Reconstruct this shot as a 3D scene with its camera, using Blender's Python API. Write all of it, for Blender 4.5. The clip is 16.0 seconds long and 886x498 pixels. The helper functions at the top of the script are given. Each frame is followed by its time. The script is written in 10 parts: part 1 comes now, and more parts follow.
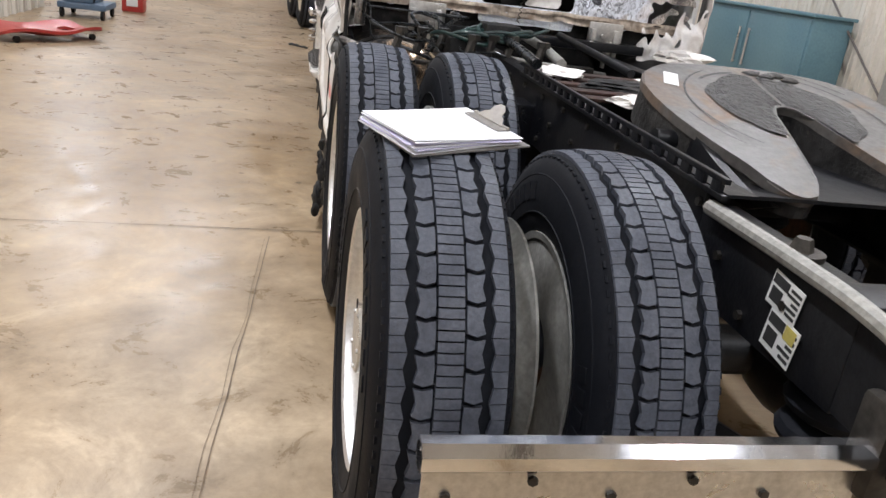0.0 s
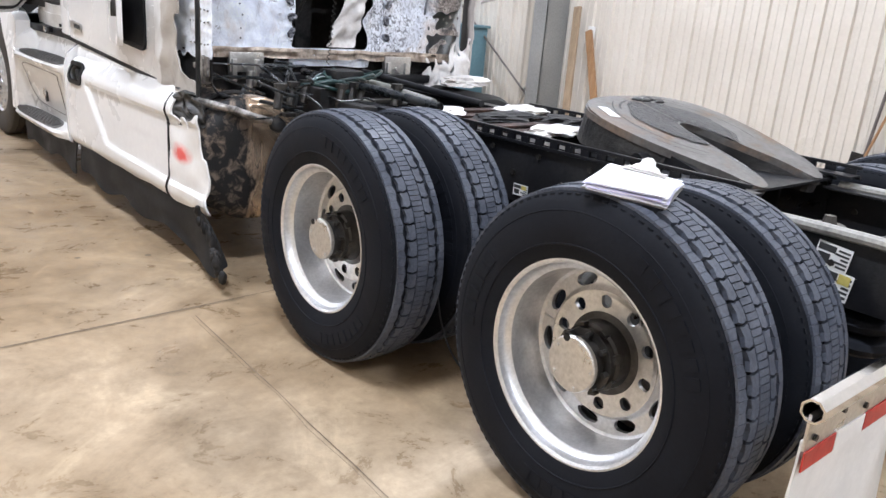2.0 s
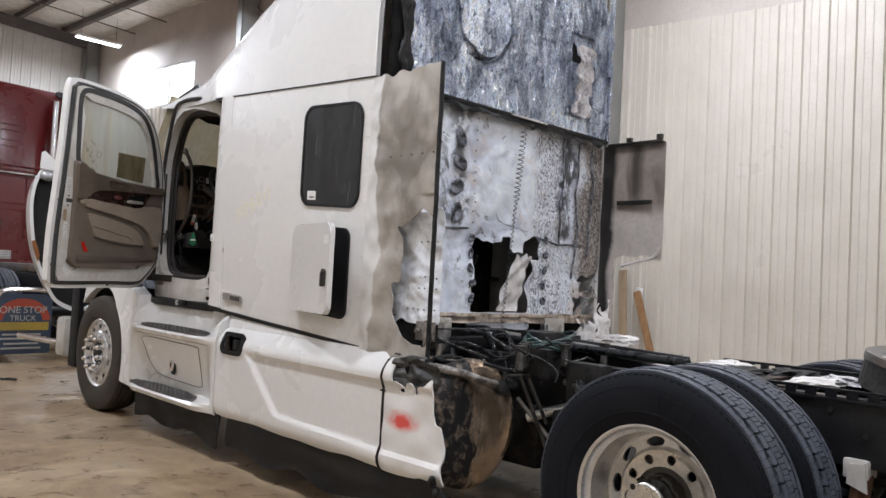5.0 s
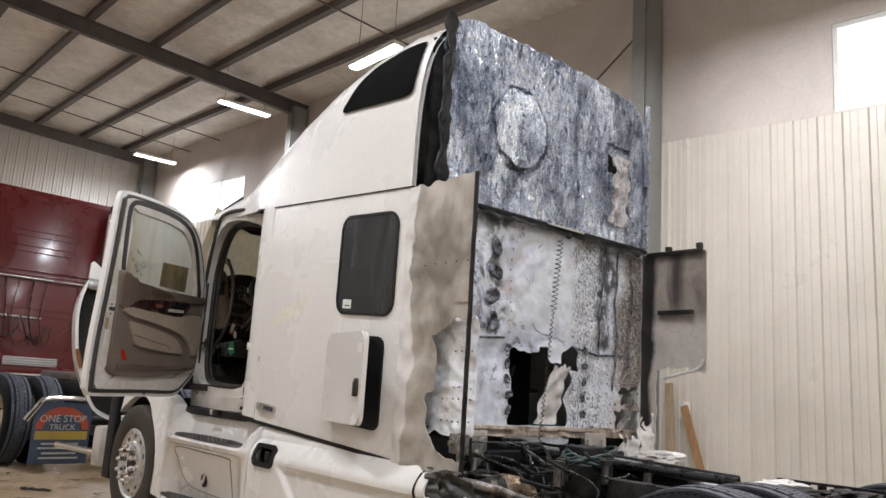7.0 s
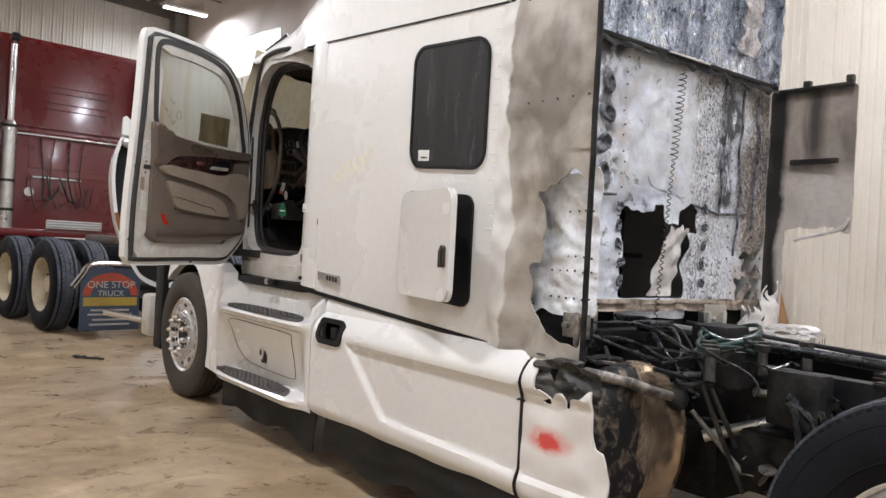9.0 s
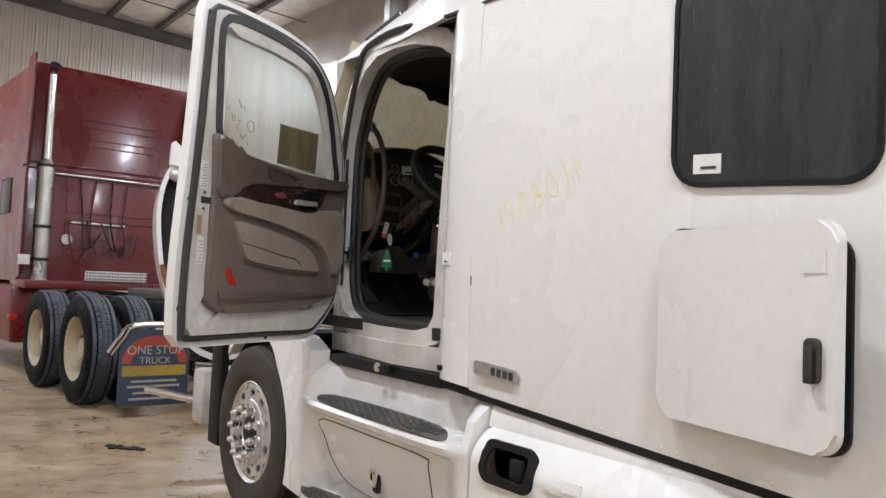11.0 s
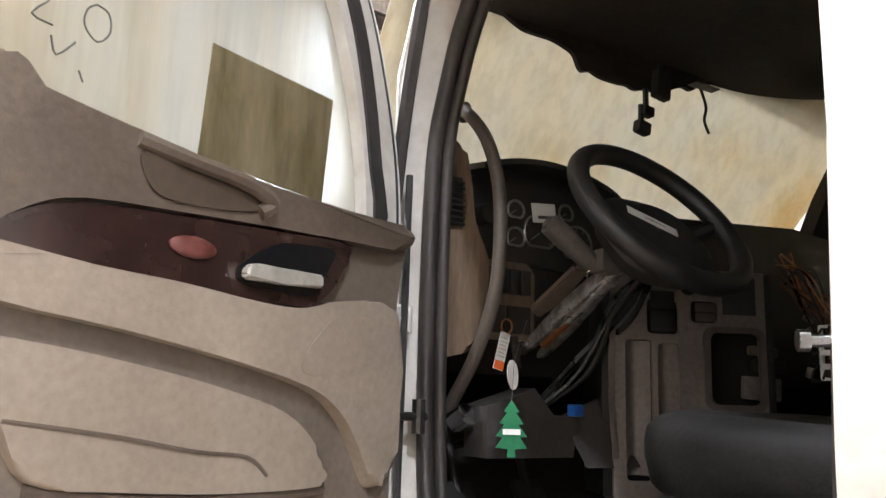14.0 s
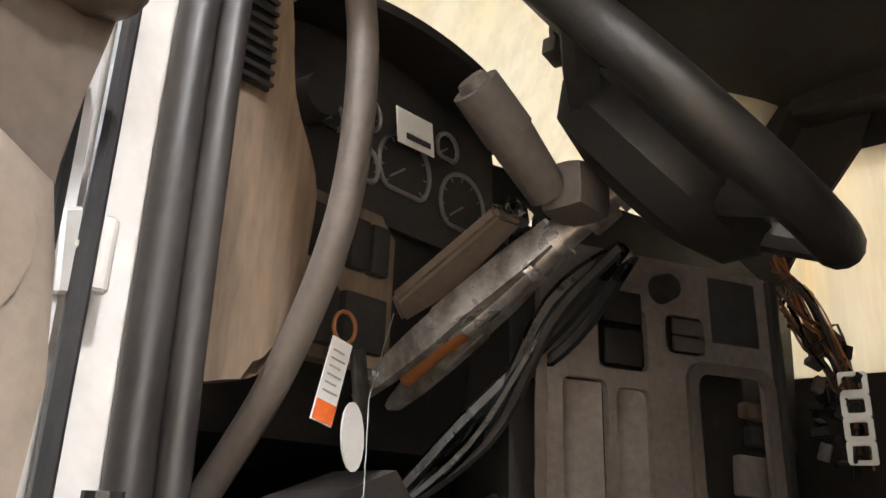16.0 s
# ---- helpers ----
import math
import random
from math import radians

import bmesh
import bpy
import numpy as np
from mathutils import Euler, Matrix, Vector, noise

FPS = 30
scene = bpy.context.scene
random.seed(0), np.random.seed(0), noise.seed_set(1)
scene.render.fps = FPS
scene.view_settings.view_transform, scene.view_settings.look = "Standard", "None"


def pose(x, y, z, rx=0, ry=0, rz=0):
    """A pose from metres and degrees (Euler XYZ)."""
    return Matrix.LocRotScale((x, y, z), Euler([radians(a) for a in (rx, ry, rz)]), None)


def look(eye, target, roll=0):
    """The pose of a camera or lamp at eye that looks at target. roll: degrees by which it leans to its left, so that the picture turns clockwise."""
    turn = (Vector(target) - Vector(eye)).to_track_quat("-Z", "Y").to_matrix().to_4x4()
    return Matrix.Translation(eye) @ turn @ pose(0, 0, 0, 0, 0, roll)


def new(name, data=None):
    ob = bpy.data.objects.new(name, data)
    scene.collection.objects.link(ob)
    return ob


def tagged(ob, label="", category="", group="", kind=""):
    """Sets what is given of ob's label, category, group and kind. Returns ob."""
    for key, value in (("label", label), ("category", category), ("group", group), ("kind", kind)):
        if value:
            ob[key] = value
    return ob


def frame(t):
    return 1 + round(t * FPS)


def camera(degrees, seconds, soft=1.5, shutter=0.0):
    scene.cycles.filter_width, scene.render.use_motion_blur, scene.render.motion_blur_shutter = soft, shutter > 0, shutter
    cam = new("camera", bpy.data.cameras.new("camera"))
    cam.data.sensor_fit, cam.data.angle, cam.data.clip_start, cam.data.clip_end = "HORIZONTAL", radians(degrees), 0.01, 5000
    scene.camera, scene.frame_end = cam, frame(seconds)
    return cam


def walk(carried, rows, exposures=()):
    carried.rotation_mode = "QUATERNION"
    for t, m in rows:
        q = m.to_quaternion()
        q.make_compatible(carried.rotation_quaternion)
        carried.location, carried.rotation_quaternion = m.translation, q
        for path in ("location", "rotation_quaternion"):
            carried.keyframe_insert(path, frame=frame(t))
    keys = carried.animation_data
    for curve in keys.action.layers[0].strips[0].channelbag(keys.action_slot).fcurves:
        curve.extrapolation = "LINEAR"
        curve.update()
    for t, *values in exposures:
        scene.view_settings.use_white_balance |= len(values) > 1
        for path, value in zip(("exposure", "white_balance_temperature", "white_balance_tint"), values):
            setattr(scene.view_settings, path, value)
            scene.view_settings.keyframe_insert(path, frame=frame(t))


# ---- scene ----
cam = camera(59.8, 16.0)
PATH = [
    (0, (-1.355, -1.599, 1.362), (-0.957, 0.229, 0.655), 7.6),
    (0.5, (-1.778, -1.528, 1.378), (-1.201, 0.255, 0.678), 7.4),
    (1, (-2.161, -1.441, 1.409), (-1.37, 0.26, 0.714), 6.6),
    (1.5, (-2.429, -1.301, 1.422), (-1.391, 0.284, 0.781), 5.7),
    (2, (-2.789, -1.216, 1.429), (-1.514, 0.207, 0.838), 4.8),
    (2.5, (-3.116, -1.03, 1.432), (-1.714, 0.275, 0.857), 4.3),
    (3, (-3.285, -0.812, 1.422), (-1.839, 0.478, 0.917), 3.95),
    (3.5, (-3.53, -0.645, 1.397), (-2.07, 0.649, 0.953), 3.4),
    (4, (-3.627, -0.405, 1.332), (-2.189, 0.929, 0.929), 3.05),
    (4.5, (-3.707, -0.193, 1.368), (-2.293, 1.193, 1.084), 2.7),
    (5, (-3.812, -0.232, 1.313), (-2.423, 1.204, 1.398), 3.1),
    (5.2, (-3.809, -0.288, 1.306), (-2.453, 1.163, 1.541), 3.3),
    (7.3, (-3.751, -0.228, 1.303), (-2.483, 1.275, 1.665), 3.4),
    (7.5, (-3.761, -0.223, 1.324), (-2.478, 1.303, 1.487), 3.4),
    (8, (-3.692, -0.108, 1.322), (-2.418, 1.433, 1.355), 3.2),
    (8.5, (-3.509, 0.199, 1.368), (-2.252, 1.755, 1.38), 3.1),
    (9, (-3.43, 0.599, 1.339), (-2.195, 2.172, 1.336), 3.1),
    (9.5, (-3.326, 1.005, 1.383), (-2.112, 2.594, 1.367), 3.1),
    (10, (-3.158, 1.505, 1.424), (-1.958, 3.105, 1.424), 3.1),
    (10.2, (-3.113, 1.698, 1.42), (-1.919, 3.303, 1.423), 2.9),
    (12.3, (-2.497, 3.54, 1.51), (-1.438, 5.214, 1.785), 2.9),
    (12.5, (-2.413, 3.721, 1.534), (-1.355, 5.398, 1.795), 3.0),
    (13, (-2.239, 4.137, 1.562), (-1.189, 5.823, 1.793), 3.3),
    (13.5, (-2.037, 4.489, 1.648), (-0.981, 6.172, 1.877), 3.4),
    (14, (-1.698, 4.793, 1.631), (-0.698, 6.483, 2.015), 1.8),
    (14.5, (-1.482, 5.094, 1.657), (-0.484, 6.771, 2.094), 1.8),
    (15, (-1.273, 5.364, 1.636), (-0.216, 6.977, 2.168), 1.9),
    (15.5, (-1.153, 5.52, 1.682), (0.001, 7.063, 2.218), 2.5),
    (16, (-1.158, 5.712, 1.624), (0.276, 6.949, 2.268), 1.8),
]
walk(cam, [(t, look(eye, target, roll)) for t, eye, target, roll in PATH], [(0, 0.02, 6400, 10), (1, 0.14, 6150, 10), (1.5, 0.28, 6000, 10), (2.1, 0.38, 5900, 10), (2.7, 0.3, 5950, 10), (3.5, 0.08, 6050, 10), (4.5, 0.04, 6100, 10), (5, -0.40, 6150, 10), (7.5, -0.38, 6550, 10), (8.2, -0.22, 6500, 10), (10, -0.15, 6350, 10), (12.5, 0.12, 6200, 10), (13, 0.28, 6200, 10), (13.6, 0.82, 6200, 10), (14.2, 1.52, 6300, 10), (14.7, 1.78, 6450, 10), (15.1, 1.9, 6500, 10), (15.5, 2.12, 6500, 10), (16, 2.2, 6500, 10)])

# ---------- world and light ----------
W = bpy.data.worlds.new("world")
scene.world = W
W.use_nodes = True
_n, _l = W.node_tree.nodes, W.node_tree.links
sky = _n.new("ShaderNodeTexSky")
sky.sky_type, sky.sun_disc, sky.sun_elevation, sky.sun_rotation = "NISHITA", False, radians(38), radians(95)
_l.new(sky.outputs[0], _n["Background"].inputs[0])
_n["Background"].inputs[1].default_value = 0.12
sun = new("sun", bpy.data.lights.new("sun", "SUN"))
sun.data.energy, sun.data.angle, sun.data.color = 2.5, radians(0.6), (1.0, 0.95, 0.88)
sun.matrix_basis = look((20, -2, 16), (0, 0, 0))


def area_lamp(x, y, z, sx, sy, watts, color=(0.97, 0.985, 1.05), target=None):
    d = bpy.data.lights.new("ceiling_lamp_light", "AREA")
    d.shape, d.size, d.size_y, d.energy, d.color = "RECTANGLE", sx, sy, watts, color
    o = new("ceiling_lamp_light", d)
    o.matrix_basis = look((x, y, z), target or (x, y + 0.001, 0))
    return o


# ---------- materials ----------
def nodes_of(name):
    m = bpy.data.materials.new(name)
    m.use_nodes = True
    return m, m.node_tree.nodes, m.node_tree.links, m.node_tree.nodes["Principled BSDF"]


def noise_node(N, L, scale, detail=4.0, rough=0.6, dist=0.0, stretch=None):
    tc = N.new("ShaderNodeTexCoord")
    src = tc.outputs["Object"]
    if stretch:
        mp = N.new("ShaderNodeMapping")
        mp.inputs["Scale"].default_value = stretch
        L.new(src, mp.inputs["Vector"])
        src = mp.outputs[0]
    t = N.new("ShaderNodeTexNoise")
    t.inputs["Scale"].default_value, t.inputs["Detail"].default_value = scale, detail
    t.inputs["Roughness"].default_value, t.inputs["Distortion"].default_value = rough, dist
    L.new(src, t.inputs["Vector"])
    return t.outputs["Fac"]


def ramp(N, L, fac, stops):
    r = N.new("ShaderNodeValToRGB")
    e = r.color_ramp.elements
    while len(e) < len(stops):
        e.new(0.5)
    for el, (p, c) in zip(e, stops):
        el.position, el.color = p, (*c, 1) if len(c) == 3 else c
    L.new(fac, r.inputs[0])
    return r.outputs[0]


def mixc(N, L, fac, a, b, kind="MIX"):
    m = N.new("ShaderNodeMix")
    m.data_type, m.blend_type = "RGBA", kind
    for sock, v in ((m.inputs[0], fac), (m.inputs[6], a), (m.inputs[7], b)):
        if isinstance(v, (int, float)):
            sock.default_value = v
        elif isinstance(v, tuple):
            sock.default_value = (*v, 1)
        else:
            L.new(v, sock)
    return m.outputs[2]


def bumped(N, L, P, height, strength=0.2, dist=0.01):
    b = N.new("ShaderNodeBump")
    b.inputs["Strength"].default_value, b.inputs["Distance"].default_value = strength, dist
    L.new(height, b.inputs["Height"])
    L.new(b.outputs[0], P.inputs["Normal"])
    return b


def mat(name, c1, c2=None, rough=0.5, metal=0.0, big=1.6, fine=45.0, var=0.25, bump=0.15, cut=(0.4, 0.65), rough_var=0.15, coat=0.0, stretch=None, bdist=0.004, spec=0.5):
    """A surface with large patches from c1 to c2, a fine grain, uneven gloss and fine relief."""
    m, N, L, P = nodes_of(name)
    c2 = c2 or tuple(v * 0.8 for v in c1)
    a = noise_node(N, L, big, 5, 0.62, 0.4, stretch)
    f = noise_node(N, L, fine, 3, 0.6, 0, stretch)
    base = ramp(N, L, a, [(cut[0], c1), (cut[1], c2)])
    g = ramp(N, L, f, [(0.3, (1 - var,) * 3), (0.7, (1.0,) * 3)])
    L.new(mixc(N, L, 1.0, base, g, "MULTIPLY"), P.inputs["Base Color"])
    rr = ramp(N, L, a, [(0.3, (max(0.03, rough - rough_var),) * 3), (0.7, (min(1, rough + rough_var),) * 3)])
    L.new(rr, P.inputs["Roughness"])
    P.inputs["Metallic"].default_value, P.inputs["Coat Weight"].default_value = metal, coat
    P.inputs["Coat Roughness"].default_value = 0.12
    P.inputs["Specular IOR Level"].default_value = spec
    if bump:
        bumped(N, L, P, f, bump, bdist)
    return m


def concrete():
    """Worn, sealed concrete: tan ground, darker wear, paler cloudy patches, small spots and uneven gloss."""
    m, N, L, P = nodes_of("polished_concrete")
    a = noise_node(N, L, 0.5, 4, 0.55, 0.6)
    b = noise_node(N, L, 1.3, 10, 0.70, 0.9)
    e = noise_node(N, L, 4.2, 10, 0.74, 0.5)
    k = noise_node(N, L, 11.0, 8, 0.72, 0.3)
    c = noise_node(N, L, 60, 4, 0.7, 0.0)
    base = ramp(N, L, a, [(0.3, (0.255, 0.178, 0.102)), (0.5, (0.315, 0.234, 0.148)), (0.7, (0.365, 0.287, 0.198))])
    x = mixc(N, L, 0.85, base, ramp(N, L, b, [(0.32, (0.54, 0.51, 0.46)), (0.45, (0.88, 0.86, 0.83)), (0.56, (1.06, 1.06, 1.05)), (0.66, (1.40, 1.43, 1.44))]), "MULTIPLY")
    x = mixc(N, L, 0.8, x, ramp(N, L, e, [(0.30, (0.60, 0.57, 0.53)), (0.47, (1, 1, 1)), (0.68, (1.30, 1.31, 1.31))]), "MULTIPLY")
    x = mixc(N, L, 0.7, x, ramp(N, L, k, [(0.28, (0.72, 0.70, 0.67)), (0.5, (1, 1, 1)), (0.72, (1.2, 1.2, 1.19))]), "MULTIPLY")
    x = mixc(N, L, 0.7, x, ramp(N, L, c, [(0.22, (0.62, 0.60, 0.57)), (0.36, (1, 1, 1))]), "MULTIPLY")
    vo, tc = N.new("ShaderNodeTexVoronoi"), N.new("ShaderNodeTexCoord")
    vo.inputs["Scale"].default_value = 2.6
    L.new(tc.outputs["Object"], vo.inputs["Vector"])
    x = mixc(N, L, ramp(N, L, vo.outputs["Distance"], [(0.035, (0.75,) * 3), (0.06, (0, 0, 0))]), x, (0.075, 0.058, 0.042))
    L.new(x, P.inputs["Base Color"])
    L.new(ramp(N, L, e, [(0.32, (0.20,) * 3), (0.68, (0.50,) * 3)]), P.inputs["Roughness"])
    P.inputs["Specular IOR Level"].default_value = 0.36
    bumped(N, L, P, k, 0.10, 0.006)
    return m


def scorched(name, bright, soot, warm, scale=1.5, rough=0.35, metal=0.85, wrinkle=0.7, wscale=5.0, stretch=None, soot_cut=(0.42, 0.6), burnt_side=0.0, shift=0.0, warp=1.2):
    """Fire-damaged sheet metal: bare metal, soot, heat tint and wrinkles."""
    m, N, L, P = nodes_of(name)
    a = noise_node(N, L, scale, 7, 0.66, warp, stretch)
    if burnt_side:
        tc, sep, ma = N.new("ShaderNodeTexCoord"), N.new("ShaderNodeSeparateXYZ"), N.new("ShaderNodeMath")
        ma.operation = "MULTIPLY_ADD"
        L.new(tc.outputs["Object"], sep.inputs[0])
        L.new(sep.outputs["X"], ma.inputs[0])
        ma.inputs[1].default_value = burnt_side
        L.new(a, ma.inputs[2])
        sh = N.new("ShaderNodeMath")
        L.new(ma.outputs[0], sh.inputs[0])
        sh.inputs[1].default_value = shift
        a = sh.outputs[0]
    b = noise_node(N, L, scale * 1.9 + 0.7, 5, 0.6, 0.7)
    c = noise_node(N, L, wscale, 5, 0.62, 1.0, stretch)
    d = noise_node(N, L, 38, 4, 0.7, 0.2)
    x = ramp(N, L, a, [(soot_cut[0], bright), (soot_cut[1], soot)])
    x = mixc(N, L, ramp(N, L, b, [(0.5, (0, 0, 0)), (0.68, (0.75,) * 3)]), x, warm)
    x = mixc(N, L, 0.8, x, ramp(N, L, d, [(0.3, (0.7,) * 3), (0.55, (1,) * 3)]), "MULTIPLY")
    L.new(x, P.inputs["Base Color"])
    L.new(ramp(N, L, a, [(soot_cut[0], (rough - 0.1,) * 3), (soot_cut[1], (rough + 0.35,) * 3)]), P.inputs["Roughness"])
    L.new(ramp(N, L, a, [(soot_cut[0], (metal,) * 3), (min(1.0, soot_cut[1] + 0.08), (metal * 0.35,) * 3)]), P.inputs["Metallic"])
    bumped(N, L, P, c, wrinkle, 0.03)
    return m


def banded(N, L, sock, k, add, noise_in, amount):
    """sock * k + add + (noise - 0.5) * amount."""
    q, r = N.new("ShaderNodeMath"), N.new("ShaderNodeMath")
    q.operation = r.operation = "MULTIPLY_ADD"
    L.new(sock, q.inputs[0])
    q.inputs[1].default_value, q.inputs[2].default_value = k, add - 0.5 * amount
    L.new(noise_in, r.inputs[0])
    r.inputs[1].default_value = amount
    L.new(q.outputs[0], r.inputs[2])
    return r.outputs[0]


def axes(N, L):
    tc, sep = N.new("ShaderNodeTexCoord"), N.new("ShaderNodeSeparateXYZ")
    L.new(tc.outputs["Object"], sep.inputs[0])
    return sep.outputs


def burnt_sheet():
    """The rear wall's aluminium: blue-white metal, sooty bands on the upper half, wormy grey oxide and brown scale at the far edge."""
    m, N, L, P = nodes_of("burnt_aluminium_sheet")
    big = noise_node(N, L, 2.6, 4, 0.55, 0.8)
    mid = noise_node(N, L, 9, 6, 0.62, 1.2)
    worm = noise_node(N, L, 30, 6, 0.66, 2.2, (1, 1, 0.7))
    fine = noise_node(N, L, 90, 4, 0.7, 0.4)
    blot = noise_node(N, L, 6.0, 6, 0.62, 2.0, (1, 1, 0.55))
    soot = noise_node(N, L, 4.6, 8, 0.68, 1.4)
    warm = noise_node(N, L, 3.1, 5, 0.6, 0.9)
    ax = axes(N, L)
    east = banded(N, L, ax["X"], 0.46, 0.5, big, 0.22)
    upper = ramp(N, L, banded(N, L, ax["Z"], 1.0, -1.17, mid, 0.10), [(0.49, (0, 0, 0)), (0.52, (1, 1, 1))])
    metal = ramp(N, L, big, [(0.40, (0.88, 0.93, 1.0)), (0.56, (0.80, 0.85, 0.96)), (0.68, (0.52, 0.55, 0.64))])
    oxide = ramp(N, L, worm, [(0.40, (0.10, 0.10, 0.115)), (0.46, (0.46, 0.48, 0.53)), (0.53, (0.90, 0.93, 1.0))])
    scale = ramp(N, L, worm, [(0.36, (0.040, 0.033, 0.028)), (0.50, (0.22, 0.185, 0.16)), (0.62, (0.60, 0.55, 0.49))])
    x = mixc(N, L, ramp(N, L, east, [(0.60, (0, 0, 0)), (0.66, (0.9,) * 3), (0.76, (0.9,) * 3), (0.82, (0.45,) * 3)]), metal, oxide)
    x = mixc(N, L, ramp(N, L, east, [(0.86, (0, 0, 0)), (0.91, (0.92,) * 3)]), x, scale)
    smears = mixc(N, L, 1.0, ramp(N, L, east, [(0.20, (0.15,) * 3), (0.255, (0.85,) * 3), (0.31, (0.85,) * 3), (0.35, (0, 0, 0)), (0.765, (0, 0, 0)), (0.795, (0.95,) * 3), (0.825, (0.9,) * 3), (0.85, (0, 0, 0))]), upper, "MULTIPLY")
    smears = mixc(N, L, 1.0, smears, ramp(N, L, blot, [(0.42, (0, 0, 0)), (0.50, (1, 1, 1))]), "MULTIPLY")
    x = mixc(N, L, ramp(N, L, warm, [(0.54, (0, 0, 0)), (0.70, (0.55,) * 3)]), x, (0.60, 0.48, 0.38))
    x = mixc(N, L, smears, x, (0.05, 0.048, 0.055))
    x = mixc(N, L, ramp(N, L, soot, [(0.60, (0, 0, 0)), (0.67, (0.85,) * 3)]), x, (0.045, 0.042, 0.046))
    x = mixc(N, L, 0.25, x, ramp(N, L, fine, [(0.32, (0.5,) * 3), (0.5, (1,) * 3)]), "MULTIPLY")
    x = mixc(N, L, 0.35, x, ramp(N, L, mid, [(0.30, (0.6, 0.6, 0.63)), (0.45, (1,) * 3), (0.66, (1.3,) * 3)]), "MULTIPLY")
    L.new(x, P.inputs["Base Color"])
    P.inputs["Metallic"].default_value = 0.12
    L.new(ramp(N, L, soot, [(0.35, (0.24,) * 3), (0.68, (0.55,) * 3)]), P.inputs["Roughness"])
    bumped(N, L, P, mixc(N, L, 0.12, warm, worm), 0.45, 0.05)
    return m


def charred_foil(name="sooty_glint_foil", lift=1.0):
    """Crinkled foil insulation: silver blue, sooty in broad patches, with glints and dark folds of short upright
    wrinkles painted in.
    """
    m, N, L, P = nodes_of(name)
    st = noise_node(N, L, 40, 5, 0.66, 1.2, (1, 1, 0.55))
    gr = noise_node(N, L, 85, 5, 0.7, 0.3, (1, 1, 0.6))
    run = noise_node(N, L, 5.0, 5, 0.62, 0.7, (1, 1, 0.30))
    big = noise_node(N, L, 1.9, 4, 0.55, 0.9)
    # wrinkle highlights and shaded folds are put into the colour
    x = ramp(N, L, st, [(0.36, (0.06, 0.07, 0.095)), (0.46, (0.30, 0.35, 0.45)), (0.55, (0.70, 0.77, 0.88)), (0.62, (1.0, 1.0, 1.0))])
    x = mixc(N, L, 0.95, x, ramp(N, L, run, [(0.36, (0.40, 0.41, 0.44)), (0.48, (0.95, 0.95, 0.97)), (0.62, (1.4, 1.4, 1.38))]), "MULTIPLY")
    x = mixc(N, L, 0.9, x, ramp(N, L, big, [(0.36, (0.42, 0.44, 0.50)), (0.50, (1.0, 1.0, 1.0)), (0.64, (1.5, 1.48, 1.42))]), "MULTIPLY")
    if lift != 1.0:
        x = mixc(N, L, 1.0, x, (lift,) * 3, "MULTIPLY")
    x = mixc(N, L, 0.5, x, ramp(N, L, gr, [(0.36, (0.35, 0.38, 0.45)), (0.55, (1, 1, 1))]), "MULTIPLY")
    L.new(x, P.inputs["Base Color"])
    P.inputs["Metallic"].default_value = 0.7
    L.new(ramp(N, L, st, [(0.4, (0.42,) * 3), (0.62, (0.2,) * 3)]), P.inputs["Roughness"])
    bumped(N, L, P, mixc(N, L, 0.5, st, run), 1.0, 0.04)
    return m


def sooted_flap():
    """Inner face of the far extender: taupe fibreglass, a charred rear strip, a sooty run down the middle, its lit
    lower part painted paler.
    """
    m, N, L, P = nodes_of("sooted_fibreglass")
    n1 = noise_node(N, L, 3.0, 5, 0.6, 0.8, (1, 1, 0.5))
    n2 = noise_node(N, L, 14, 6, 0.66, 0.8)
    ax = axes(N, L)
    y = banded(N, L, ax["Y"], 1.0, -2.4, n1, 0.16)
    z = banded(N, L, ax["Z"], 1.0, -1.5, n1, 0.16)
    x = ramp(N, L, n1, [(0.35, (0.20, 0.17, 0.148)), (0.62, (0.42, 0.37, 0.33))])
    # light on the lower part is put in as a paler colour
    x = mixc(N, L, ramp(N, L, z, [(0.36, (0.8,) * 3), (0.46, (0, 0, 0))]), x, (0.66, 0.61, 0.57))
    mid = mixc(N, L, 1.0, ramp(N, L, y, [(0.40, (0, 0, 0)), (0.46, (0.85,) * 3), (0.50, (0.85,) * 3), (0.57, (0, 0, 0))]), ramp(N, L, z, [(0.42, (0, 0, 0)), (0.56, (1, 1, 1))]), "MULTIPLY")
    x = mixc(N, L, mid, x, (0.035, 0.03, 0.027))
    x = mixc(N, L, ramp(N, L, y, [(0.64, (0, 0, 0)), (0.68, (0.97,) * 3)]), x, (0.010, 0.009, 0.009))
    x = mixc(N, L, ramp(N, L, z, [(0.86, (0, 0, 0)), (0.92, (0.9,) * 3)]), x, (0.03, 0.027, 0.025))
    x = mixc(N, L, 0.35, x, ramp(N, L, n2, [(0.35, (0.6,) * 3), (0.6, (1.1,) * 3)]), "MULTIPLY")
    L.new(x, P.inputs["Base Color"])
    P.inputs["Roughness"].default_value = 0.5
    bumped(N, L, P, n1, 0.3, 0.03)
    return m


def emissive(name, color, strength):
    m, N, L, P = nodes_of(name)
    P.inputs["Base Color"].default_value = (*color, 1)
    P.inputs["Emission Color"].default_value = (*color, 1)
    P.inputs["Emission Strength"].default_value = strength
    return m


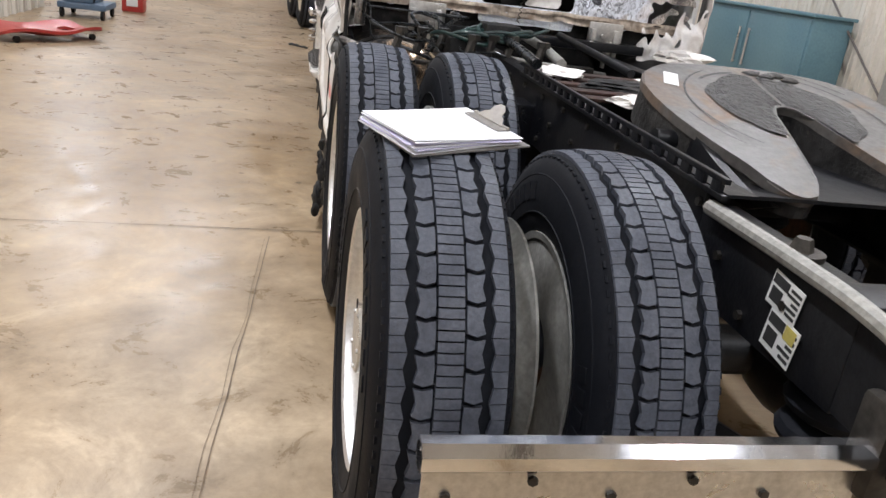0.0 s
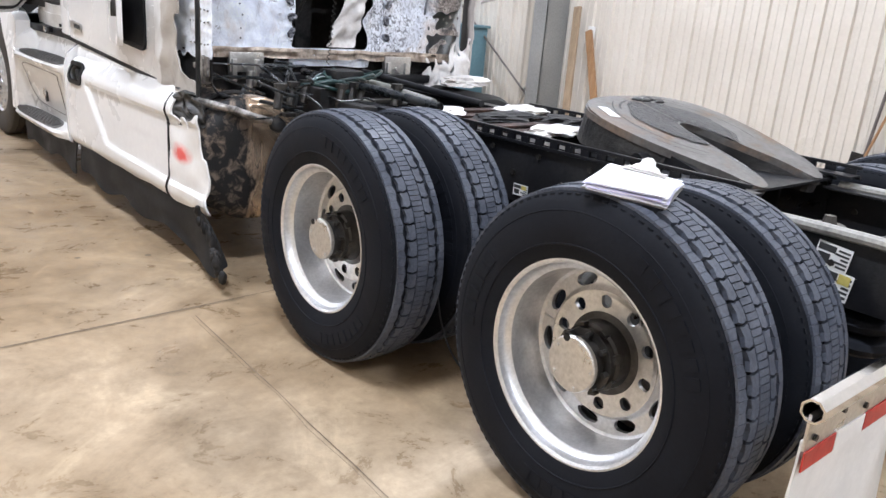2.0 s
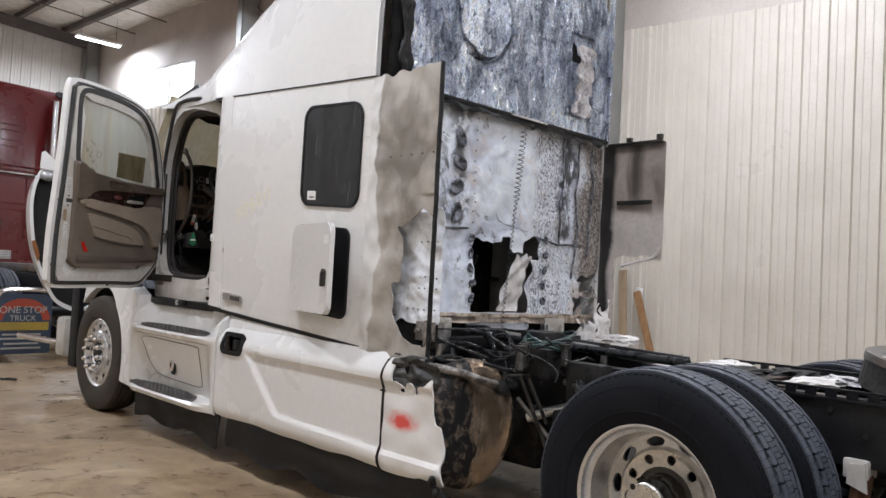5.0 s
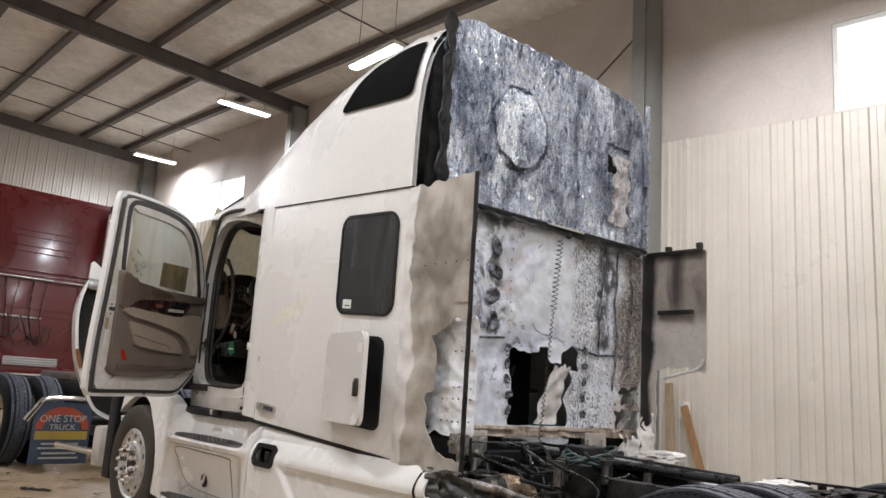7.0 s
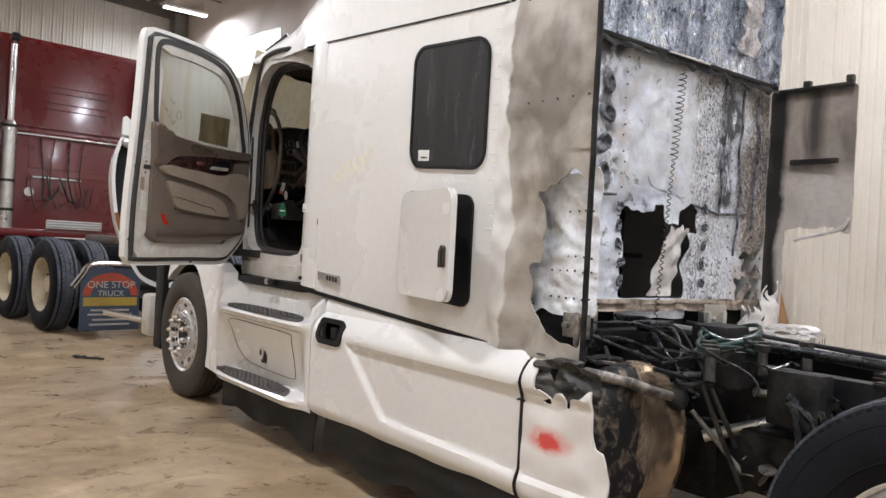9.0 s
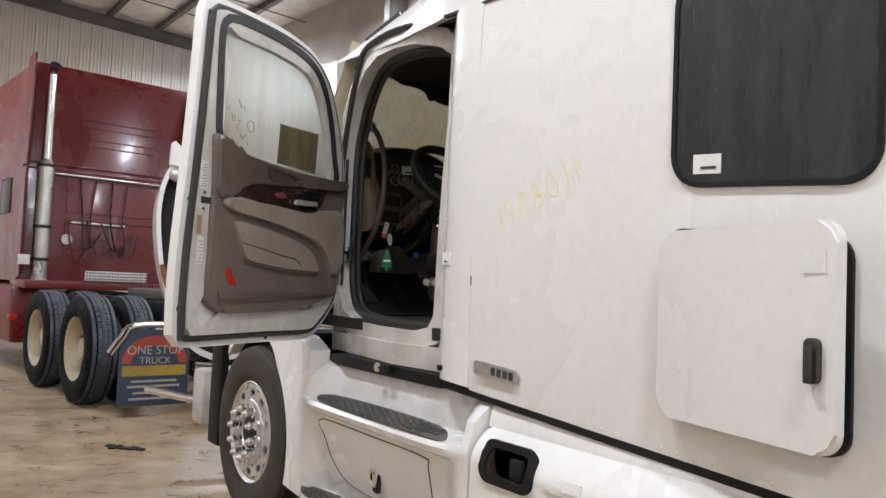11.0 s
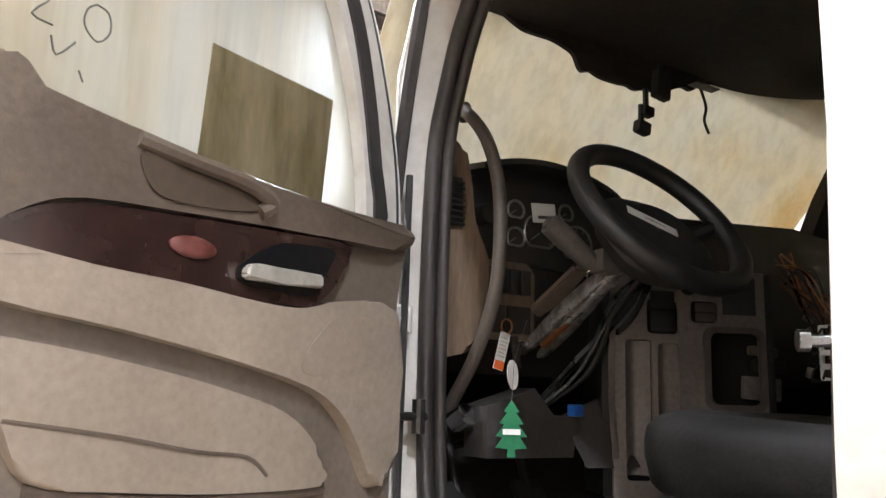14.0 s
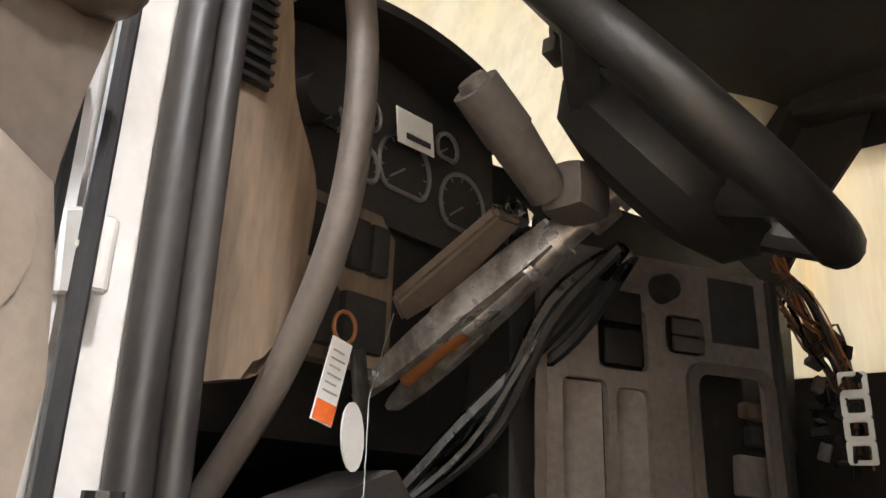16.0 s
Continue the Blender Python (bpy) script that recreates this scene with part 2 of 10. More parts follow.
def catmull(pts, n=4, closed=True):
    P = [Vector(p) for p in pts]
    Q, m = [], len(pts)
    for i in range(m if closed else m - 1):
        a, c, d, e = (P[(i - 1) % m], P[i], P[(i + 1) % m], P[(i + 2) % m]) if closed else (P[max(0, i - 1)], P[i], P[i + 1], P[min(m - 1, i + 2)])
        for k in range(n):
            t = k / n
            Q.append(tuple(0.5 * (2 * c + (d - a) * t + (2 * a - 5 * c + 4 * d - e) * t * t + (3 * c - a - 3 * d + e) * t ** 3)))
    if not closed:
        Q.append(tuple(P[-1]))
    return Q


def spray_paint():
    """White paint with soft red overspray round one spot of the panel, sooty at the panel's burnt end."""
    m, N, L, P = nodes_of("sprayed_white_paint")
    n = noise_node(N, L, 17.0, 5, 0.6, 0.3)
    g = noise_node(N, L, 4.0, 6, 0.65, 0.3)
    tc, gr = N.new("ShaderNodeTexCoord"), N.new("ShaderNodeTexGradient")
    mp = N.new("ShaderNodeMapping")
    sc = (0.0, 6.6, 15.0)
    mp.inputs["Location"].default_value = (0.0, -2.735 * sc[1], -0.592 * sc[2])
    mp.inputs["Scale"].default_value = sc
    gr.gradient_type = "SPHERICAL"
    L.new(tc.outputs["Object"], mp.inputs["Vector"])
    L.new(mp.outputs[0], gr.inputs["Vector"])
    ma = N.new("ShaderNodeMath")
    ma.operation = "MULTIPLY"
    L.new(n, ma.inputs[0])
    L.new(gr.outputs["Fac"], ma.inputs[1])
    fac = ramp(N, L, ma.outputs[0], [(0.02, (0, 0, 0)), (0.18, (0.35,) * 3), (0.36, (0.95,) * 3)])
    base = ramp(N, L, g, [(0.35, (0.80, 0.79, 0.77)), (0.62, (0.72, 0.70, 0.67)), (0.72, (0.5, 0.48, 0.46))])
    L.new(mixc(N, L, fac, base, (0.78, 0.07, 0.06)), P.inputs["Base Color"])
    P.inputs["Roughness"].default_value = 0.35
    return m


M = {}
M["concrete"] = concrete()
M["joint"] = mat("joint_filler", (0.14, 0.105, 0.075), (0.24, 0.185, 0.13), 0.8)
M["wall_metal"] = mat("white_wall_panel", (0.66, 0.615, 0.54), (0.60, 0.555, 0.48), 0.38, 0.0, 0.9, 30, 0.06, 0.05)
M["wall_white"] = mat("front_wall_panel", (0.74, 0.72, 0.68), (0.68, 0.66, 0.62), 0.4, 0.0, 0.9, 30, 0.06, 0.05)
M["wall_upper"] = mat("insulated_upper_wall", (0.62, 0.56, 0.51), (0.54, 0.485, 0.44), 0.7, 0.0, 0.8, 20, 0.1, 0.15)
M["insulation"] = mat("ceiling_insulation", (0.80, 0.76, 0.70), (0.68, 0.64, 0.58), 0.45, 0.0, 1.2, 6, 0.2, 0.6, bdist=0.05)
M["steel_dark"] = mat("painted_structural_steel", (0.12, 0.105, 0.098), (0.16, 0.14, 0.13), 0.55, 0.0, 2, 30, 0.2, 0.1, spec=0.2)
M["column"] = mat("grey_column_paint", (0.25, 0.25, 0.24), (0.30, 0.30, 0.285), 0.5)
M["frame_black"] = mat("chassis_black", (0.0085, 0.009, 0.0115), (0.018, 0.018, 0.019), 0.4, 0.0, 3, 60, 0.4, 0.25, spec=0.3)
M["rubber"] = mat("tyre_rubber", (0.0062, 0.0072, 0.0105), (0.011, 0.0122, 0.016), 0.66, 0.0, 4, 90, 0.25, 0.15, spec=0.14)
# tread lightened for the gloss its blocks catch; grooves keep the dark rubber
M["tread"] = mat("tread_rubber_lit", (0.068, 0.075, 0.095), (0.110, 0.120, 0.146), 0.5, 0.0, 9, 120, 0.35, 0.2, spec=0.25)
M["rubber_dusty"] = mat("dusty_tyre_rubber", (0.036, 0.030, 0.023), (0.07, 0.056, 0.041), 0.75, 0.0, 5, 90, 0.3, 0.2)
M["alloy"] = mat("polished_aluminium_wheel", (0.80, 0.80, 0.80), (0.66, 0.66, 0.665), 0.36, 0.9, 6, 80, 0.2, 0.06, rough_var=0.1)
M["alloy_dull"] = mat("machined_aluminium", (0.76, 0.76, 0.75), (0.66, 0.65, 0.63), 0.36, 1.0, 5, 60, 0.25, 0.1)
M["steel_wheel"] = mat("grey_steel_wheel", (0.28, 0.275, 0.25), (0.40, 0.39, 0.36), 0.5, 0.3, 4, 60, 0.35, 0.2)
M["hub_steel"] = mat("oily_hub_steel", (0.035, 0.032, 0.03), (0.10, 0.092, 0.08), 0.42, 0.6, 6, 60, 0.4, 0.2)
M["chrome"] = mat("chrome", (0.85, 0.86, 0.88), (0.78, 0.78, 0.8), 0.1, 1.0, 3, 60, 0.08, 0.03, rough_var=0.05)
M["white_paint"] = mat("white_truck_paint", (0.785, 0.775, 0.755), (0.768, 0.757, 0.735), 0.3, 0.0, 0.9, 25, 0.05, 0.03, coat=0.4)
# grime, with the tone also lowered for the shaded door jamb
M["white_dirty"] = mat("grimy_white_paint", (0.66, 0.64, 0.60), (0.50, 0.47, 0.42), 0.42, 0.0, 3.5, 30, 0.12, 0.05)


def browned_paint():
    """White paint that has browned and blistered towards the burnt end of the panel, with a wavy front."""
    m, N, L, P = nodes_of("heat_browned_paint")
    a = noise_node(N, L, 2.2, 6, 0.6, 0.4)
    f = noise_node(N, L, 9.0, 6, 0.65, 0.6)
    tc, sep, ma = N.new("ShaderNodeTexCoord"), N.new("ShaderNodeSeparateXYZ"), N.new("ShaderNodeMath")
    ma.operation = "MULTIPLY_ADD"
    L.new(tc.outputs["Object"], sep.inputs[0])
    L.new(sep.outputs["Y"], ma.inputs[0])
    ma.inputs[1].default_value = -4.0
    off = N.new("ShaderNodeMath")
    L.new(a, off.inputs[0])
    off.inputs[1].default_value = 12.35
    L.new(off.outputs[0], ma.inputs[2])
    brown = ramp(N, L, a, [(0.36, (0.50, 0.465, 0.42)), (0.52, (0.40, 0.365, 0.32)), (0.66, (0.22, 0.195, 0.165))])
    x = mixc(N, L, ramp(N, L, ma.outputs[0], [(0.40, (0, 0, 0)), (0.46, (1, 1, 1))]), (0.72, 0.71, 0.69), brown)
    x = mixc(N, L, 0.5, x, ramp(N, L, f, [(0.3, (0.78,) * 3), (0.55, (1,) * 3)]), "MULTIPLY")
    L.new(x, P.inputs["Base Color"])
    L.new(ramp(N, L, f, [(0.3, (0.4,) * 3), (0.7, (0.7,) * 3)]), P.inputs["Roughness"])
    bumped(N, L, P, f, 0.25, 0.01)
    return m


M["beige_burnt"] = browned_paint()
M["black_plastic"] = mat("black_plastic", (0.010, 0.010, 0.011), (0.018, 0.018, 0.019), 0.5, 0.0, 4, 80, 0.3, 0.15, spec=0.2)
M["rubber_skirt"] = mat("dusty_rubber_skirt", (0.014, 0.0135, 0.013), (0.028, 0.026, 0.024), 0.65, 0.0, 3, 40, 0.3, 0.2, spec=0.2)
M["dark_glass"] = mat("tinted_window_glass", (0.012, 0.014, 0.018), (0.025, 0.027, 0.03), 0.16, 0.0, 2, 40, 0.2, 0.0, stretch=(1, 6, 1))
M["step_tread"] = mat("grey_step_tread", (0.075, 0.07, 0.066), (0.12, 0.11, 0.10), 0.65, 0.0, 6, 60, 0.3, 0.4)
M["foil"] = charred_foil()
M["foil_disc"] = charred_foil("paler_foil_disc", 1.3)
M["rear_sheet"] = burnt_sheet()
M["foil_pale"] = scorched("pale_bubbled_foil", (0.80, 0.78, 0.80), (0.30, 0.29, 0.31), (0.66, 0.60, 0.57), 14.0, 0.4, 0.2, 0.6, 16.0)
M["soot_grey"] = mat("sooty_grey_tatters", (0.022, 0.021, 0.02), (0.13, 0.125, 0.118), 0.55, 0.1, 11, 60, 0.4, 0.4)
M["bare_sheet"] = scorched("bare_blued_aluminium", (0.90, 0.94, 1.0), (0.48, 0.51, 0.58), (0.78, 0.82, 0.92), 1.6, 0.4, 0.1, 0.3, 4.0, None, (0.55, 0.75))
M["flap_sheet"] = sooted_flap()
M["sill_tan"] = mat("scorched_tan_sill", (0.72, 0.62, 0.52), (0.34, 0.26, 0.20), 0.42, 0.35, 9, 50, 0.4, 0.4, cut=(0.45, 0.62))
M["pressing_burnt"] = mat("sooty_pressed_metal", (0.035, 0.035, 0.042), (0.36, 0.37, 0.42), 0.4, 0.3, 24, 50, 0.4, 0.3)
M["tank_burnt"] = scorched("charred_fuel_tank", (0.74, 0.56, 0.40), (0.012, 0.0115, 0.0115), (0.26, 0.20, 0.15), 9.0, 0.28, 0.75, 0.12, 7.0, (1, 1, 0.16), (0.42, 0.58), -3.0, -2.62)
M["alloy_satin"] = mat("satin_aluminium_wheel", (0.80, 0.80, 0.79), (0.68, 0.67, 0.66), 0.38, 0.85, 5, 70, 0.2, 0.08)
M["alloy_scorched"] = mat("scorched_pale_metal", (0.42, 0.39, 0.36), (0.10, 0.09, 0.08), 0.5, 0.6, 14, 60, 0.4, 0.3)
M["ash_white"] = mat("white_ash_panel", (0.86, 0.84, 0.82), (0.68, 0.64, 0.6), 0.7, 0.0, 5, 40, 0.15, 0.3)
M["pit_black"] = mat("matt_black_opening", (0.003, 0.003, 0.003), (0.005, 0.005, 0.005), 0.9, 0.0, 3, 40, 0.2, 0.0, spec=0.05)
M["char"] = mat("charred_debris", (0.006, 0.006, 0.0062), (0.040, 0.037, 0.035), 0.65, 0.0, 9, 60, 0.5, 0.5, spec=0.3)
M["hose"] = mat("burnt_hose", (0.006, 0.0075, 0.0085), (0.035, 0.038, 0.040), 0.28, 0.1, 12, 80, 0.3, 0.2, spec=0.4)
M["hose_green"] = mat("green_coiled_air_line", (0.018, 0.05, 0.045), (0.02, 0.03, 0.03), 0.4, 0.0, 8, 60, 0.3, 0.1)
M["fifth"] = mat("greasy_rusted_plate", (0.135, 0.128, 0.122), (0.20, 0.13, 0.08), 0.45, 0.25, 3.4, 45, 0.35, 0.25, cut=(0.50, 0.66))
M["grease"] = mat("old_grease", (0.016, 0.0155, 0.015), (0.05, 0.047, 0.045), 0.55, 0.0, 9, 40, 0.4, 0.8, bdist=0.008)
M["grease_grey"] = mat("crazed_grey_grease", (0.030, 0.029, 0.029), (0.10, 0.096, 0.092), 0.5, 0.1, 26, 90, 0.4, 1.0, bdist=0.012)
M["rust_dark"] = mat("sooty_brown_steel", (0.055, 0.022, 0.014), (0.030, 0.018, 0.014), 0.6, 0.2, 6, 50, 0.4, 0.3)
M["rust"] = mat("rusty_steel", (0.16, 0.07, 0.035), (0.09, 0.05, 0.03), 0.75, 0.2, 6, 50, 0.4, 0.3)
M["paper"] = mat("paper", (0.82, 0.82, 0.84), (0.76, 0.77, 0.82), 0.8, 0.0, 3, 60, 0.04, 0.02)
M["label_white"] = mat("white_label", (0.76, 0.76, 0.74), (0.7, 0.7, 0.68), 0.5, 0.0, 6, 60, 0.05, 0.0)
M["flap_yellow"] = mat("faded_yellow_print", (0.42, 0.30, 0.05), (0.34, 0.24, 0.05), 0.55)
M["flap_text"] = mat("grey_white_print", (0.42, 0.42, 0.40), (0.36, 0.36, 0.35), 0.55)
M["flap_red"] = mat("faded_orange_print", (0.42, 0.07, 0.03), (0.36, 0.06, 0.03), 0.55)
M["label_yellow"] = mat("yellow_label", (0.62, 0.52, 0.14), (0.5, 0.42, 0.12), 0.5)
M["ink"] = mat("black_print", (0.03, 0.03, 0.03), (0.05, 0.05, 0.05), 0.6)
M["amber"] = mat("amber_plastic", (0.32, 0.12, 0.03), (0.22, 0.08, 0.025), 0.45)
M["cast_silver"] = mat("dull_silver_casting", (0.52, 0.52, 0.53), (0.42, 0.42, 0.43), 0.4, 0.6, 8, 60, 0.2, 0.1)
M["red_lens"] = mat("red_reflector", (0.55, 0.03, 0.015), (0.42, 0.02, 0.012), 0.2, 0.0, 20, 90, 0.2, 0.1)
M["white_sprayed"] = spray_paint()
M["yellow_pen"] = mat("yellow_paint_marker", (0.80, 0.75, 0.42), (0.79, 0.765, 0.62), 0.5, 0.0, 9, 60, 0.1, 0.0)
M["red_truck"] = mat("maroon_truck_paint", (0.12, 0.007, 0.009), (0.16, 0.010, 0.012), 0.28, 0.0, 0.8, 30, 0.1, 0.03, coat=0.5)
M["blue_paint"] = mat("faded_blue_paint", (0.10, 0.20, 0.25), (0.13, 0.235, 0.275), 0.5, 0.0, 2, 30, 0.15, 0.1)
M["wood"] = mat("raw_lumber", (0.36, 0.20, 0.09), (0.26, 0.135, 0.055), 0.7, 0.0, 3, 40, 0.3, 0.3, stretch=(9, 9, 0.7))
M["wood_pale"] = mat("weathered_lumber", (0.42, 0.31, 0.2), (0.31, 0.22, 0.14), 0.75, 0.0, 3, 40, 0.3, 0.3, stretch=(9, 9, 0.7))
M["red_plastic"] = mat("red_creeper_plastic", (0.45, 0.045, 0.035), (0.36, 0.03, 0.025), 0.42)
M["cart_blue"] = mat("blue_grey_cart", (0.10, 0.15, 0.22), (0.13, 0.18, 0.24), 0.5)
M["cream_rim"] = mat("painted_cream_wheel", (0.62, 0.54, 0.38), (0.5, 0.43, 0.3), 0.45)
M["tape_red"] = mat("red_reflective_tape", (0.5, 0.03, 0.02), (0.42, 0.025, 0.02), 0.35)
M["flap_blue"] = mat("blue_printed_mudflap", (0.035, 0.055, 0.095), (0.05, 0.07, 0.11), 0.55)
M["lamp_glow"] = emissive("lamp_diffuser", (1.0, 0.98, 0.94), 9.0)
M["day_glow"] = emissive("daylit_glazing", (1.0, 0.99, 0.97), 2.6)


# ---------- building blocks ----------
def mesh_of(name, bm, material, smooth=False):
    me = bpy.data.meshes.new(name)
    bmesh.ops.recalc_face_normals(bm, faces=bm.faces)
    bm.to_mesh(me)
    bm.free()
    for mt in material if isinstance(material, (list, tuple)) else (material,):
        me.materials.append(M[mt])
    if smooth:
        me.polygons.foreach_set("use_smooth", [True] * len(me.polygons))
        me.set_sharp_from_angle(angle=radians(32))
    return me


def thing(name, label, category, at=(0, 0, 0), group="", kind=""):
    o = new(name)
    o.empty_display_size = 0.1
    o.matrix_basis = Matrix.Translation(at)
    return tagged(o, label, category, group, kind)


def part(name, bm, material, parent=None, label="", m=None, smooth=True):
    o = new(name, mesh_of(name, bm, material, smooth))
    hang(o, parent, m)
    return tagged(o, label) if label else o


def hang(o, parent, m=None):
    """Put o at the world pose m under parent."""
    m = m or Matrix()
    if parent is not None:
        o.parent = parent
        o.matrix_parent_inverse = world_of(parent).inverted()
    o.matrix_basis = m
    return o


def world_of(o):
    if o.parent is None:
        return o.matrix_basis.copy()
    return world_of(o.parent) @ o.matrix_parent_inverse @ o.matrix_basis


def share(name, me, parent, m, label=""):
    o = new(name, me)
    hang(o, parent, m)
    return tagged(o, label) if label else o


def solo(name, bm, material, label, category, group="", kind="", smooth=True):
    o = new(name, mesh_of(name, bm, material, smooth))
    return tagged(o, label, category, group, kind)


def box(bm, x0, x1, y0, y1, z0, z1, bev=0.0, m=None, mi=0):
    r = bmesh.ops.create_cube(bm, size=1.0, matrix=Matrix.Translation(((x0 + x1) / 2, (y0 + y1) / 2, (z0 + z1) / 2)) @ Matrix.Diagonal((abs(x1 - x0), abs(y1 - y0), abs(z1 - z0), 1)))
    vs = r["verts"]
    if bev:
        es = list({e for v in vs for e in v.link_edges})
        q = bmesh.ops.bevel(bm, geom=es, offset=bev, segments=2, affect="EDGES", profile=0.6)
        vs = list({v for f in q["faces"] for v in f.verts} | {v for v in vs if v.is_valid})
    if m is not None:
        bmesh.ops.transform(bm, matrix=m, verts=vs)
    if mi:
        for f in {f for v in vs for f in v.link_faces}:
            f.material_index = mi
    return vs


def cyl(bm, a, b, r, r2=None, seg=20, caps=True, mi=0):
    a, b = Vector(a), Vector(b)
    d = b - a
    m = Matrix.Translation((a + b) / 2) @ d.to_track_quat("Z", "Y").to_matrix().to_4x4()
    q = bmesh.ops.create_cone(bm, cap_ends=caps, segments=seg, radius1=r, radius2=r if r2 is None else r2, depth=d.length, matrix=m)
    if mi:
        for f in {f for v in q["verts"] for f in v.link_faces}:
            f.material_index = mi
    return q["verts"]


def tube(bm, pts, r, seg=8, closed=False, radii=None, smooth_n=0):
    """A round bar along a line of points; smooth_n adds points on a Catmull-Rom curve."""
    P = [Vector(p) for p in pts]
    if smooth_n:
        Q = []
        n = len(P)
        for i in range(n if closed else n - 1):
            p0, p1, p2, p3 = (P[(i - 1) % n], P[i], P[(i + 1) % n], P[(i + 2) % n]) if closed else (P[max(i - 1, 0)], P[i], P[i + 1], P[min(i + 2, n - 1)])
            for k in range(smooth_n):
                t = k / smooth_n
                Q.append(0.5 * (2 * p1 + (p2 - p0) * t + (2 * p0 - 5 * p1 + 4 * p2 - p3) * t * t + (3 * p1 - p0 - 3 * p2 + p3) * t ** 3))
        if not closed:
            Q.append(P[-1])
        P = Q
    rings, up = [], None
    n = len(P)
    for i, p in enumerate(P):
        d = (P[(i + 1) % n] - P[i - 1]) if closed else (P[min(i + 1, n - 1)] - P[max(i - 1, 0)])
        d.normalize()
        if up is None:
            up = Vector((0, 0, 1)) if abs(d.z) < 0.9 else Vector((1, 0, 0))
        side = d.cross(up)
        if side.length < 1e-4:
            side = d.orthogonal()
        side.normalize()
        up = side.cross(d).normalized()
        rad = radii[i] if radii and len(radii) == n else r
        rings.append([bm.verts.new(p + rad * (math.cos(a) * side + math.sin(a) * up)) for a in [2 * math.pi * k / seg for k in range(seg)]])
    for i in range(n if closed else n - 1):
        A, B = rings[i], rings[(i + 1) % n]
        for k in range(seg):
            bm.faces.new((A[k], A[(k + 1) % seg], B[(k + 1) % seg], B[k]))
    if not closed:
        bm.faces.new(rings[0][::-1])
        bm.faces.new(rings[-1])
    return bm


def revolve(bm, prof, seg=48, closed=False, mi=0):
    """Turn a profile of (x along the axle, radius) about the x axis."""
    rings = [[bm.verts.new((x, r * math.cos(2 * math.pi * k / seg), r * math.sin(2 * math.pi * k / seg))) for k in range(seg)] for x, r in prof]
    n = len(rings)
    for i in range(n if closed else n - 1):
        A, B = rings[i], rings[(i + 1) % n]
        for k in range(seg):
            f = bm.faces.new((A[k], A[(k + 1) % seg], B[(k + 1) % seg], B[k]))
            f.material_index = mi
    return rings


def plate(bm, outline, thick, place=lambda p: p, mi=0):
    """A flat outline of (a, b) pairs, given a thickness; place turns (a, b, c) into a point."""
    lo = [bm.verts.new(place((a, b, 0))) for a, b in outline]
    hi = [bm.verts.new(place((a, b, thick))) for a, b in outline]
    n = len(outline)
    fs = [bm.faces.new(lo[::-1]), bm.faces.new(hi)] + [bm.faces.new((lo[i], lo[(i + 1) % n], hi[(i + 1) % n], hi[i])) for i in range(n)]
    for f in fs:
        f.material_index = mi
    return fs


def loft(bm, sections, closed=True, caps=True):
    rings = [[bm.verts.new(p) for p in s] for s in sections]
    n = len(rings[0])
    for A, B in zip(rings, rings[1:]):
        for k in range(n if closed else n - 1):
            bm.faces.new((A[k], A[(k + 1) % n], B[(k + 1) % n], B[k]))
    if caps and closed:
        bm.faces.new(rings[0][::-1])
        bm.faces.new(rings[-1])
    return rings


def sheet(bm, nu, nv, fn, keep=None, thick=0.0, inward=None):
    """A grid of nu x nv cells, fn(u, v) -> point; keep(u, v) says which cells stay. thick along inward."""
    V = [[bm.verts.new(fn(i / nu, j / nv)) for j in range(nv + 1)] for i in range(nu + 1)]
    made = []
    for i in range(nu):
        for j in range(nv):
            if keep is None or keep((i + 0.5) / nu, (j + 0.5) / nv):
                made.append(bm.faces.new((V[i][j], V[i + 1][j], V[i + 1][j + 1], V[i][j + 1])))
    for v in [v for v in bm.verts if not v.link_faces]:
        bm.verts.remove(v)
    for _ in range(3 if keep else 0):  # round off the torn rims
        moved = []
        for v in {v for f in made for v in f.verts}:
            rim = [e.other_vert(v).co for e in v.link_edges if len(e.link_faces) == 1]
            if len(rim) == 2:
                moved.append((v, 0.4 * v.co + 0.3 * (rim[0] + rim[1])))
        for v, c in moved:
            v.co = c
    if thick:
        q = bmesh.ops.extrude_face_region(bm, geom=made)
        vs = [g for g in q["geom"] if isinstance(g, bmesh.types.BMVert)]
        bmesh.ops.translate(bm, vec=Vector(inward) * thick, verts=vs)
    return made


def rounded(x0, x1, y0, y1, r, n=5):
    """The outline of a rectangle with round corners."""
    out = []
    for cx, cy, a0 in ((x1 - r, y1 - r, 0), (x0 + r, y1 - r, 90), (x0 + r, y0 + r, 180), (x1 - r, y0 + r, 270)):
        for k in range(n + 1):
            a = radians(a0 + 90 * k / n)
            out.append((cx + r * math.cos(a), cy + r * math.sin(a)))
    return out


def ring_plate(bm, outer, inner, thick, place, mi=0):
    """A frame between two outlines with the same number of points."""
    n = len(outer)
    o0, o1 = ([bm.verts.new(place((a, b, c))) for a, b in outer] for c in (0, thick))
    i0, i1 = ([bm.verts.new(place((a, b, c))) for a, b in inner] for c in (0, thick))
    for k in range(n):
        j = (k + 1) % n
        for q in ((o0[k], o0[j], i0[j], i0[k]), (o1[k], i1[k], i1[j], o1[j]), (o0[k], o1[k], o1[j], o0[j]), (i0[k], i0[j], i1[j], i1[k])):
            bm.faces.new(q).material_index = mi


def smooth01(t):
    t = min(1.0, max(0.0, t))
    return t * t * (3 - 2 * t)


def rnd(a, b):
    return random.uniform(a, b)


def wob(x, y, z, s=1.0):
    return noise.noise(Vector((x * s, y * s, z * s)))

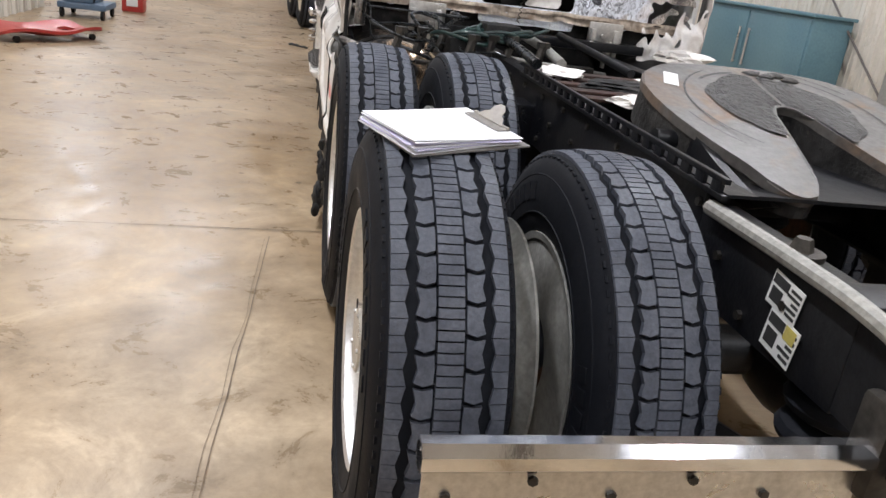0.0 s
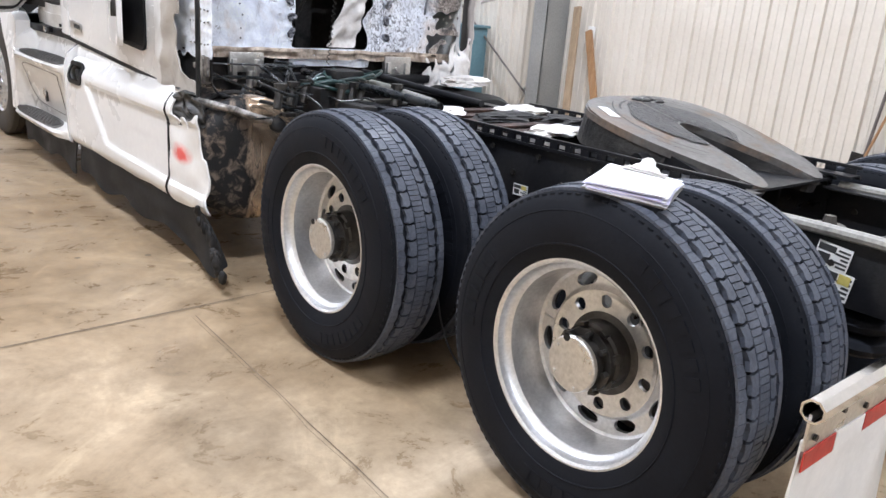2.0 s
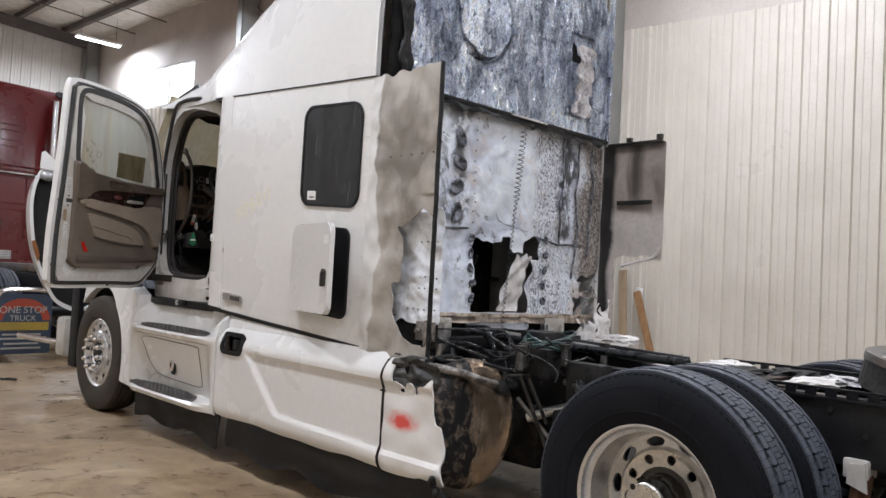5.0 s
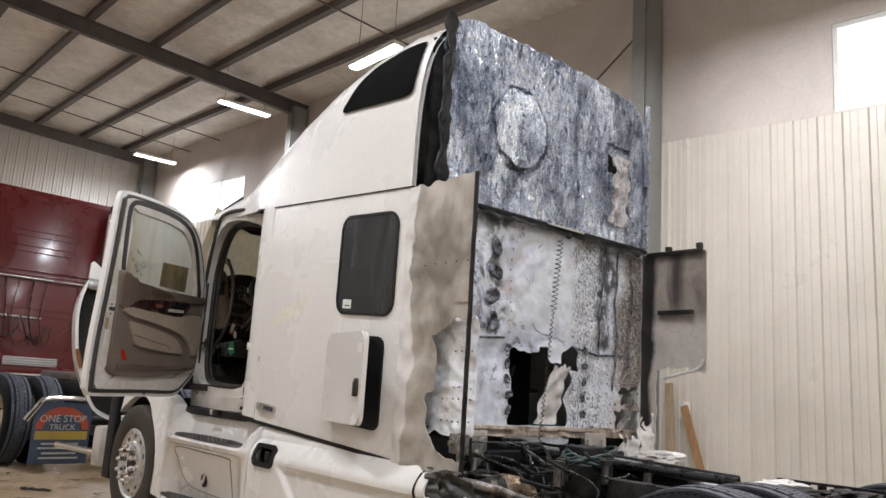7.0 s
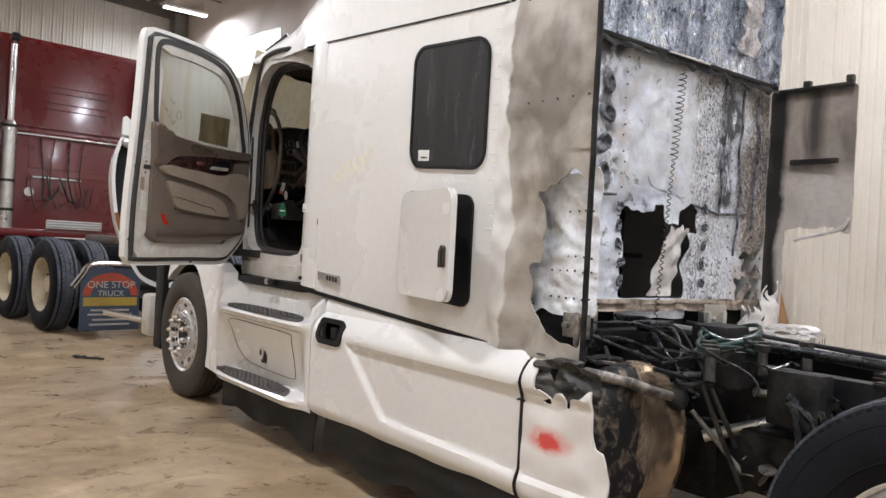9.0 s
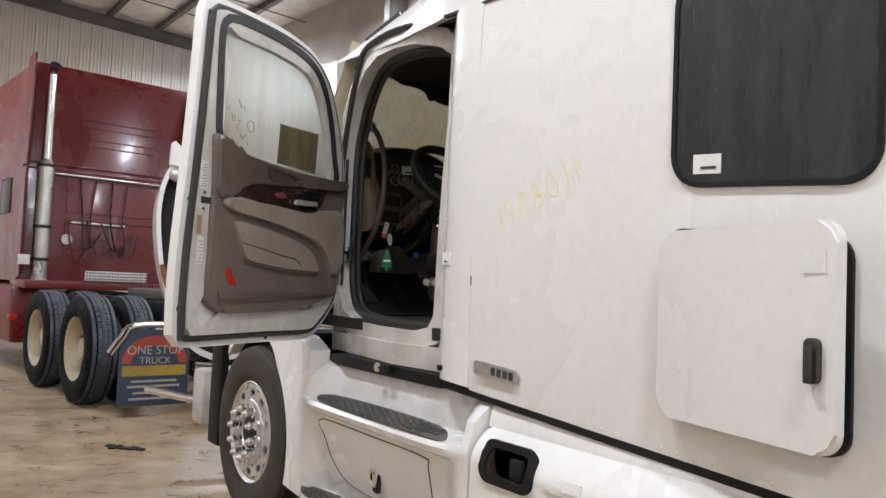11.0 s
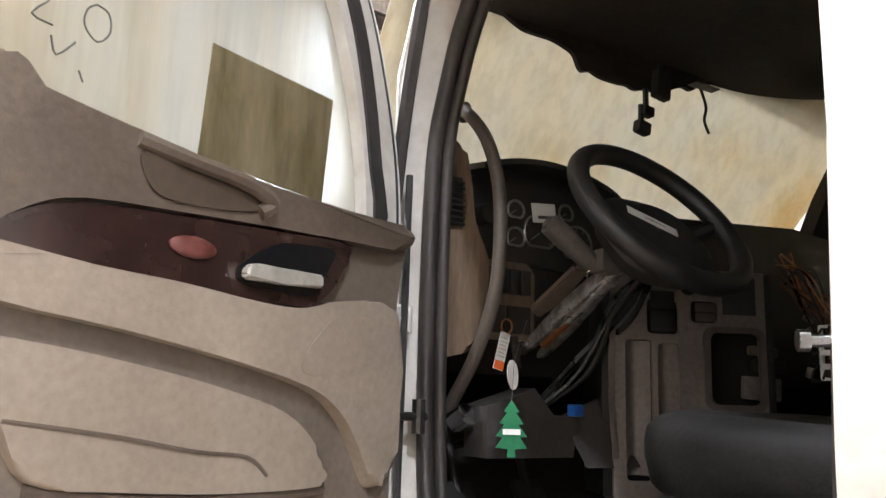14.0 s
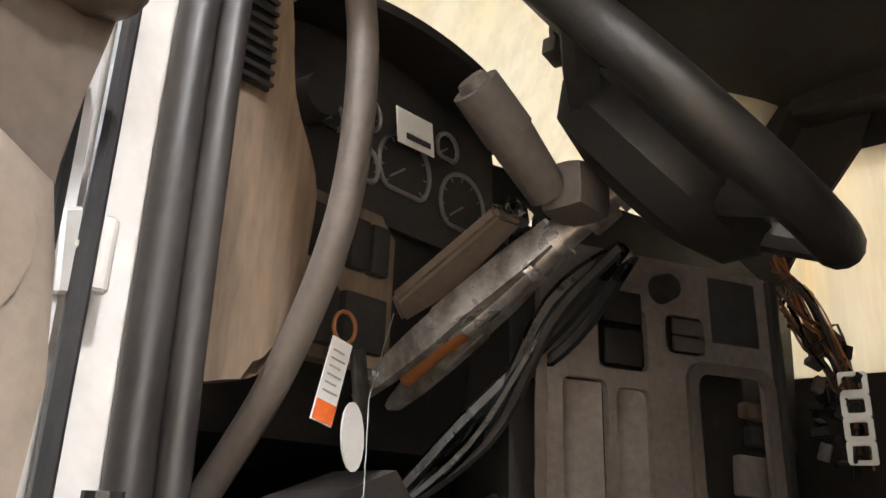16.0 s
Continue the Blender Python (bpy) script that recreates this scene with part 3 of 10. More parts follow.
# ---------- the workshop ----------
XR, XL, YF, YB = 5.5, -4.9, 27.0, -9.0
RISE = 0.055  # upper hall is sheared upwards towards its far end to fit the camera's view


def climb(y, z):
    return z + RISE * (y - 5.2)


def climbed(b, low=0.5):
    for v in b.verts:
        if v.co.z > low:
            v.co.z = climb(v.co.y, v.co.z)
    return b


EAVE, PANEL_TOP = 7.75, 5.0

bm = bmesh.new()
box(bm, XL - 6, XR + 0.4, YB - 0.4, YF + 0.4, -0.25, 0.0)
floor = solo("floor", bm, "concrete", "worn tan polished concrete workshop floor with sawn joints", "floor", kind="structure", smooth=False)


def floor_joint(pts, w):
    b = bmesh.new()
    for (x0, y0), (x1, y1) in zip(pts, pts[1:]):
        d = Vector((x1 - x0, y1 - y0, 0)).normalized()
        s = Vector((-d.y, d.x, 0)) * w / 2
        b.faces.new([b.verts.new(p) for p in (Vector((x0, y0, 0.004)) - s, Vector((x1, y1, 0.004)) - s, Vector((x1, y1, 0.004)) + s, Vector((x0, y0, 0.004)) + s)])
    return solo("floor_joint", b, "joint", "dark sawn control joint in the concrete floor", "floor joint", kind="structure", smooth=False)


def wavy(x0, y0, x1, y1, n, amp):
    return [(x0 + (x1 - x0) * k / n + amp * wob(k * 0.37, x0, y0), y0 + (y1 - y0) * k / n + amp * wob(y1, k * 0.41, x1)) for k in range(n + 1)]


floor_joint(wavy(XL, 1.86, XR, 2.42, 60, 0.012), 0.007)
floor_joint(wavy(XL, 11.5, XR, 12.8, 40, 0.012), 0.014)
floor_joint(wavy(XL, -6.5, XR, -6.3, 30, 0.012), 0.012)
floor_joint(wavy(-1.437, 1.95, -1.885, -6.4, 60, 0.012), 0.0032)
floor_joint(wavy(-1.455, 1.93, -1.903, -6.4, 60, 0.03), 0.0016)


def ribbed_wall(name, along, fixed, a0, a1, z0, z1, material, label, sign, pitch=0.295, holes=()):
    """Ribbed metal cladding with a trapezoid major rib and two faint minor ones in each pitch."""
    pts, a = [], a0
    prof = [(0.0, 0.0), (0.012, 0.036), (0.042, 0.036), (0.054, 0.0), (0.125, 0.0), (0.13, 0.009), (0.15, 0.009), (0.155, 0.0), (0.215, 0.0), (0.22, 0.009), (0.24, 0.009), (0.245, 0.0)]
    while a < a1:
        pts += [(a + p, d) for p, d in prof if a + p < a1]
        a += pitch
    pts.append((a1, 0.0))
    b = bmesh.new()
    lo, hi = [], []
    for p, d in pts:
        q = fixed + sign * d
        lo.append(b.verts.new((q, p, z0) if along == "y" else (p, q, z0)))
        hi.append(b.verts.new((q, p, z1) if along == "y" else (p, q, z1)))
    for i in range(len(pts) - 1):
        b.faces.new((lo[i], lo[i + 1], hi[i + 1], hi[i]))
    t = fixed - sign * 0.12
    if along == "y":
        box(b, min(t, fixed - sign * 0.002), max(t, fixed - sign * 0.002), a0, a1, z0, z1)
    else:
        box(b, a0, a1, min(t, fixed - sign * 0.002), max(t, fixed - sign * 0.002), z0, z1)
    if along == "y":
        climbed(b)
    return solo(name, b, material, label, "wall", kind="structure", smooth=False)


ribbed_wall("wall_east", "y", XR, YB, YF, 0.0, PANEL_TOP, "wall_metal", "cream ribbed metal wall cladding, lit from above", -1)
ribbed_wall("wall_west", "y", XL, YB, 10.5, 0.0, PANEL_TOP, "wall_metal", "cream ribbed metal side wall cladding", 1)
ribbed_wall("wall_north", "x", YF, XL - 6, XR, 0.0, 10.1, "wall_white", "white ribbed metal end wall cladding", -1)
# south wall is unseen, added to close the hall behind the camera
ribbed_wall("wall_south", "x", YB, XL - 6, XR, 0.0, 8.2, "wall_white", "white ribbed metal end wall behind the bay, unseen, closing the hall", 1)

# upper band of the east wall with its high windows
# the middle window is unseen, added as a glowing opening between the others
WINS = ((-2.4, 3.5), (8.6, 13.4), (19.4, 24.2))
WZ0, WZ1 = 5.03, 6.18
bm = bmesh.new()
a = YB
for w0, w1 in WINS:
    box(bm, XR, XR + 0.16, a, w0, PANEL_TOP, EAVE + 0.5)
    box(bm, XR, XR + 0.16, w0, w1, PANEL_TOP, WZ0)
    box(bm, XR, XR + 0.16, w0, w1, WZ1, EAVE + 0.5)
    a = w1
box(bm, XR, XR + 0.16, a, YF, PANEL_TOP, EAVE + 0.5)
solo("wall_east_upper", climbed(bm), "wall_upper", "tan insulated upper wall band with high windows", "wall", kind="structure", smooth=False)
bm = bmesh.new()
box(bm, XL - 0.16, XL, YB, 10.5, PANEL_TOP, 8.6)
box(bm, XL - 6.2, XL - 6.0, 10.0, YF, 0, 9.5)
box(bm, XL - 6.0, XL - 0.12, 10.34, 10.5, 0, 9.5)
solo("wall_west_upper", climbed(bm), "wall_upper", "tan insulated upper side wall", "wall", kind="structure", smooth=False)
for k, (w0, w1) in enumerate(WINS):
    fr = bmesh.new()
    for z in (WZ0, WZ1 - 0.06):
        box(fr, XR + 0.02, XR + 0.10, w0, w1, z, z + 0.06, 0.006)
    n = 3
    for j in range(n + 1):
        yy = w0 + (w1 - w0 - 0.06) * j / n
        box(fr, XR + 0.03, XR + 0.09, yy, yy + 0.06, WZ0 + 0.06, WZ1 - 0.06, 0.006)
    wn = solo("window_%d" % (k + 1), climbed(fr), "label_white", "white framed high window, bright with daylight", "window", kind="structure", smooth=False)
    for j in range(n):
        y0, y1 = w0 + (w1 - w0) * j / n + 0.05, w0 + (w1 - w0) * (j + 1) / n - 0.03
        p = bmesh.new()
        box(p, XR + 0.055, XR + 0.063, y0, y1, WZ0 + 0.05, WZ1 - 0.05)
        part("pane", climbed(p), "day_glow", wn, smooth=False)

# ceiling: sagging insulation between dark purlins
bm = bmesh.new()


def roof_z(x):
    return EAVE + (XR - x) * 0.06


NX = 36
xs = [XR + 0.3 - (XR + 0.3 - (XL - 6.2)) * k / NX for k in range(NX + 1)]
ys = [YB + (YF - YB) * k / 72 for k in range(73)]
V = [[bm.verts.new((x, y, roof_z(x) - (0.0 if i % 3 == 0 else 0.09) + 0.04 * wob(x, y, 3, 1.3))) for y in ys] for i, x in enumerate(xs)]
for i in range(NX):
    for j in range(72):
        bm.faces.new((V[i][j], V[i + 1][j], V[i + 1][j + 1], V[i][j + 1]))
solo("ceiling", climbed(bm), "insulation", "sagging pale insulation lining under the roof", "ceiling", kind="structure")
# deck is unseen, added to close the hall above the lining
bm = bmesh.new()
box(bm, XL - 6.4, XR + 0.4, YB - 0.3, YF + 0.3, 9.0, 9.1)
solo("roof_deck", climbed(bm), "steel_dark", "metal roof deck above the insulation, unseen, closing the hall", "roof", kind="structure", smooth=False)
for i, x in enumerate(xs):
    if i % 3 == 0 and i:
        b = bmesh.new()
        z = roof_z(x) - 0.02
        box(b, x - 0.035, x + 0.035, YB, YF, z - 0.17, z)
        box(b, x - 0.07, x + 0.07, YB, YF, z - 0.185, z - 0.17)
        solo("purlin", climbed(b), "steel_dark", "dark steel roof purlin", "purlin", group="roof purlins", kind="structure", smooth=False)
for y in (-4.25, 6.0, 16.25, 26.5):
    b = bmesh.new()
    x0, x1 = XL - 6.2, XR
    for dz, w, h in ((-0.2, 0.16, 0.02), (-0.52, 0.16, 0.02), (-0.36, 0.015, 0.31)):
        q = [(x0, roof_z(x0)), (x1, roof_z(x1))]
        vs = []
        for x, z in q:
            for dy in (-w / 2, w / 2):
                for e in (-h / 2, h / 2):
                    vs.append(b.verts.new((x, y + dy, z + dz + e)))
        for f in ((0, 1, 3, 2), (4, 6, 7, 5), (0, 4, 5, 1), (2, 3, 7, 6), (0, 2, 6, 4), (1, 5, 7, 3)):
            b.faces.new([vs[k] for k in f])
    solo("rafter", climbed(b), "steel_dark", "dark steel roof rafter beam", "rafter", group="roof rafters", kind="structure", smooth=False)
    b = bmesh.new()
    for dy in (-0.11, 0.09):
        box(b, XR - 0.46, XR - 0.03, y + dy, y + dy + 0.02, 0, roof_z(XR) - 0.3)
    box(b, XR - 0.46, XR - 0.03, y - 0.01, y + 0.01, 0, roof_z(XR) - 0.3)
    box(b, XR - 0.47, XR - 0.44, y - 0.11, y + 0.11, 0, roof_z(XR) - 0.3)
    box(b, XR - 0.55, XR - 0.03, y - 0.18, y + 0.18, 0, 0.02)
    solo("column", climbed(b), "column", "grey painted steel wall column", "column", group="wall columns", kind="structure", smooth=False)


for y, zo in ((11.0, -0.26), (21.4, -0.26), (23.6, -0.3)):
    b = bmesh.new()
    cyl(b, (XL - 6, y, roof_z(XL - 6) + zo), (XR, y, roof_z(XR) + zo), 0.018, seg=8)
    solo("roof_rod", climbed(b), "steel_dark", "thin dark rod running under the roof purlins", "roof rod", group="roof rods", kind="structure")


def wall_brace(y0, z0, y1, z1):
    b = bmesh.new()
    cyl(b, (XR - 0.16, y0, z0), (XR - 0.16, y1, z1), 0.014, seg=8)
    return solo("brace_rod", b, "steel_dark", "thin diagonal steel bracing rod", "brace", kind="structure")


wall_brace(6.2, 0.25, 16.0, 7.6)
wall_brace(6.2, 6.8, 16.0, 0.25)


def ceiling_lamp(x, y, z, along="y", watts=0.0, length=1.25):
    t = thing("ceiling_lamp", "white strip light fitting with a bright diffuser, most of them added unseen", "ceiling lamp", (x, y, z), "strip lights")
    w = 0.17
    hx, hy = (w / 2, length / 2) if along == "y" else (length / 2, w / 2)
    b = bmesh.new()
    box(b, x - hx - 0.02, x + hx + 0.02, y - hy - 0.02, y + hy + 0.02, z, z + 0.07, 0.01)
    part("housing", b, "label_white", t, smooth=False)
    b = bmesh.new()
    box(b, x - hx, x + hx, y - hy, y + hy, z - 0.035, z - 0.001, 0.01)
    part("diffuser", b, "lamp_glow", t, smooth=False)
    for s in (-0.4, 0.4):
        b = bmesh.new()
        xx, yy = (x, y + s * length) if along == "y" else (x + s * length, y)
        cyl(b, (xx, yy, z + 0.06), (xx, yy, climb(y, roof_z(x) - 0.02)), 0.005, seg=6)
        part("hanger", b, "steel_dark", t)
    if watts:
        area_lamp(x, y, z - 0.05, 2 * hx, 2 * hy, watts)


# lamps at y 15.9 and 23.4 are visible; the rest are added unseen for brightness
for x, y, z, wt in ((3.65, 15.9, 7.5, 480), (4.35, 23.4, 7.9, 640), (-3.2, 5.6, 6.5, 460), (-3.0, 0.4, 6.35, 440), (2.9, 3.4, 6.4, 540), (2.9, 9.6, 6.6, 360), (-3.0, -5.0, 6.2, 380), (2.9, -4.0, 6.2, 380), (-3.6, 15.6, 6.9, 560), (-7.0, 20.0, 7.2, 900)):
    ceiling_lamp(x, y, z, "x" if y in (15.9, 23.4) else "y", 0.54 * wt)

# ---------- wheels, shared by the trucks ----------
TYRE_R, TYRE_W = 0.515, 0.28


def tyre_body():
    b = bmesh.new()
    half = [(0.098, 0.292), (0.120, 0.300), (0.130, 0.322), (0.138, 0.360), (0.1405, 0.400), (0.1375, 0.438), (0.130, 0.466), (0.120, 0.486), (0.110, 0.4965), (0.098, 0.4995), (0.06, 0.5005), (0.0, 0.501)]
    prof = [(-x, r) for x, r in half] + [(x, r) for x, r in half[-2::-1]]
    revolve(b, prof, 72, closed=True)
    # moulded rings and blank raised patches on both sidewalls
    for s in (-1, 1):
        for x, r in ((0.1375, 0.352), (0.1355, 0.446)):
            revolve(b, [(s * (x - 0.002), r - 0.003), (s * (x + 0.0015), r - 0.001), (s * (x + 0.0015), r + 0.001), (s * (x - 0.002), r + 0.003)], 72)
        for a0, n in ((20, 8), (140, 8), (262, 6)):
            for k in range(n):
                a = radians(a0 + k * 6.5)
                m = Matrix.Rotation(a, 4, "X") @ Matrix.Translation((s * 0.1402, 0, 0.405))
                box(b, -0.0016, 0.0016, -0.016, 0.016, -0.022, 0.022, m=m)
    # saw-tooth wear notches along the shoulder
    for s in (-1, 1):
        for k in range(100):
            m = Matrix.Rotation(2 * math.pi * k / 100, 4, "X") @ Matrix.Translation((s * 0.1165, 0, 0.4895))
            box(b, -0.0035, 0.0025, -0.0075, 0.0075, -0.008, 0.0025, m=m)
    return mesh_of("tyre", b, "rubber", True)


def tread_ring():
    b = bmesh.new()
    N = 54
    step = 2 * math.pi / N

    def lug(poly, top):
        lo, hi = [], []
        for w, s in poly:
            a = s * step
            r = TYRE_R + top - 0.75 * w * w
            for lst, q in ((lo, 0.498), (hi, r)):
                lst.append(b.verts.new((w, q * math.cos(a), q * math.sin(a))))
        b.faces.new(hi)
        n = len(poly)
        for i in range(n):
            b.faces.new((lo[i], lo[(i + 1) % n], hi[(i + 1) % n], hi[i]))

    for k in range(N):
        for sd in (-1, 1):
            off = 0.0 if sd < 0 else 0.5
            z0 = k + off
            # shoulder rib, zig-zag inner edge, fine slits
            for h in (0, 1):
                s0, s1 = z0 + 0.5 * h + 0.03, z0 + 0.5 * h + 0.5
                i0, i1 = (0.075, 0.082) if h == 0 else (0.082, 0.075)
                lug([(sd * 0.107, s0), (sd * 0.107, s1), (sd * i1, s1), (sd * i0, s0)], 0.0)
            # hexagonal lug with bowed ends
            lug([(sd * 0.062, z0 + 0.07), (sd * 0.056, z0 + 0.5), (sd * 0.062, z0 + 0.90), (sd * 0.046, z0 + 1.0), (sd * 0.0285, z0 + 0.90), (sd * 0.0275, z0 + 0.5), (sd * 0.0285, z0 + 0.07), (sd * 0.046, z0 + 0.13)], 0.001)
        for h in (0, 1, 2):
            s0 = k + h / 3.0
            lug([(0.0235, s0 + 0.02), (0.0235, s0 + 0.30), (0.001, s0 + 0.31), (-0.0235, s0 + 0.30), (-0.0235, s0 + 0.02), (0.001, s0 + 0.03)], 0.001)
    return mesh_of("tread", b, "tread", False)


def polar_cell(b, x, r0, r1, a0, a1, rc, ac, hr, ht, power=2.0, n=20):
    """A piece of a disc between two radii and two angles, with an oval hole in it."""
    outer, inner = [], []
    for k in range(n):
        t = 2 * math.pi * k / n
        c, s = math.cos(t), math.sin(t)
        m = max(abs(c), abs(s))
        u, v = c / m, s / m
        r = (r0 + r1) / 2 + u * (r1 - r0) / 2
        a = (a0 + a1) / 2 + v * (a1 - a0) / 2
        outer.append(b.verts.new((x, r * math.cos(a), r * math.sin(a))))
        rr, aa = rc + hr * c, ac + ht / rc * s
        inner.append(b.verts.new((x, rr * math.cos(aa), rr * math.sin(aa))))
    for k in range(n):
        j = (k + 1) % n
        b.faces.new((outer[k], outer[j], inner[j], inner[k]))
    back = [b.verts.new(v.co + Vector((0.014, 0, 0))) for v in inner]
    for k in range(n):
        j = (k + 1) % n
        b.faces.new((inner[k], inner[j], back[j], back[k]))


def wheel_disc(b, r0, r1, depth, holes, thick=0.014, na=240, nr=20):
    """A pressed disc between two radii; depth(r) is its place along the axle, holes are (radius, angle, half height, half width)."""
    def at(u, v):
        r, a = r0 + (r1 - r0) * v, 2 * math.pi * u
        return (depth(r), r * math.cos(a), r * math.sin(a))

    def keep(u, v):
        r, a = r0 + (r1 - r0) * v, 2 * math.pi * u
        for rc, ac, hr, ht in holes:
            d = (a - ac + math.pi) % (2 * math.pi) - math.pi
            if ((r - rc) / hr) ** 2 + (d * rc / ht) ** 2 < 1:
                return False
        return True
    sheet(b, na, nr, at, keep, thick, (1, 0, 0))
    bmesh.ops.remove_doubles(b, verts=b.verts, dist=0.0003)


def drive_rim():
    b = bmesh.new()
    revolve(b, [(-0.118, 0.296), (-0.124, 0.302), (-0.1245, 0.297), (-0.118, 0.289), (-0.10, 0.2855), (-0.088, 0.279), (-0.08, 0.268), (-0.03, 0.264), (0.02, 0.262), (0.034, 0.258), (0.041, 0.250)], 96)
    oval = [(0.222, 2 * math.pi * (k + 0.5) / 10, 0.020, 0.040) for k in range(10)]
    wheel_disc(b, 0.187, 0.252, lambda r: 0.041 - 0.016 * smooth01((0.206 - r) / 0.02), oval, na=300, nr=16)
    return mesh_of("rim", b, "alloy", True)


def drive_face():
    """The inner bolting face with its round stud holes."""
    b = bmesh.new()
    stud = [(0.157, 2 * math.pi * (k + 0.15) / 10, 0.0195, 0.0195) for k in range(10)]
    wheel_disc(b, 0.118, 0.189, lambda r: 0.026 - 0.004 * smooth01((r - 0.17) / 0.02), stud, na=300, nr=18)
    return mesh_of("bolting_face", b, "alloy_dull", True)


def drive_hub():
    b = bmesh.new()
    revolve(b, [(0.08, 0.0), (0.08, 0.125), (0.026, 0.125), (0.02, 0.104), (-0.03, 0.102), (-0.036, 0.094), (-0.055, 0.092), (-0.058, 0.07), (-0.10, 0.066)], 48)
    for k in range(8):
        a = 2 * math.pi * k / 8
        y, z = 0.083 * math.cos(a), 0.083 * math.sin(a)
        cyl(b, (-0.058, y, z), (-0.078, y, z), 0.009, seg=6)
        box(b, -0.05, -0.028, -0.012, 0.012, -0.003, 0.006, m=Matrix.Rotation(a + 0.3, 4, "X") @ Matrix.Translation((0, 0, 0.1)))
    return mesh_of("hub", b, "hub_steel", True)


def hub_flange():
    b = bmesh.new()
    revolve(b, [(-0.098, 0.0), (-0.098, 0.080), (-0.102, 0.083), (-0.114, 0.083), (-0.118, 0.079), (-0.1185, 0.0)], 40)
    for k in range(5):
        a = 2 * math.pi * k / 5 + 0.5
        cyl(b, (-0.117, 0.068 * math.cos(a), 0.068 * math.sin(a)), (-0.1225, 0.068 * math.cos(a), 0.068 * math.sin(a)), 0.006, seg=6)
    return mesh_of("flange_cap", b, "alloy_dull", True)


def flange_nick():
    b = bmesh.new()
    cyl(b, (-0.117, 0.035, 0.070), (-0.1195, 0.035, 0.070), 0.012, seg=14)
    return mesh_of("bolt_socket", b, "char", True)


def inner_rim():
    b = bmesh.new()
    revolve(b, [(-0.125, 0.285), (-0.128, 0.303), (-0.122, 0.303), (-0.116, 0.288), (-0.09, 0.284), (-0.07, 0.272), (-0.05, 0.268), (-0.02, 0.262), (0.03, 0.255), (0.06, 0.262), (0.09, 0.284), (0.12, 0.290), (0.126, 0.302)], 60)
    revolve(b, [(-0.118, 0.286), (-0.124, 0.24), (-0.126, 0.13), (-0.12, 0.11)], 48)
    return mesh_of("inner_rim", b, "steel_wheel", True)


def brake_drum():
    b = bmesh.new()
    revolve(b, [(-0.10, 0.0), (-0.10, 0.19), (-0.09, 0.205), (0.0, 0.208), (0.06, 0.212), (0.07, 0.2), (0.07, 0.0)], 40)
    return mesh_of("brake_drum", b, "rust", True)


def spacer_barrel():
    """The stepped barrels between a pair of wheels."""
    b = bmesh.new()
    revolve(b, [(0.05, 0.262), (0.07, 0.258), (0.085, 0.272), (0.10, 0.284), (0.118, 0.287), (0.126, 0.301), (0.131, 0.301), (0.131, 0.28)], 60)
    revolve(b, [(0.142, 0.22), (0.15, 0.236), (0.165, 0.247), (0.18, 0.258), (0.20, 0.268), (0.215, 0.287), (0.222, 0.302), (0.228, 0.302)], 60)
    return mesh_of("wheel_barrel", b, "steel_wheel", True)


TYRE, TREAD, RIM, FACE, HUB, FLANGE, NICK, INNER, DRUM, BARREL = tyre_body(), tread_ring(), drive_rim(), drive_face(), drive_hub(), hub_flange(), flange_nick(), inner_rim(), brake_drum(), spacer_barrel()


def dual_wheel(truck, y, side, turn=0.0, z=0.512, x=1.068, gap=0.352, worn=1.0):
    """A pair of drive wheels on one axle end; side -1 is the driver's side. worn scales the tyres to fit the camera's
    view.
    """
    base = Matrix.Translation((side * x, y, z)) @ (Matrix.Rotation(math.pi, 4, "Z") if side > 0 else Matrix()) @ Matrix.Rotation(radians(turn), 4, "X")
    inner = Matrix.Translation((0, 0, (worn - 1) * z)) @ base @ Matrix.Translation((gap, 0, 0)) @ Matrix.Rotation(0.7, 4, "X") @ Matrix.Scale(worn, 4)
    rim = share("wheel", RIM, truck, base, "polished aluminium outer drive wheel")
    share("bolting_face", FACE, rim, base)
    share("hub", HUB, rim, base, "oily dark drive hub")
    share("flange_cap", FLANGE, rim, base, "dull silver axle flange cap")
    share("bolt_socket", NICK, rim, base)
    outer = base @ Matrix.Diagonal((1, (1 + worn) / 2, (1 + worn) / 2, 1))
    ty = share("tyre", TYRE, truck, outer, "black outer drive tyre, tread coloured lighter for its gloss")
    share("tread", TREAD, ty, outer)
    r2 = share("inner_wheel", INNER, truck, inner, "grey steel inner wheel")
    share("brake_drum", DRUM, r2, inner)
    share("wheel_barrel", BARREL, r2, base)
    t2 = share("tyre", TYRE, truck, inner, "black inner drive tyre, tread coloured lighter for its gloss")
    share("tread", TREAD, t2, inner)


# ---------- the burnt white truck: chassis ----------
truck = thing("semi_truck", "white sleeper semi truck with its rear burnt out, driver door open", "truck", (0, 3.0, 0))
for y, turn in ((0.0, 8.0), (1.32, -14.0)):
    for side in (-1, 1):
        # rear tyres shrunk, far wheels lowered and shifted to fit the camera's view
        dual_wheel(truck, y, side, turn + 20 * (side > 0), z=0.512 if side < 0 else 0.47, x=1.068 if side < 0 else 1.20, gap=0.425 if y < 0.5 else 0.36, worn=0.962 if y < 0.5 else 1.0)
    b = bmesh.new()
    cyl(b, (-0.95, y, 0.512), (0.95, y, 0.512), 0.065, seg=16)
    bmesh.ops.create_uvsphere(b, u_segments=16, v_segments=10, radius=0.2, matrix=Matrix.Translation((0, y - 0.05, 0.53)) @ Matrix.Diagonal((1, 1, 0.95, 1)))
    part("axle", b, "frame_black", truck)

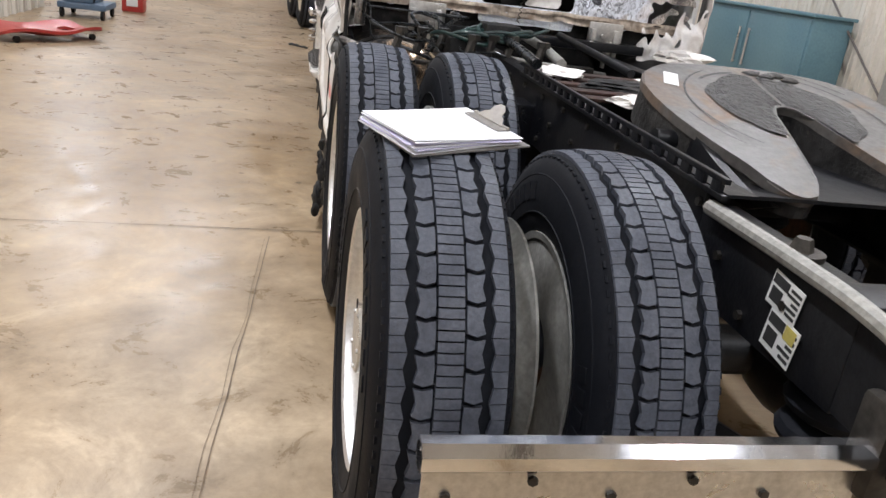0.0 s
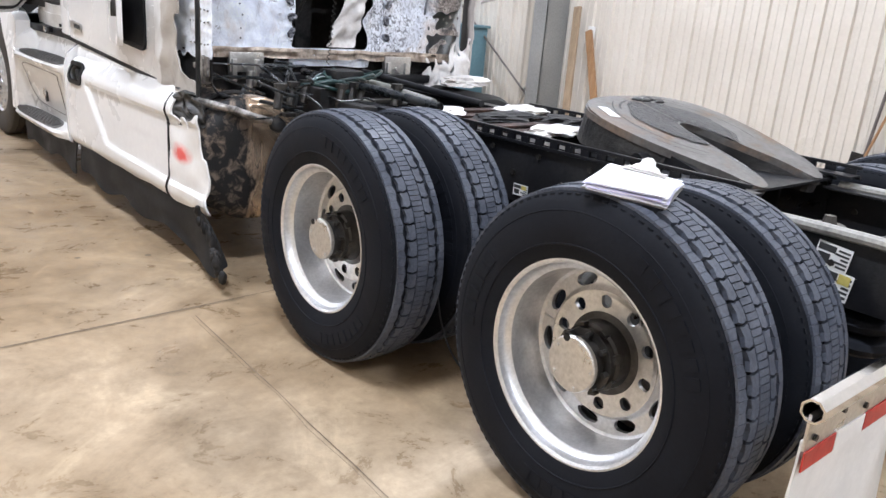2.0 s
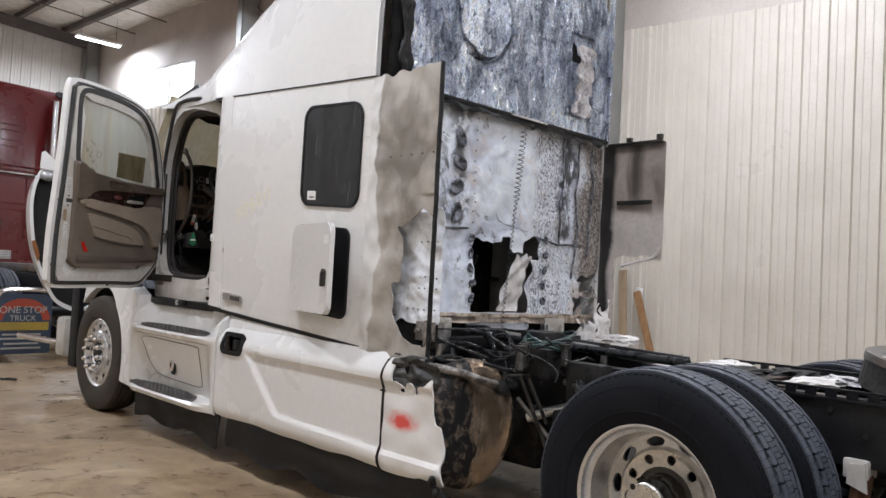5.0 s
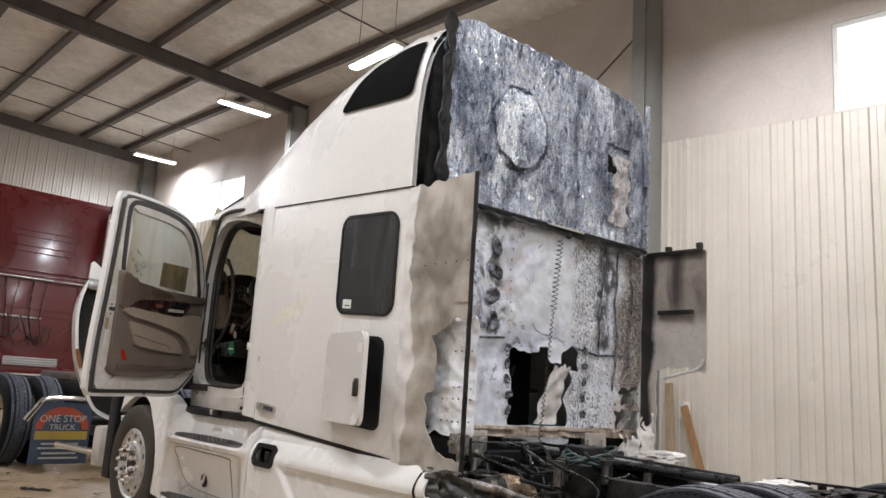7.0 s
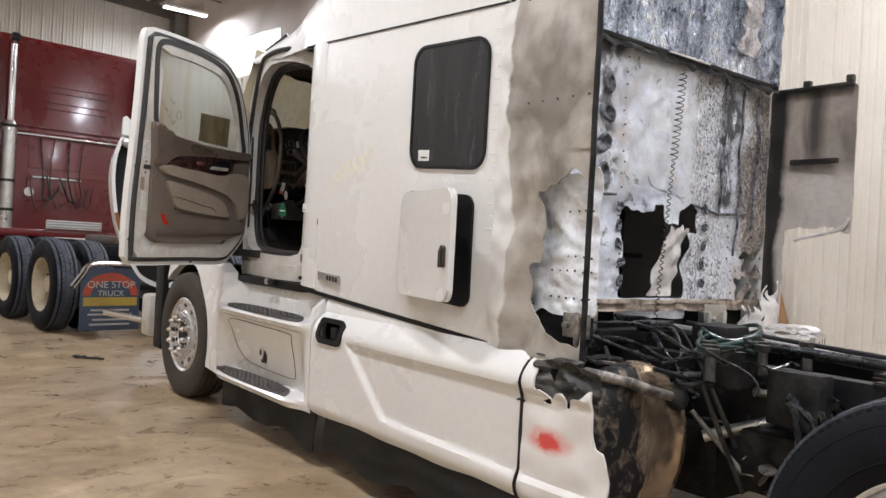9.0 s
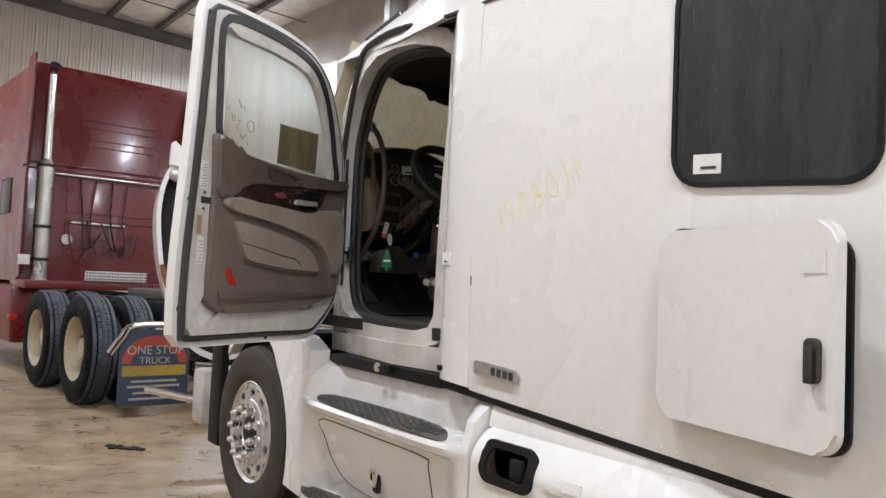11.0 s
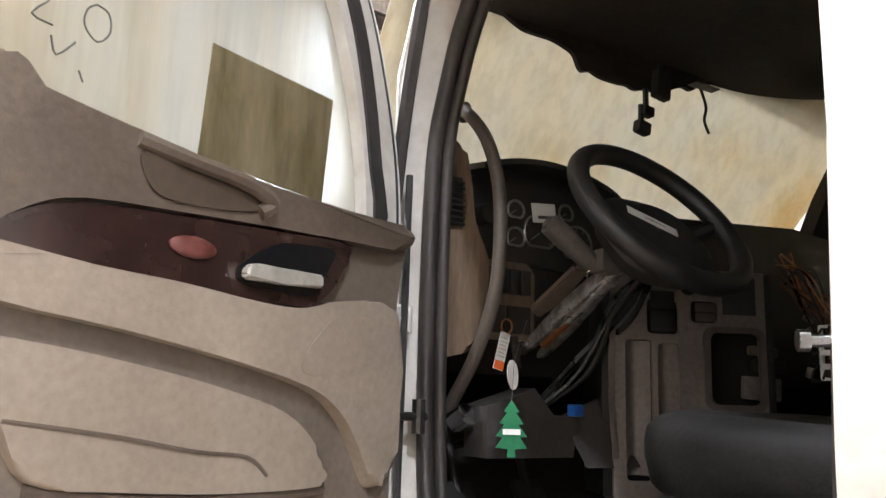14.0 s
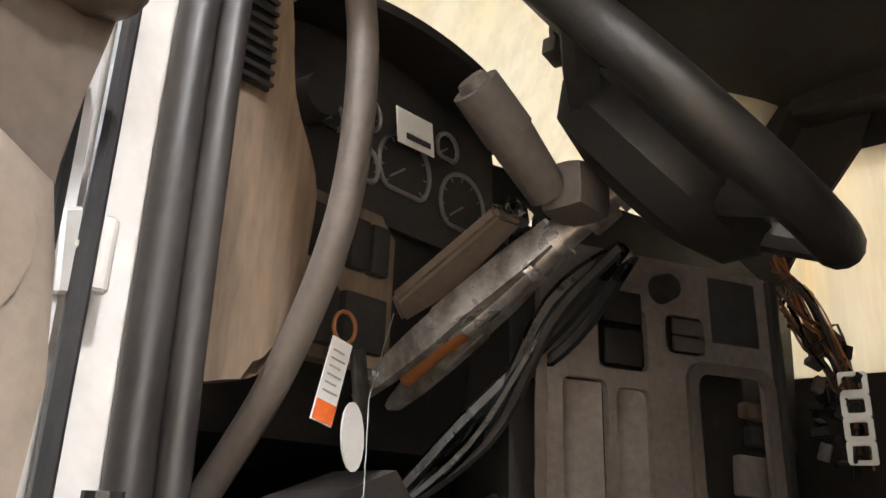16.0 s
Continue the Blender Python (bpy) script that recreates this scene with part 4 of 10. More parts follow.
b = bmesh.new()
cyl(b, (-0.016, 0, 0), (0.016, 0, 0), 0.012, seg=6)
BOLT = mesh_of("rail_bolt", b, "hub_steel", True)
CH = Matrix.Translation((0.10, 0, -0.055))  # shifts the chassis off the wheels' middle to fit the camera's view
for s in (-1, 1):
    b = bmesh.new()
    x = s * 0.43
    for x0, x1, z0, z1 in ((x - 0.005, x + 0.005, 0.70, 0.965), (min(x, x - s * 0.085), max(x, x - s * 0.085), 0.955, 0.965), (min(x, x - s * 0.085), max(x, x - s * 0.085), 0.70, 0.71)):
        box(b, x0, x1, 0.10, 7.3, z0, z1, 0.003)
        box(b, x0, x1, -0.50, 0.10, z0 if z0 < 0.9 else z0 - 0.044, min(z1, 0.921), 0.003)
    # the tapered tail of the rail
    plate(b, [(-0.50, 0.918), (-0.50, 0.705), (-0.62, 0.70), (-0.86, 0.60), (-0.90, 0.66), (-0.80, 0.80), (-0.62, 0.895)], 0.012, lambda p: (x - s * 0.004 + (p[2] - 0.006), p[0], p[1]))
    fr = part("frame_rail", b, "frame_black", truck, "black chassis frame rail", CH)
    b = bmesh.new()
    tube(b, [(x - 0.012, 0.06, 0.925), (x - 0.012, -0.30, 0.928), (x - 0.012, -0.52, 0.922), (x - 0.008, -0.64, 0.895), (x, -0.82, 0.79), (x, -0.91, 0.66), (x, -0.90, 0.58)], 0.020, 10, smooth_n=4)
    part("rail_end_bar", b, "steel_wheel", fr, "scuffed grey end bar of the rail", CH)
    for k in range(26):
        y = -0.3 + k * 0.14
        for z in ((0.74, 0.92) if k % 2 else (0.83,)):
            share("rail_bolt", BOLT, fr, CH @ Matrix.Translation((x, y, z)))
    b = bmesh.new()
    cyl(b, (x + 0.03, -0.25, 0.925), (x + 0.03, -0.25, 0.937), 0.05, seg=16)
    cyl(b, (x + 0.03, -0.25, 0.935), (x + 0.03, -0.25, 0.965), 0.026, 0.018, seg=6)
    part("rail_top_bolt", b, "hub_steel", fr, "", CH)
    # perforated slide rack for the coupling
    b = bmesh.new()
    for k in range(22):
        y = 0.02 + k * 0.083
        box(b, x + s * 0.012, x + s * 0.024, y, y + 0.045, 0.965, 1.004, 0.002)
    box(b, x + s * 0.010, x + s * 0.026, 0.0, 1.86, 0.998, 1.012, 0.002)
    box(b, x + s * 0.010, x + s * 0.026, 0.0, 1.86, 0.958, 0.972, 0.002)
    box(b, x - s * 0.07, x + s * 0.012, 0.0, 1.86, 0.968, 0.976)
    part("slide_rack", b, "frame_black", fr, "perforated steel slide rack", CH)

for y in (-0.45, 0.66, 1.95, 3.4, 5.0):
    b = bmesh.new()
    box(b, -0.425, 0.425, y - 0.06, y + 0.06, 0.74, 0.93, 0.01)
    part("crossmember", b, "frame_black", truck, "", CH)
# suspension and brake gear between the wheels
for s in (-1, 1):
    for y in (0.0, 1.32):
        b = bmesh.new()
        tube(b, [(s * 0.50, y + 0.55, 0.66), (s * 0.50, y + 0.2, 0.50), (s * 0.50, y - 0.05, 0.44), (s * 0.50, y - 0.4, 0.52)], 0.045, 8, smooth_n=3)
        part("trailing_arm", b, "frame_black", truck, "", CH)
        b = bmesh.new()
        for k in range(3):
            bmesh.ops.create_uvsphere(b, u_segments=16, v_segments=8, radius=0.115, matrix=Matrix.Translation((s * 0.30, y - 0.38, 0.57 + 0.075 * k)) @ Matrix.Diagonal((1, 1, 0.42, 1)))
        part("air_spring", b, "rubber", truck, "", CH)
        b = bmesh.new()
        cyl(b, (s * 0.56, y + 0.42, 0.46), (s * 0.56, y + 0.36, 0.90), 0.03, seg=10)
        cyl(b, (s * 0.56, y + 0.395, 0.62), (s * 0.56, y + 0.36, 0.90), 0.042, seg=10)
        part("shock_absorber", b, "frame_black", truck, "", CH)
        b = bmesh.new()
        box(b, s * 0.46 - 0.05, s * 0.46 + 0.05, y + 0.30, y + 0.50, 0.66, 0.86, 0.012)
        box(b, s * 0.47 - 0.05, s * 0.47 + 0.05, y + 0.33, y + 0.47, 0.44, 0.68, 0.012)
        part("hanger_bracket", b, "frame_black", truck, "", CH)
b = bmesh.new()
box(b, -0.36, -0.24, 0.80, 0.90, 0.60, 0.68, 0.012)
plate(b, [(0.80, 0.55), (0.88, 0.58), (0.87, 0.66), (0.81, 0.67)], 0.012, lambda p: (-0.372 + p[2], p[0], p[1]))
part("valve_bracket", b, "white_dirty", truck, "white painted bracket with a rusty valve below")
b = bmesh.new()
cyl(b, (-0.32, 0.85, 0.46), (-0.32, 0.83, 0.62), 0.04, seg=12)
part("height_valve", b, "rust", truck)

# stickers on the rail
def sticker(y, z, w, h, yellow=False, x=-0.342, tilt=0.0):
    m = Matrix.Translation((x, y, z)) @ Matrix.Rotation(radians(tilt), 4, "X")
    b = bmesh.new()
    box(b, -0.002, 0.0, -w / 2, w / 2, -h / 2, h / 2)
    o = part("warning_sticker", b, "label_white", truck, "worn warning sticker with unreadable print", m, False)
    b = bmesh.new()
    for k in range(5):
        wide = (0.30, 0.42, 0.22, 0.40, 0.34)[k]
        box(b, -0.003, -0.0021, -w * 0.46, -w * 0.46 + w * wide, -h * 0.40 + k * h * 0.17, -h * 0.31 + k * h * 0.17)
    box(b, -0.003, -0.0021, w * 0.06, w * 0.42, -h * 0.36, h * 0.05)
    box(b, -0.003, -0.0021, -w * 0.05, w * 0.46, h * 0.14, h * 0.42)
    part("print_bar", b, "ink", o, m=m, smooth=False)
    if yellow:
        b = bmesh.new()
        box(b, -0.0032, -0.0022, -w * 0.42, -w * 0.08, h * 0.08, h * 0.44)
        part("print_panel", b, "label_yellow", o, "faded yellow panel of the sticker", m, False)


sticker(-0.300, 0.795, 0.108, 0.076, tilt=7)
sticker(-0.320, 0.711, 0.108, 0.088, True, tilt=7)
sticker(1.04, 0.703, 0.085, 0.05, True)

# mud flap hanger behind the rear axle
hang_y = -0.635
for s in (-1, 1):
    b = bmesh.new()
    xs2 = sorted((s * 1.14 if s < 0 else 1.3, s * 0.43 + 0.1))
    prof = [(0.030 * math.cos(radians(45 * k + 22.5)), 0.030 * math.sin(radians(45 * k + 22.5))) for k in range(8)]
    inn = [(p * 0.8, q * 0.8) for p, q in prof]
    ring_plate(b, prof, inn, xs2[1] - xs2[0], lambda p: (xs2[0] + p[2], hang_y + p[0], 0.652 + p[1]))
    hg = part("mud_flap_bar", b, "chrome", truck, "bright eight-sided mud flap bar", smooth=False)
    b = bmesh.new()
    box(b, xs2[0] + 0.01, xs2[1] - 0.02, hang_y + 0.002, hang_y + 0.010, 0.545, 0.640, 0.002)
    part("flap_clamp", b, "alloy_dull", hg, smooth=False)
    for k in range(5):
        share("clamp_bolt", BOLT, hg, Matrix.Translation((xs2[0] + 0.05 + 0.14 * k, hang_y + 0.004, 0.572 + 0.03 * (k % 2))) @ Matrix.Rotation(math.pi / 2, 4, "Z") @ Matrix.Diagonal((0.6, 0.75, 0.75, 1)))
    for k in range(4):
        b = bmesh.new()
        x0 = xs2[0] + 0.01 + 0.17 * k
        box(b, x0, x0 + 0.165, hang_y - 0.002, hang_y + 0.002, 0.494, 0.544)
        part("reflective_tape", b, "tape_red" if k % 2 == 0 else "label_white", hg, smooth=False)
    b = bmesh.new()
    sheet(b, 8, 6, lambda u, v: (xs2[0] + 0.02 + u * 0.60, hang_y + 0.012 + 0.02 * math.sin(3 * u + 2 * v) * v, 0.565 - 0.46 * v), None, 0.006, (0, 1, 0))
    part("mud_flap", b, "label_white", hg, "white rubber mud flap with a red stripe")
    b = bmesh.new()
    box(b, s * 0.43 + 0.07, s * 0.43 + 0.13, hang_y - 0.03, hang_y + 0.05, 0.57, 0.76, 0.015)
    part("hanger_socket", b, "hub_steel", hg)

# ---------- coupling plate ----------
half = [(0.0, 0.455), (0.15, 0.45), (0.27, 0.425), (0.36, 0.38), (0.42, 0.31), (0.447, 0.22), (0.45, 0.11), (0.43, -0.02), (0.385, -0.17), (0.34, -0.28), (0.31, -0.35), (0.285, -0.39), (0.24, -0.415), (0.19, -0.405), (0.165, -0.36), (0.14, -0.26), (0.105, -0.12), (0.072, 0.02), (0.058, 0.09), (0.035, 0.13), (0.0, 0.143)]
outl = catmull(half, 2, False) + [(-x, y) for x, y in catmull(half, 2, False)[-2:0:-1]]
fm = Matrix.Translation((0.165, 0.49, 1.018)) @ Matrix.Rotation(radians(13.5), 4, "X")


def slot_half(y):
    """Half the width of the open throat at y."""
    return 0.0 if y > 0.143 else 0.06 * math.sqrt(max(0.0, (0.143 - y) / 0.06)) if y > 0.083 else 0.06 + 0.235 * (0.083 - y)


b = bmesh.new()
plate(b, outl, 0.03, lambda p: (p[0], p[1], p[2] - 0.03 - 0.35 * max(0.0, -0.26 - p[1]) ** 1.6))
es = [e for e in b.edges if abs(e.verts[0].co.z - e.verts[1].co.z) < 0.02 and max(e.verts[0].co.z, e.verts[1].co.z) > -0.012]
bmesh.ops.bevel(b, geom=es, offset=0.007, segments=2, affect="EDGES")
fw = part("fifth_wheel", b, "fifth", truck, "greasy rust-stained fifth wheel coupling plate, tilted back", fm)
# cast skirt under the rim of the plate and along the throat
b = bmesh.new()
rim = []
for x, y in outl:
    deep = 0.055 + 0.06 * smooth01((y + 0.45) / 0.7)
    drop = 0.35 * max(0.0, -0.26 - y) ** 1.6
    d = Vector((x, y - 0.05)).normalized() * 0.006
    rim.append([b.verts.new((x - d.x, y - d.y, -0.028 - drop)), b.verts.new((x - d.x, y - d.y, -0.03 - deep)), b.verts.new((x - 4 * d.x, y - 4 * d.y, -0.03 - deep)), b.verts.new((x - 4 * d.x, y - 4 * d.y, -0.028 - drop))])
for p, q in zip(rim, rim[1:] + rim[:1]):
    for k in range(3):
        b.faces.new((p[k], q[k], q[k + 1], p[k + 1]))
part("plate_skirt", b, "grease", fw, "black cast skirt under the plate", fm, False)
# knurled grease bed round the throat
b = bmesh.new()
sheet(b, 120, 26, lambda u, v: ((0.012 + 0.248 * v) * math.cos(2 * math.pi * u), 0.13 + (0.012 + 0.248 * v) * math.sin(2 * math.pi * u), 0.0015 + 0.004 * abs(wob(u * 14, v * 5, 3, 4)) + 0.003 * wob(u * 30, v * 16, 7)), lambda u, v: abs((0.012 + 0.248 * v) * math.cos(2 * math.pi * u)) > slot_half(0.13 + (0.012 + 0.248 * v) * math.sin(2 * math.pi * u)) + 0.008 and v < 0.95 + 0.1 * wob(u * 12, 0, 3))
part("grease_bed", b, "grease_grey", fw, "crazed dark grease round the throat", fm, False)
# lubrication grooves and scrape marks
for r, a0, a1, wd in ((0.335, 118, 232, 0.007), (0.33, -30, 62, 0.007), (0.385, 190, 225, 0.005), (0.30, 100, 140, 0.012), (0.375, 30, 75, 0.006)):
    b = bmesh.new()
    sheet(b, 24, 1, lambda u, v: ((r + wd * (v - 0.5)) * math.cos(radians(a0 + (a1 - a0) * u)), 0.10 + (r + wd * (v - 0.5)) * math.sin(radians(a0 + (a1 - a0) * u)), 0.0016), lambda u, v: True)
    part("plate_groove", b, "grease", fw, "dark groove in the plate", fm)
for k, (x, y) in enumerate(((0.02, 0.40), (0.07, 0.385), (0.11, 0.40), (0.15, 0.37))):
    b = bmesh.new()
    bmesh.ops.create_icosphere(b, subdivisions=2, radius=0.02)
    for v in b.verts:
        v.co = Vector((x + 1.6 * v.co.x * (1 + wob(v.co.x + k, v.co.y, 0, 60)), y + v.co.y, max(0.0, 0.6 * v.co.z) + 0.002))
    part("grease_lump", b, "grease", fw, "", fm, False)
for s in (-1, 1):
    b = bmesh.new()
    plate(b, [(-0.40, -0.06), (-0.30, -0.13), (0.10, -0.20), (0.38, -0.14), (0.38, -0.05)], 0.02, lambda p: (s * 0.30 + p[2], p[0], p[1]))
    part("plate_web", b, "grease", fw, "black plate web underneath", fm)
b = bmesh.new()
for s in (-1, 1):
    plate(b, [(0.20, 0.985), (1.05, 0.985), (0.86, 1.03), (0.72, 1.075), (0.55, 1.075), (0.40, 1.03)], 0.03, lambda p: (s * 0.36 - 0.015 + p[2], p[0], p[1]))
    cyl(b, (s * 0.45, 0.62, 1.03), (s * 0.30, 0.62, 1.03), 0.03, seg=12)
box(b, -0.41, 0.41, 0.22, 1.05, 0.978, 0.988)
part("coupling_mount", b, "frame_black", fw, "", Matrix.Translation((0.135, -0.13, -0.09)))
b = bmesh.new()
box(b, -0.024, 0.024, -0.055, 0.055, 0.0, 0.002)
part("paper_tag", b, "label_white", fw, "white tag stuck on the plate", fm @ Matrix.Translation((-0.335, 0.275, 0.001)) @ Matrix.Rotation(-0.35, 4, "Z"), False)
b = bmesh.new()
tube(b, [(0.02, 0.995, 1.10), (0.10, 1.04, 1.12), (0.18, 1.0, 1.105), (0.26, 1.03, 1.11), (0.20, 1.08, 1.10)], 0.012, 8, smooth_n=4)
part("release_lever", b, "hub_steel", fw, m=Matrix.Translation((0.13, -0.11, -0.08)))

# crumpled foil and rubbish lying along the frame ahead of the coupling
def crumple(name, cx, cy, cz, sx, sy, sz, material, label, parent, seed):
    b = bmesh.new()
    bmesh.ops.create_icosphere(b, subdivisions=3, radius=1.0)
    for v in b.verts:
        k = 1 + 0.55 * wob(v.co.x + seed, v.co.y, v.co.z, 2.1) + 0.3 * wob(v.co.x, v.co.y + seed, v.co.z, 5)
        v.co = Vector((cx + v.co.x * sx * k, cy + v.co.y * sy * k, cz + max(-0.5, v.co.z) * sz * k))
    return part(name, b, material, parent, label, smooth=False)


for k, (x, y, sx, sy, mt) in enumerate(((-0.02, 1.14, 0.15, 0.10, "ash_white"), (0.22, 1.10, 0.13, 0.09, "foil_pale"), (0.30, 1.36, 0.14, 0.12, "char"), (0.05, 1.55, 0.2, 0.12, "char"), (0.35, 1.75, 0.16, 0.12, "ash_white"), (-0.2, 1.75, 0.1, 0.12, "ash_white"))):
    crumple("burnt_scrap", x, y, 0.935, sx, sy, 0.025, mt, "crumpled burnt sheet scrap", truck, k * 3.1)
for k in range(5):
    b = bmesh.new()
    box(b, -0.38, 0.38, 1.18 + 0.16 * k, 1.26 + 0.16 * k, 0.972, 0.985, 0.003)
    part("deck_slat", b, "rust_dark", truck, "rusty deck slat over the frame", CH)

# ---------- clipboard on the rear tyre ----------
cm = Matrix.Translation((-1.045, -0.022, 1.017)) @ Matrix.Rotation(radians(5.5), 4, "X") @ Matrix.Rotation(radians(24), 4, "Z")
M["paper_lilac"] = mat("lilac_paper", (0.60, 0.58, 0.80), (0.66, 0.64, 0.82), 0.8, 0.0, 3, 60, 0.04, 0.02)
M["worn_clip"] = mat("dull_spring_steel", (0.42, 0.40, 0.37), (0.34, 0.32, 0.30), 0.4, 0.7, 9, 60, 0.2, 0.1)
M["trim_board"] = mat("grey_clipboard", (0.22, 0.21, 0.2), (0.18, 0.17, 0.16), 0.6)
clip = thing("clipboard", "clipboard with a stack of white paper lying on the tyre", "clipboard", (-1.045, -0.01, 1.04))
b = bmesh.new()
box(b, -0.140, 0.150, -0.112, 0.112, -0.005, -0.001, 0.0015)
part("board", b, "trim_board", clip, m=cm, smooth=False)
for k in range(7):
    b = bmesh.new()
    lift = 0.004 * (k > 4)
    sheet(b, 10, 6, lambda u, v: (-0.146 + 0.001 * k + 0.272 * u, -0.105 + 0.21 * v, lift * (1 - u) ** 2 + 0.004 * k * (1 - u) * (1 - v) * 0.35), None, 0.0012, (0, 0, 1))
    part("paper_sheet", b, "paper_lilac" if k in (2, 4) else "paper", clip, m=cm @ Matrix.Translation((0.0, 0.0, 0.0005 + 0.0021 * k)) @ Matrix.Rotation(radians((3.5, -1, 4.5, 1, -3, 2.0, 0.0)[k]), 4, "Z"), smooth=False)
b = bmesh.new()
box(b, 0.095, 0.122, -0.062, 0.062, 0.016, 0.019, 0.001)
cyl(b, (0.124, -0.062, 0.018), (0.124, 0.062, 0.018), 0.005, seg=10)
plate(b, [(-0.045, 0.0), (0.045, 0.0), (0.034, 0.014), (0.022, 0.02), (0.02, 0.032), (0.008, 0.042), (-0.008, 0.042), (-0.02, 0.032), (-0.022, 0.02), (-0.034, 0.014)], 0.002, lambda p: (0.118 + 0.75 * p[1], p[0], 0.019 + 0.75 * p[1] + p[2]))
part("clip", b, "worn_clip", clip, "grey metal clip", cm)

# ---------- sleeper and cab shell (sheared to fit the camera's view, as the cab sagging towards its burnt rear) ---
SAG = 0.065


def sagz(y, z):
    return z + SAG * (y - 4.0)


def sagged(b):
    for v in b.verts:
        v.co.z = sagz(v.co.y, v.co.z)
    return b


SX = 1.11
# driver-side sleeper wall, with the riveted seam near its rear edge
b = bmesh.new()
sheet(b, 14, 10, lambda u, v: (-SX + 0.012 * (abs(2 * v - 1) ** 4), 3.19 + u * (4.82 - 3.19), 0.98 + v * 1.53), None, 0.03, (1, 0, 0))
side = part("sleeper_side", sagged(b), "white_paint", truck, "white sleeper side wall with rivets")
b = bmesh.new()
sheet(b, 14, 10, lambda u, v: (SX, 3.15 + u * (4.82 - 3.15), 0.98 + v * 1.53), None, 0.03, (-1, 0, 0))
part("sleeper_side", sagged(b), "white_paint", truck)
b = bmesh.new()
bmesh.ops.create_uvsphere(b, u_segments=8, v_segments=4, radius=0.005, matrix=Matrix.Diagonal((0.35, 1, 1, 1)))
WRIVET = mesh_of("rivet", b, "white_paint", True)
for k in range(26):
    z = 1.03 + k * 0.057
    for dy in ((0.0,) if k % 2 else (0.0, 0.02)):
        share("rivet", WRIVET, side, Matrix.Translation((-SX - 0.001, 3.215 + dy, sagz(3.215 + dy, z))))
for k in range(26):
    share("rivet", WRIVET, side, Matrix.Translation((-SX - 0.001, 3.30 + 0.058 * k, sagz(3.30 + 0.058 * k, 1.0))))
# dark seam along the top, and gap below
b = bmesh.new()
box(b, -SX + 0.006, -SX + 0.03, 3.19, 5.1, 2.5105, 2.519)
part("seam_strip", sagged(b), "black_plastic", side)
b = bmesh.new()
box(b, -SX + 0.01, -SX + 0.05, 2.75, 5.0, 0.955, 0.978)
part("sill_gap_strip", sagged(b), "black_plastic", side)
# corner pillar between sleeper and door
b = bmesh.new()
prof = [(-SX - 0.0, 4.8205), (-SX - 0.002, 4.90), (-SX - 0.001, 4.98), (-SX + 0.008, 5.012), (-SX + 0.026, 5.04), (-SX + 0.06, 5.09), (-SX + 0.11, 5.165), (-SX + 0.15, 5.228), (-SX + 0.165, 5.262), (-SX + 0.19, 5.262), (-SX + 0.19, 4.8205)]
loft(b, [[(x + 0.02 * max(0, z - 2.2), y, z) for x, y in prof] for z in (0.99, 1.4, 1.9, 2.3, 2.52)])
part("cab_rear_pillar", sagged(b), "white_paint", truck, "white rounded pillar behind the door")

# window and locker on the sleeper wall
def on_side(x0):
    return lambda p: (x0 - p[2], p[0], sagz(p[0], p[1]))


b = bmesh.new()
plate(b, rounded(3.285, 3.855, 1.765, 2.365, 0.085, 6), 0.006, on_side(-SX))
win = part("sleeper_window", b, "dark_glass", truck, "dark tinted sleeper window with a drawn curtain behind")
b = bmesh.new()
ring_plate(b, rounded(3.272, 3.868, 1.752, 2.378, 0.095, 6), rounded(3.287, 3.853, 1.767, 2.363, 0.084, 6), 0.010, on_side(-SX))
part("window_seal", b, "black_plastic", win)
b = bmesh.new()
plate(b, [(3.70, 1.79), (3.79, 1.79), (3.79, 1.845), (3.70, 1.845)], 0.008, on_side(-SX))
o = part("window_sticker", b, "label_white", win, smooth=False)
b = bmesh.new()
box(b, -SX - 0.0092, -SX - 0.0082, 3.715, 3.765, 1.803, 1.811)
part("print_bar", sagged(b), "ink", o, smooth=False)
b = bmesh.new()
ring_plate(b, rounded(3.335, 3.875, 1.105, 1.635, 0.06, 5), rounded(3.362, 3.85, 1.13, 1.61, 0.05, 5), 0.014, on_side(-SX + 0.002))
plate(b, rounded(3.357, 3.855, 1.125, 1.615, 0.05, 5), 0.004, on_side(-SX + 0.001))
lk = part("locker", b, "black_plastic", truck, "black locker opening in the sleeper wall")
dm = Matrix.Translation((-SX - 0.014, 3.865, 0)) @ Matrix.Rotation(radians(-13), 4, "Z")
b = bmesh.new()
plate(b, rounded(-0.602, 0.0, 1.105, 1.625, 0.055, 6), 0.028, lambda p: (-p[2], p[0], p[1]))
es = [e for e in b.edges if abs(e.verts[0].co.x + 0.028) < 1e-4 and abs(e.verts[1].co.x + 0.028) < 1e-4]
bmesh.ops.bevel(b, geom=es, offset=0.008, segments=2, affect="EDGES")
ld = part("locker_door", b, "white_paint", lk, "white locker door standing ajar", m=Matrix.Translation((0, 0, -0.012)) @ dm)
b = bmesh.new()
plate(b, rounded(-0.567, -0.530, 1.262, 1.362, 0.016, 4), 0.016, lambda p: (-0.028 - p[2], p[0], p[1]))
cyl(b, (-0.028, -0.549, 1.337), (-0.05, -0.549, 1.337), 0.013, seg=12)
box(b, -0.054, -0.044, -0.560, -0.538, 1.262, 1.342, 0.004)
part("locker_latch", b, "hub_steel", lk, "dark metal locker latch", m=Matrix.Translation((0, 0, -0.012)) @ dm)
b = bmesh.new()
plate(b, [(-0.575, 1.505), (-0.515, 1.505), (-0.515, 1.555), (-0.575, 1.555)], 0.002, lambda p: (-0.0282 - p[2], p[0], p[1]))
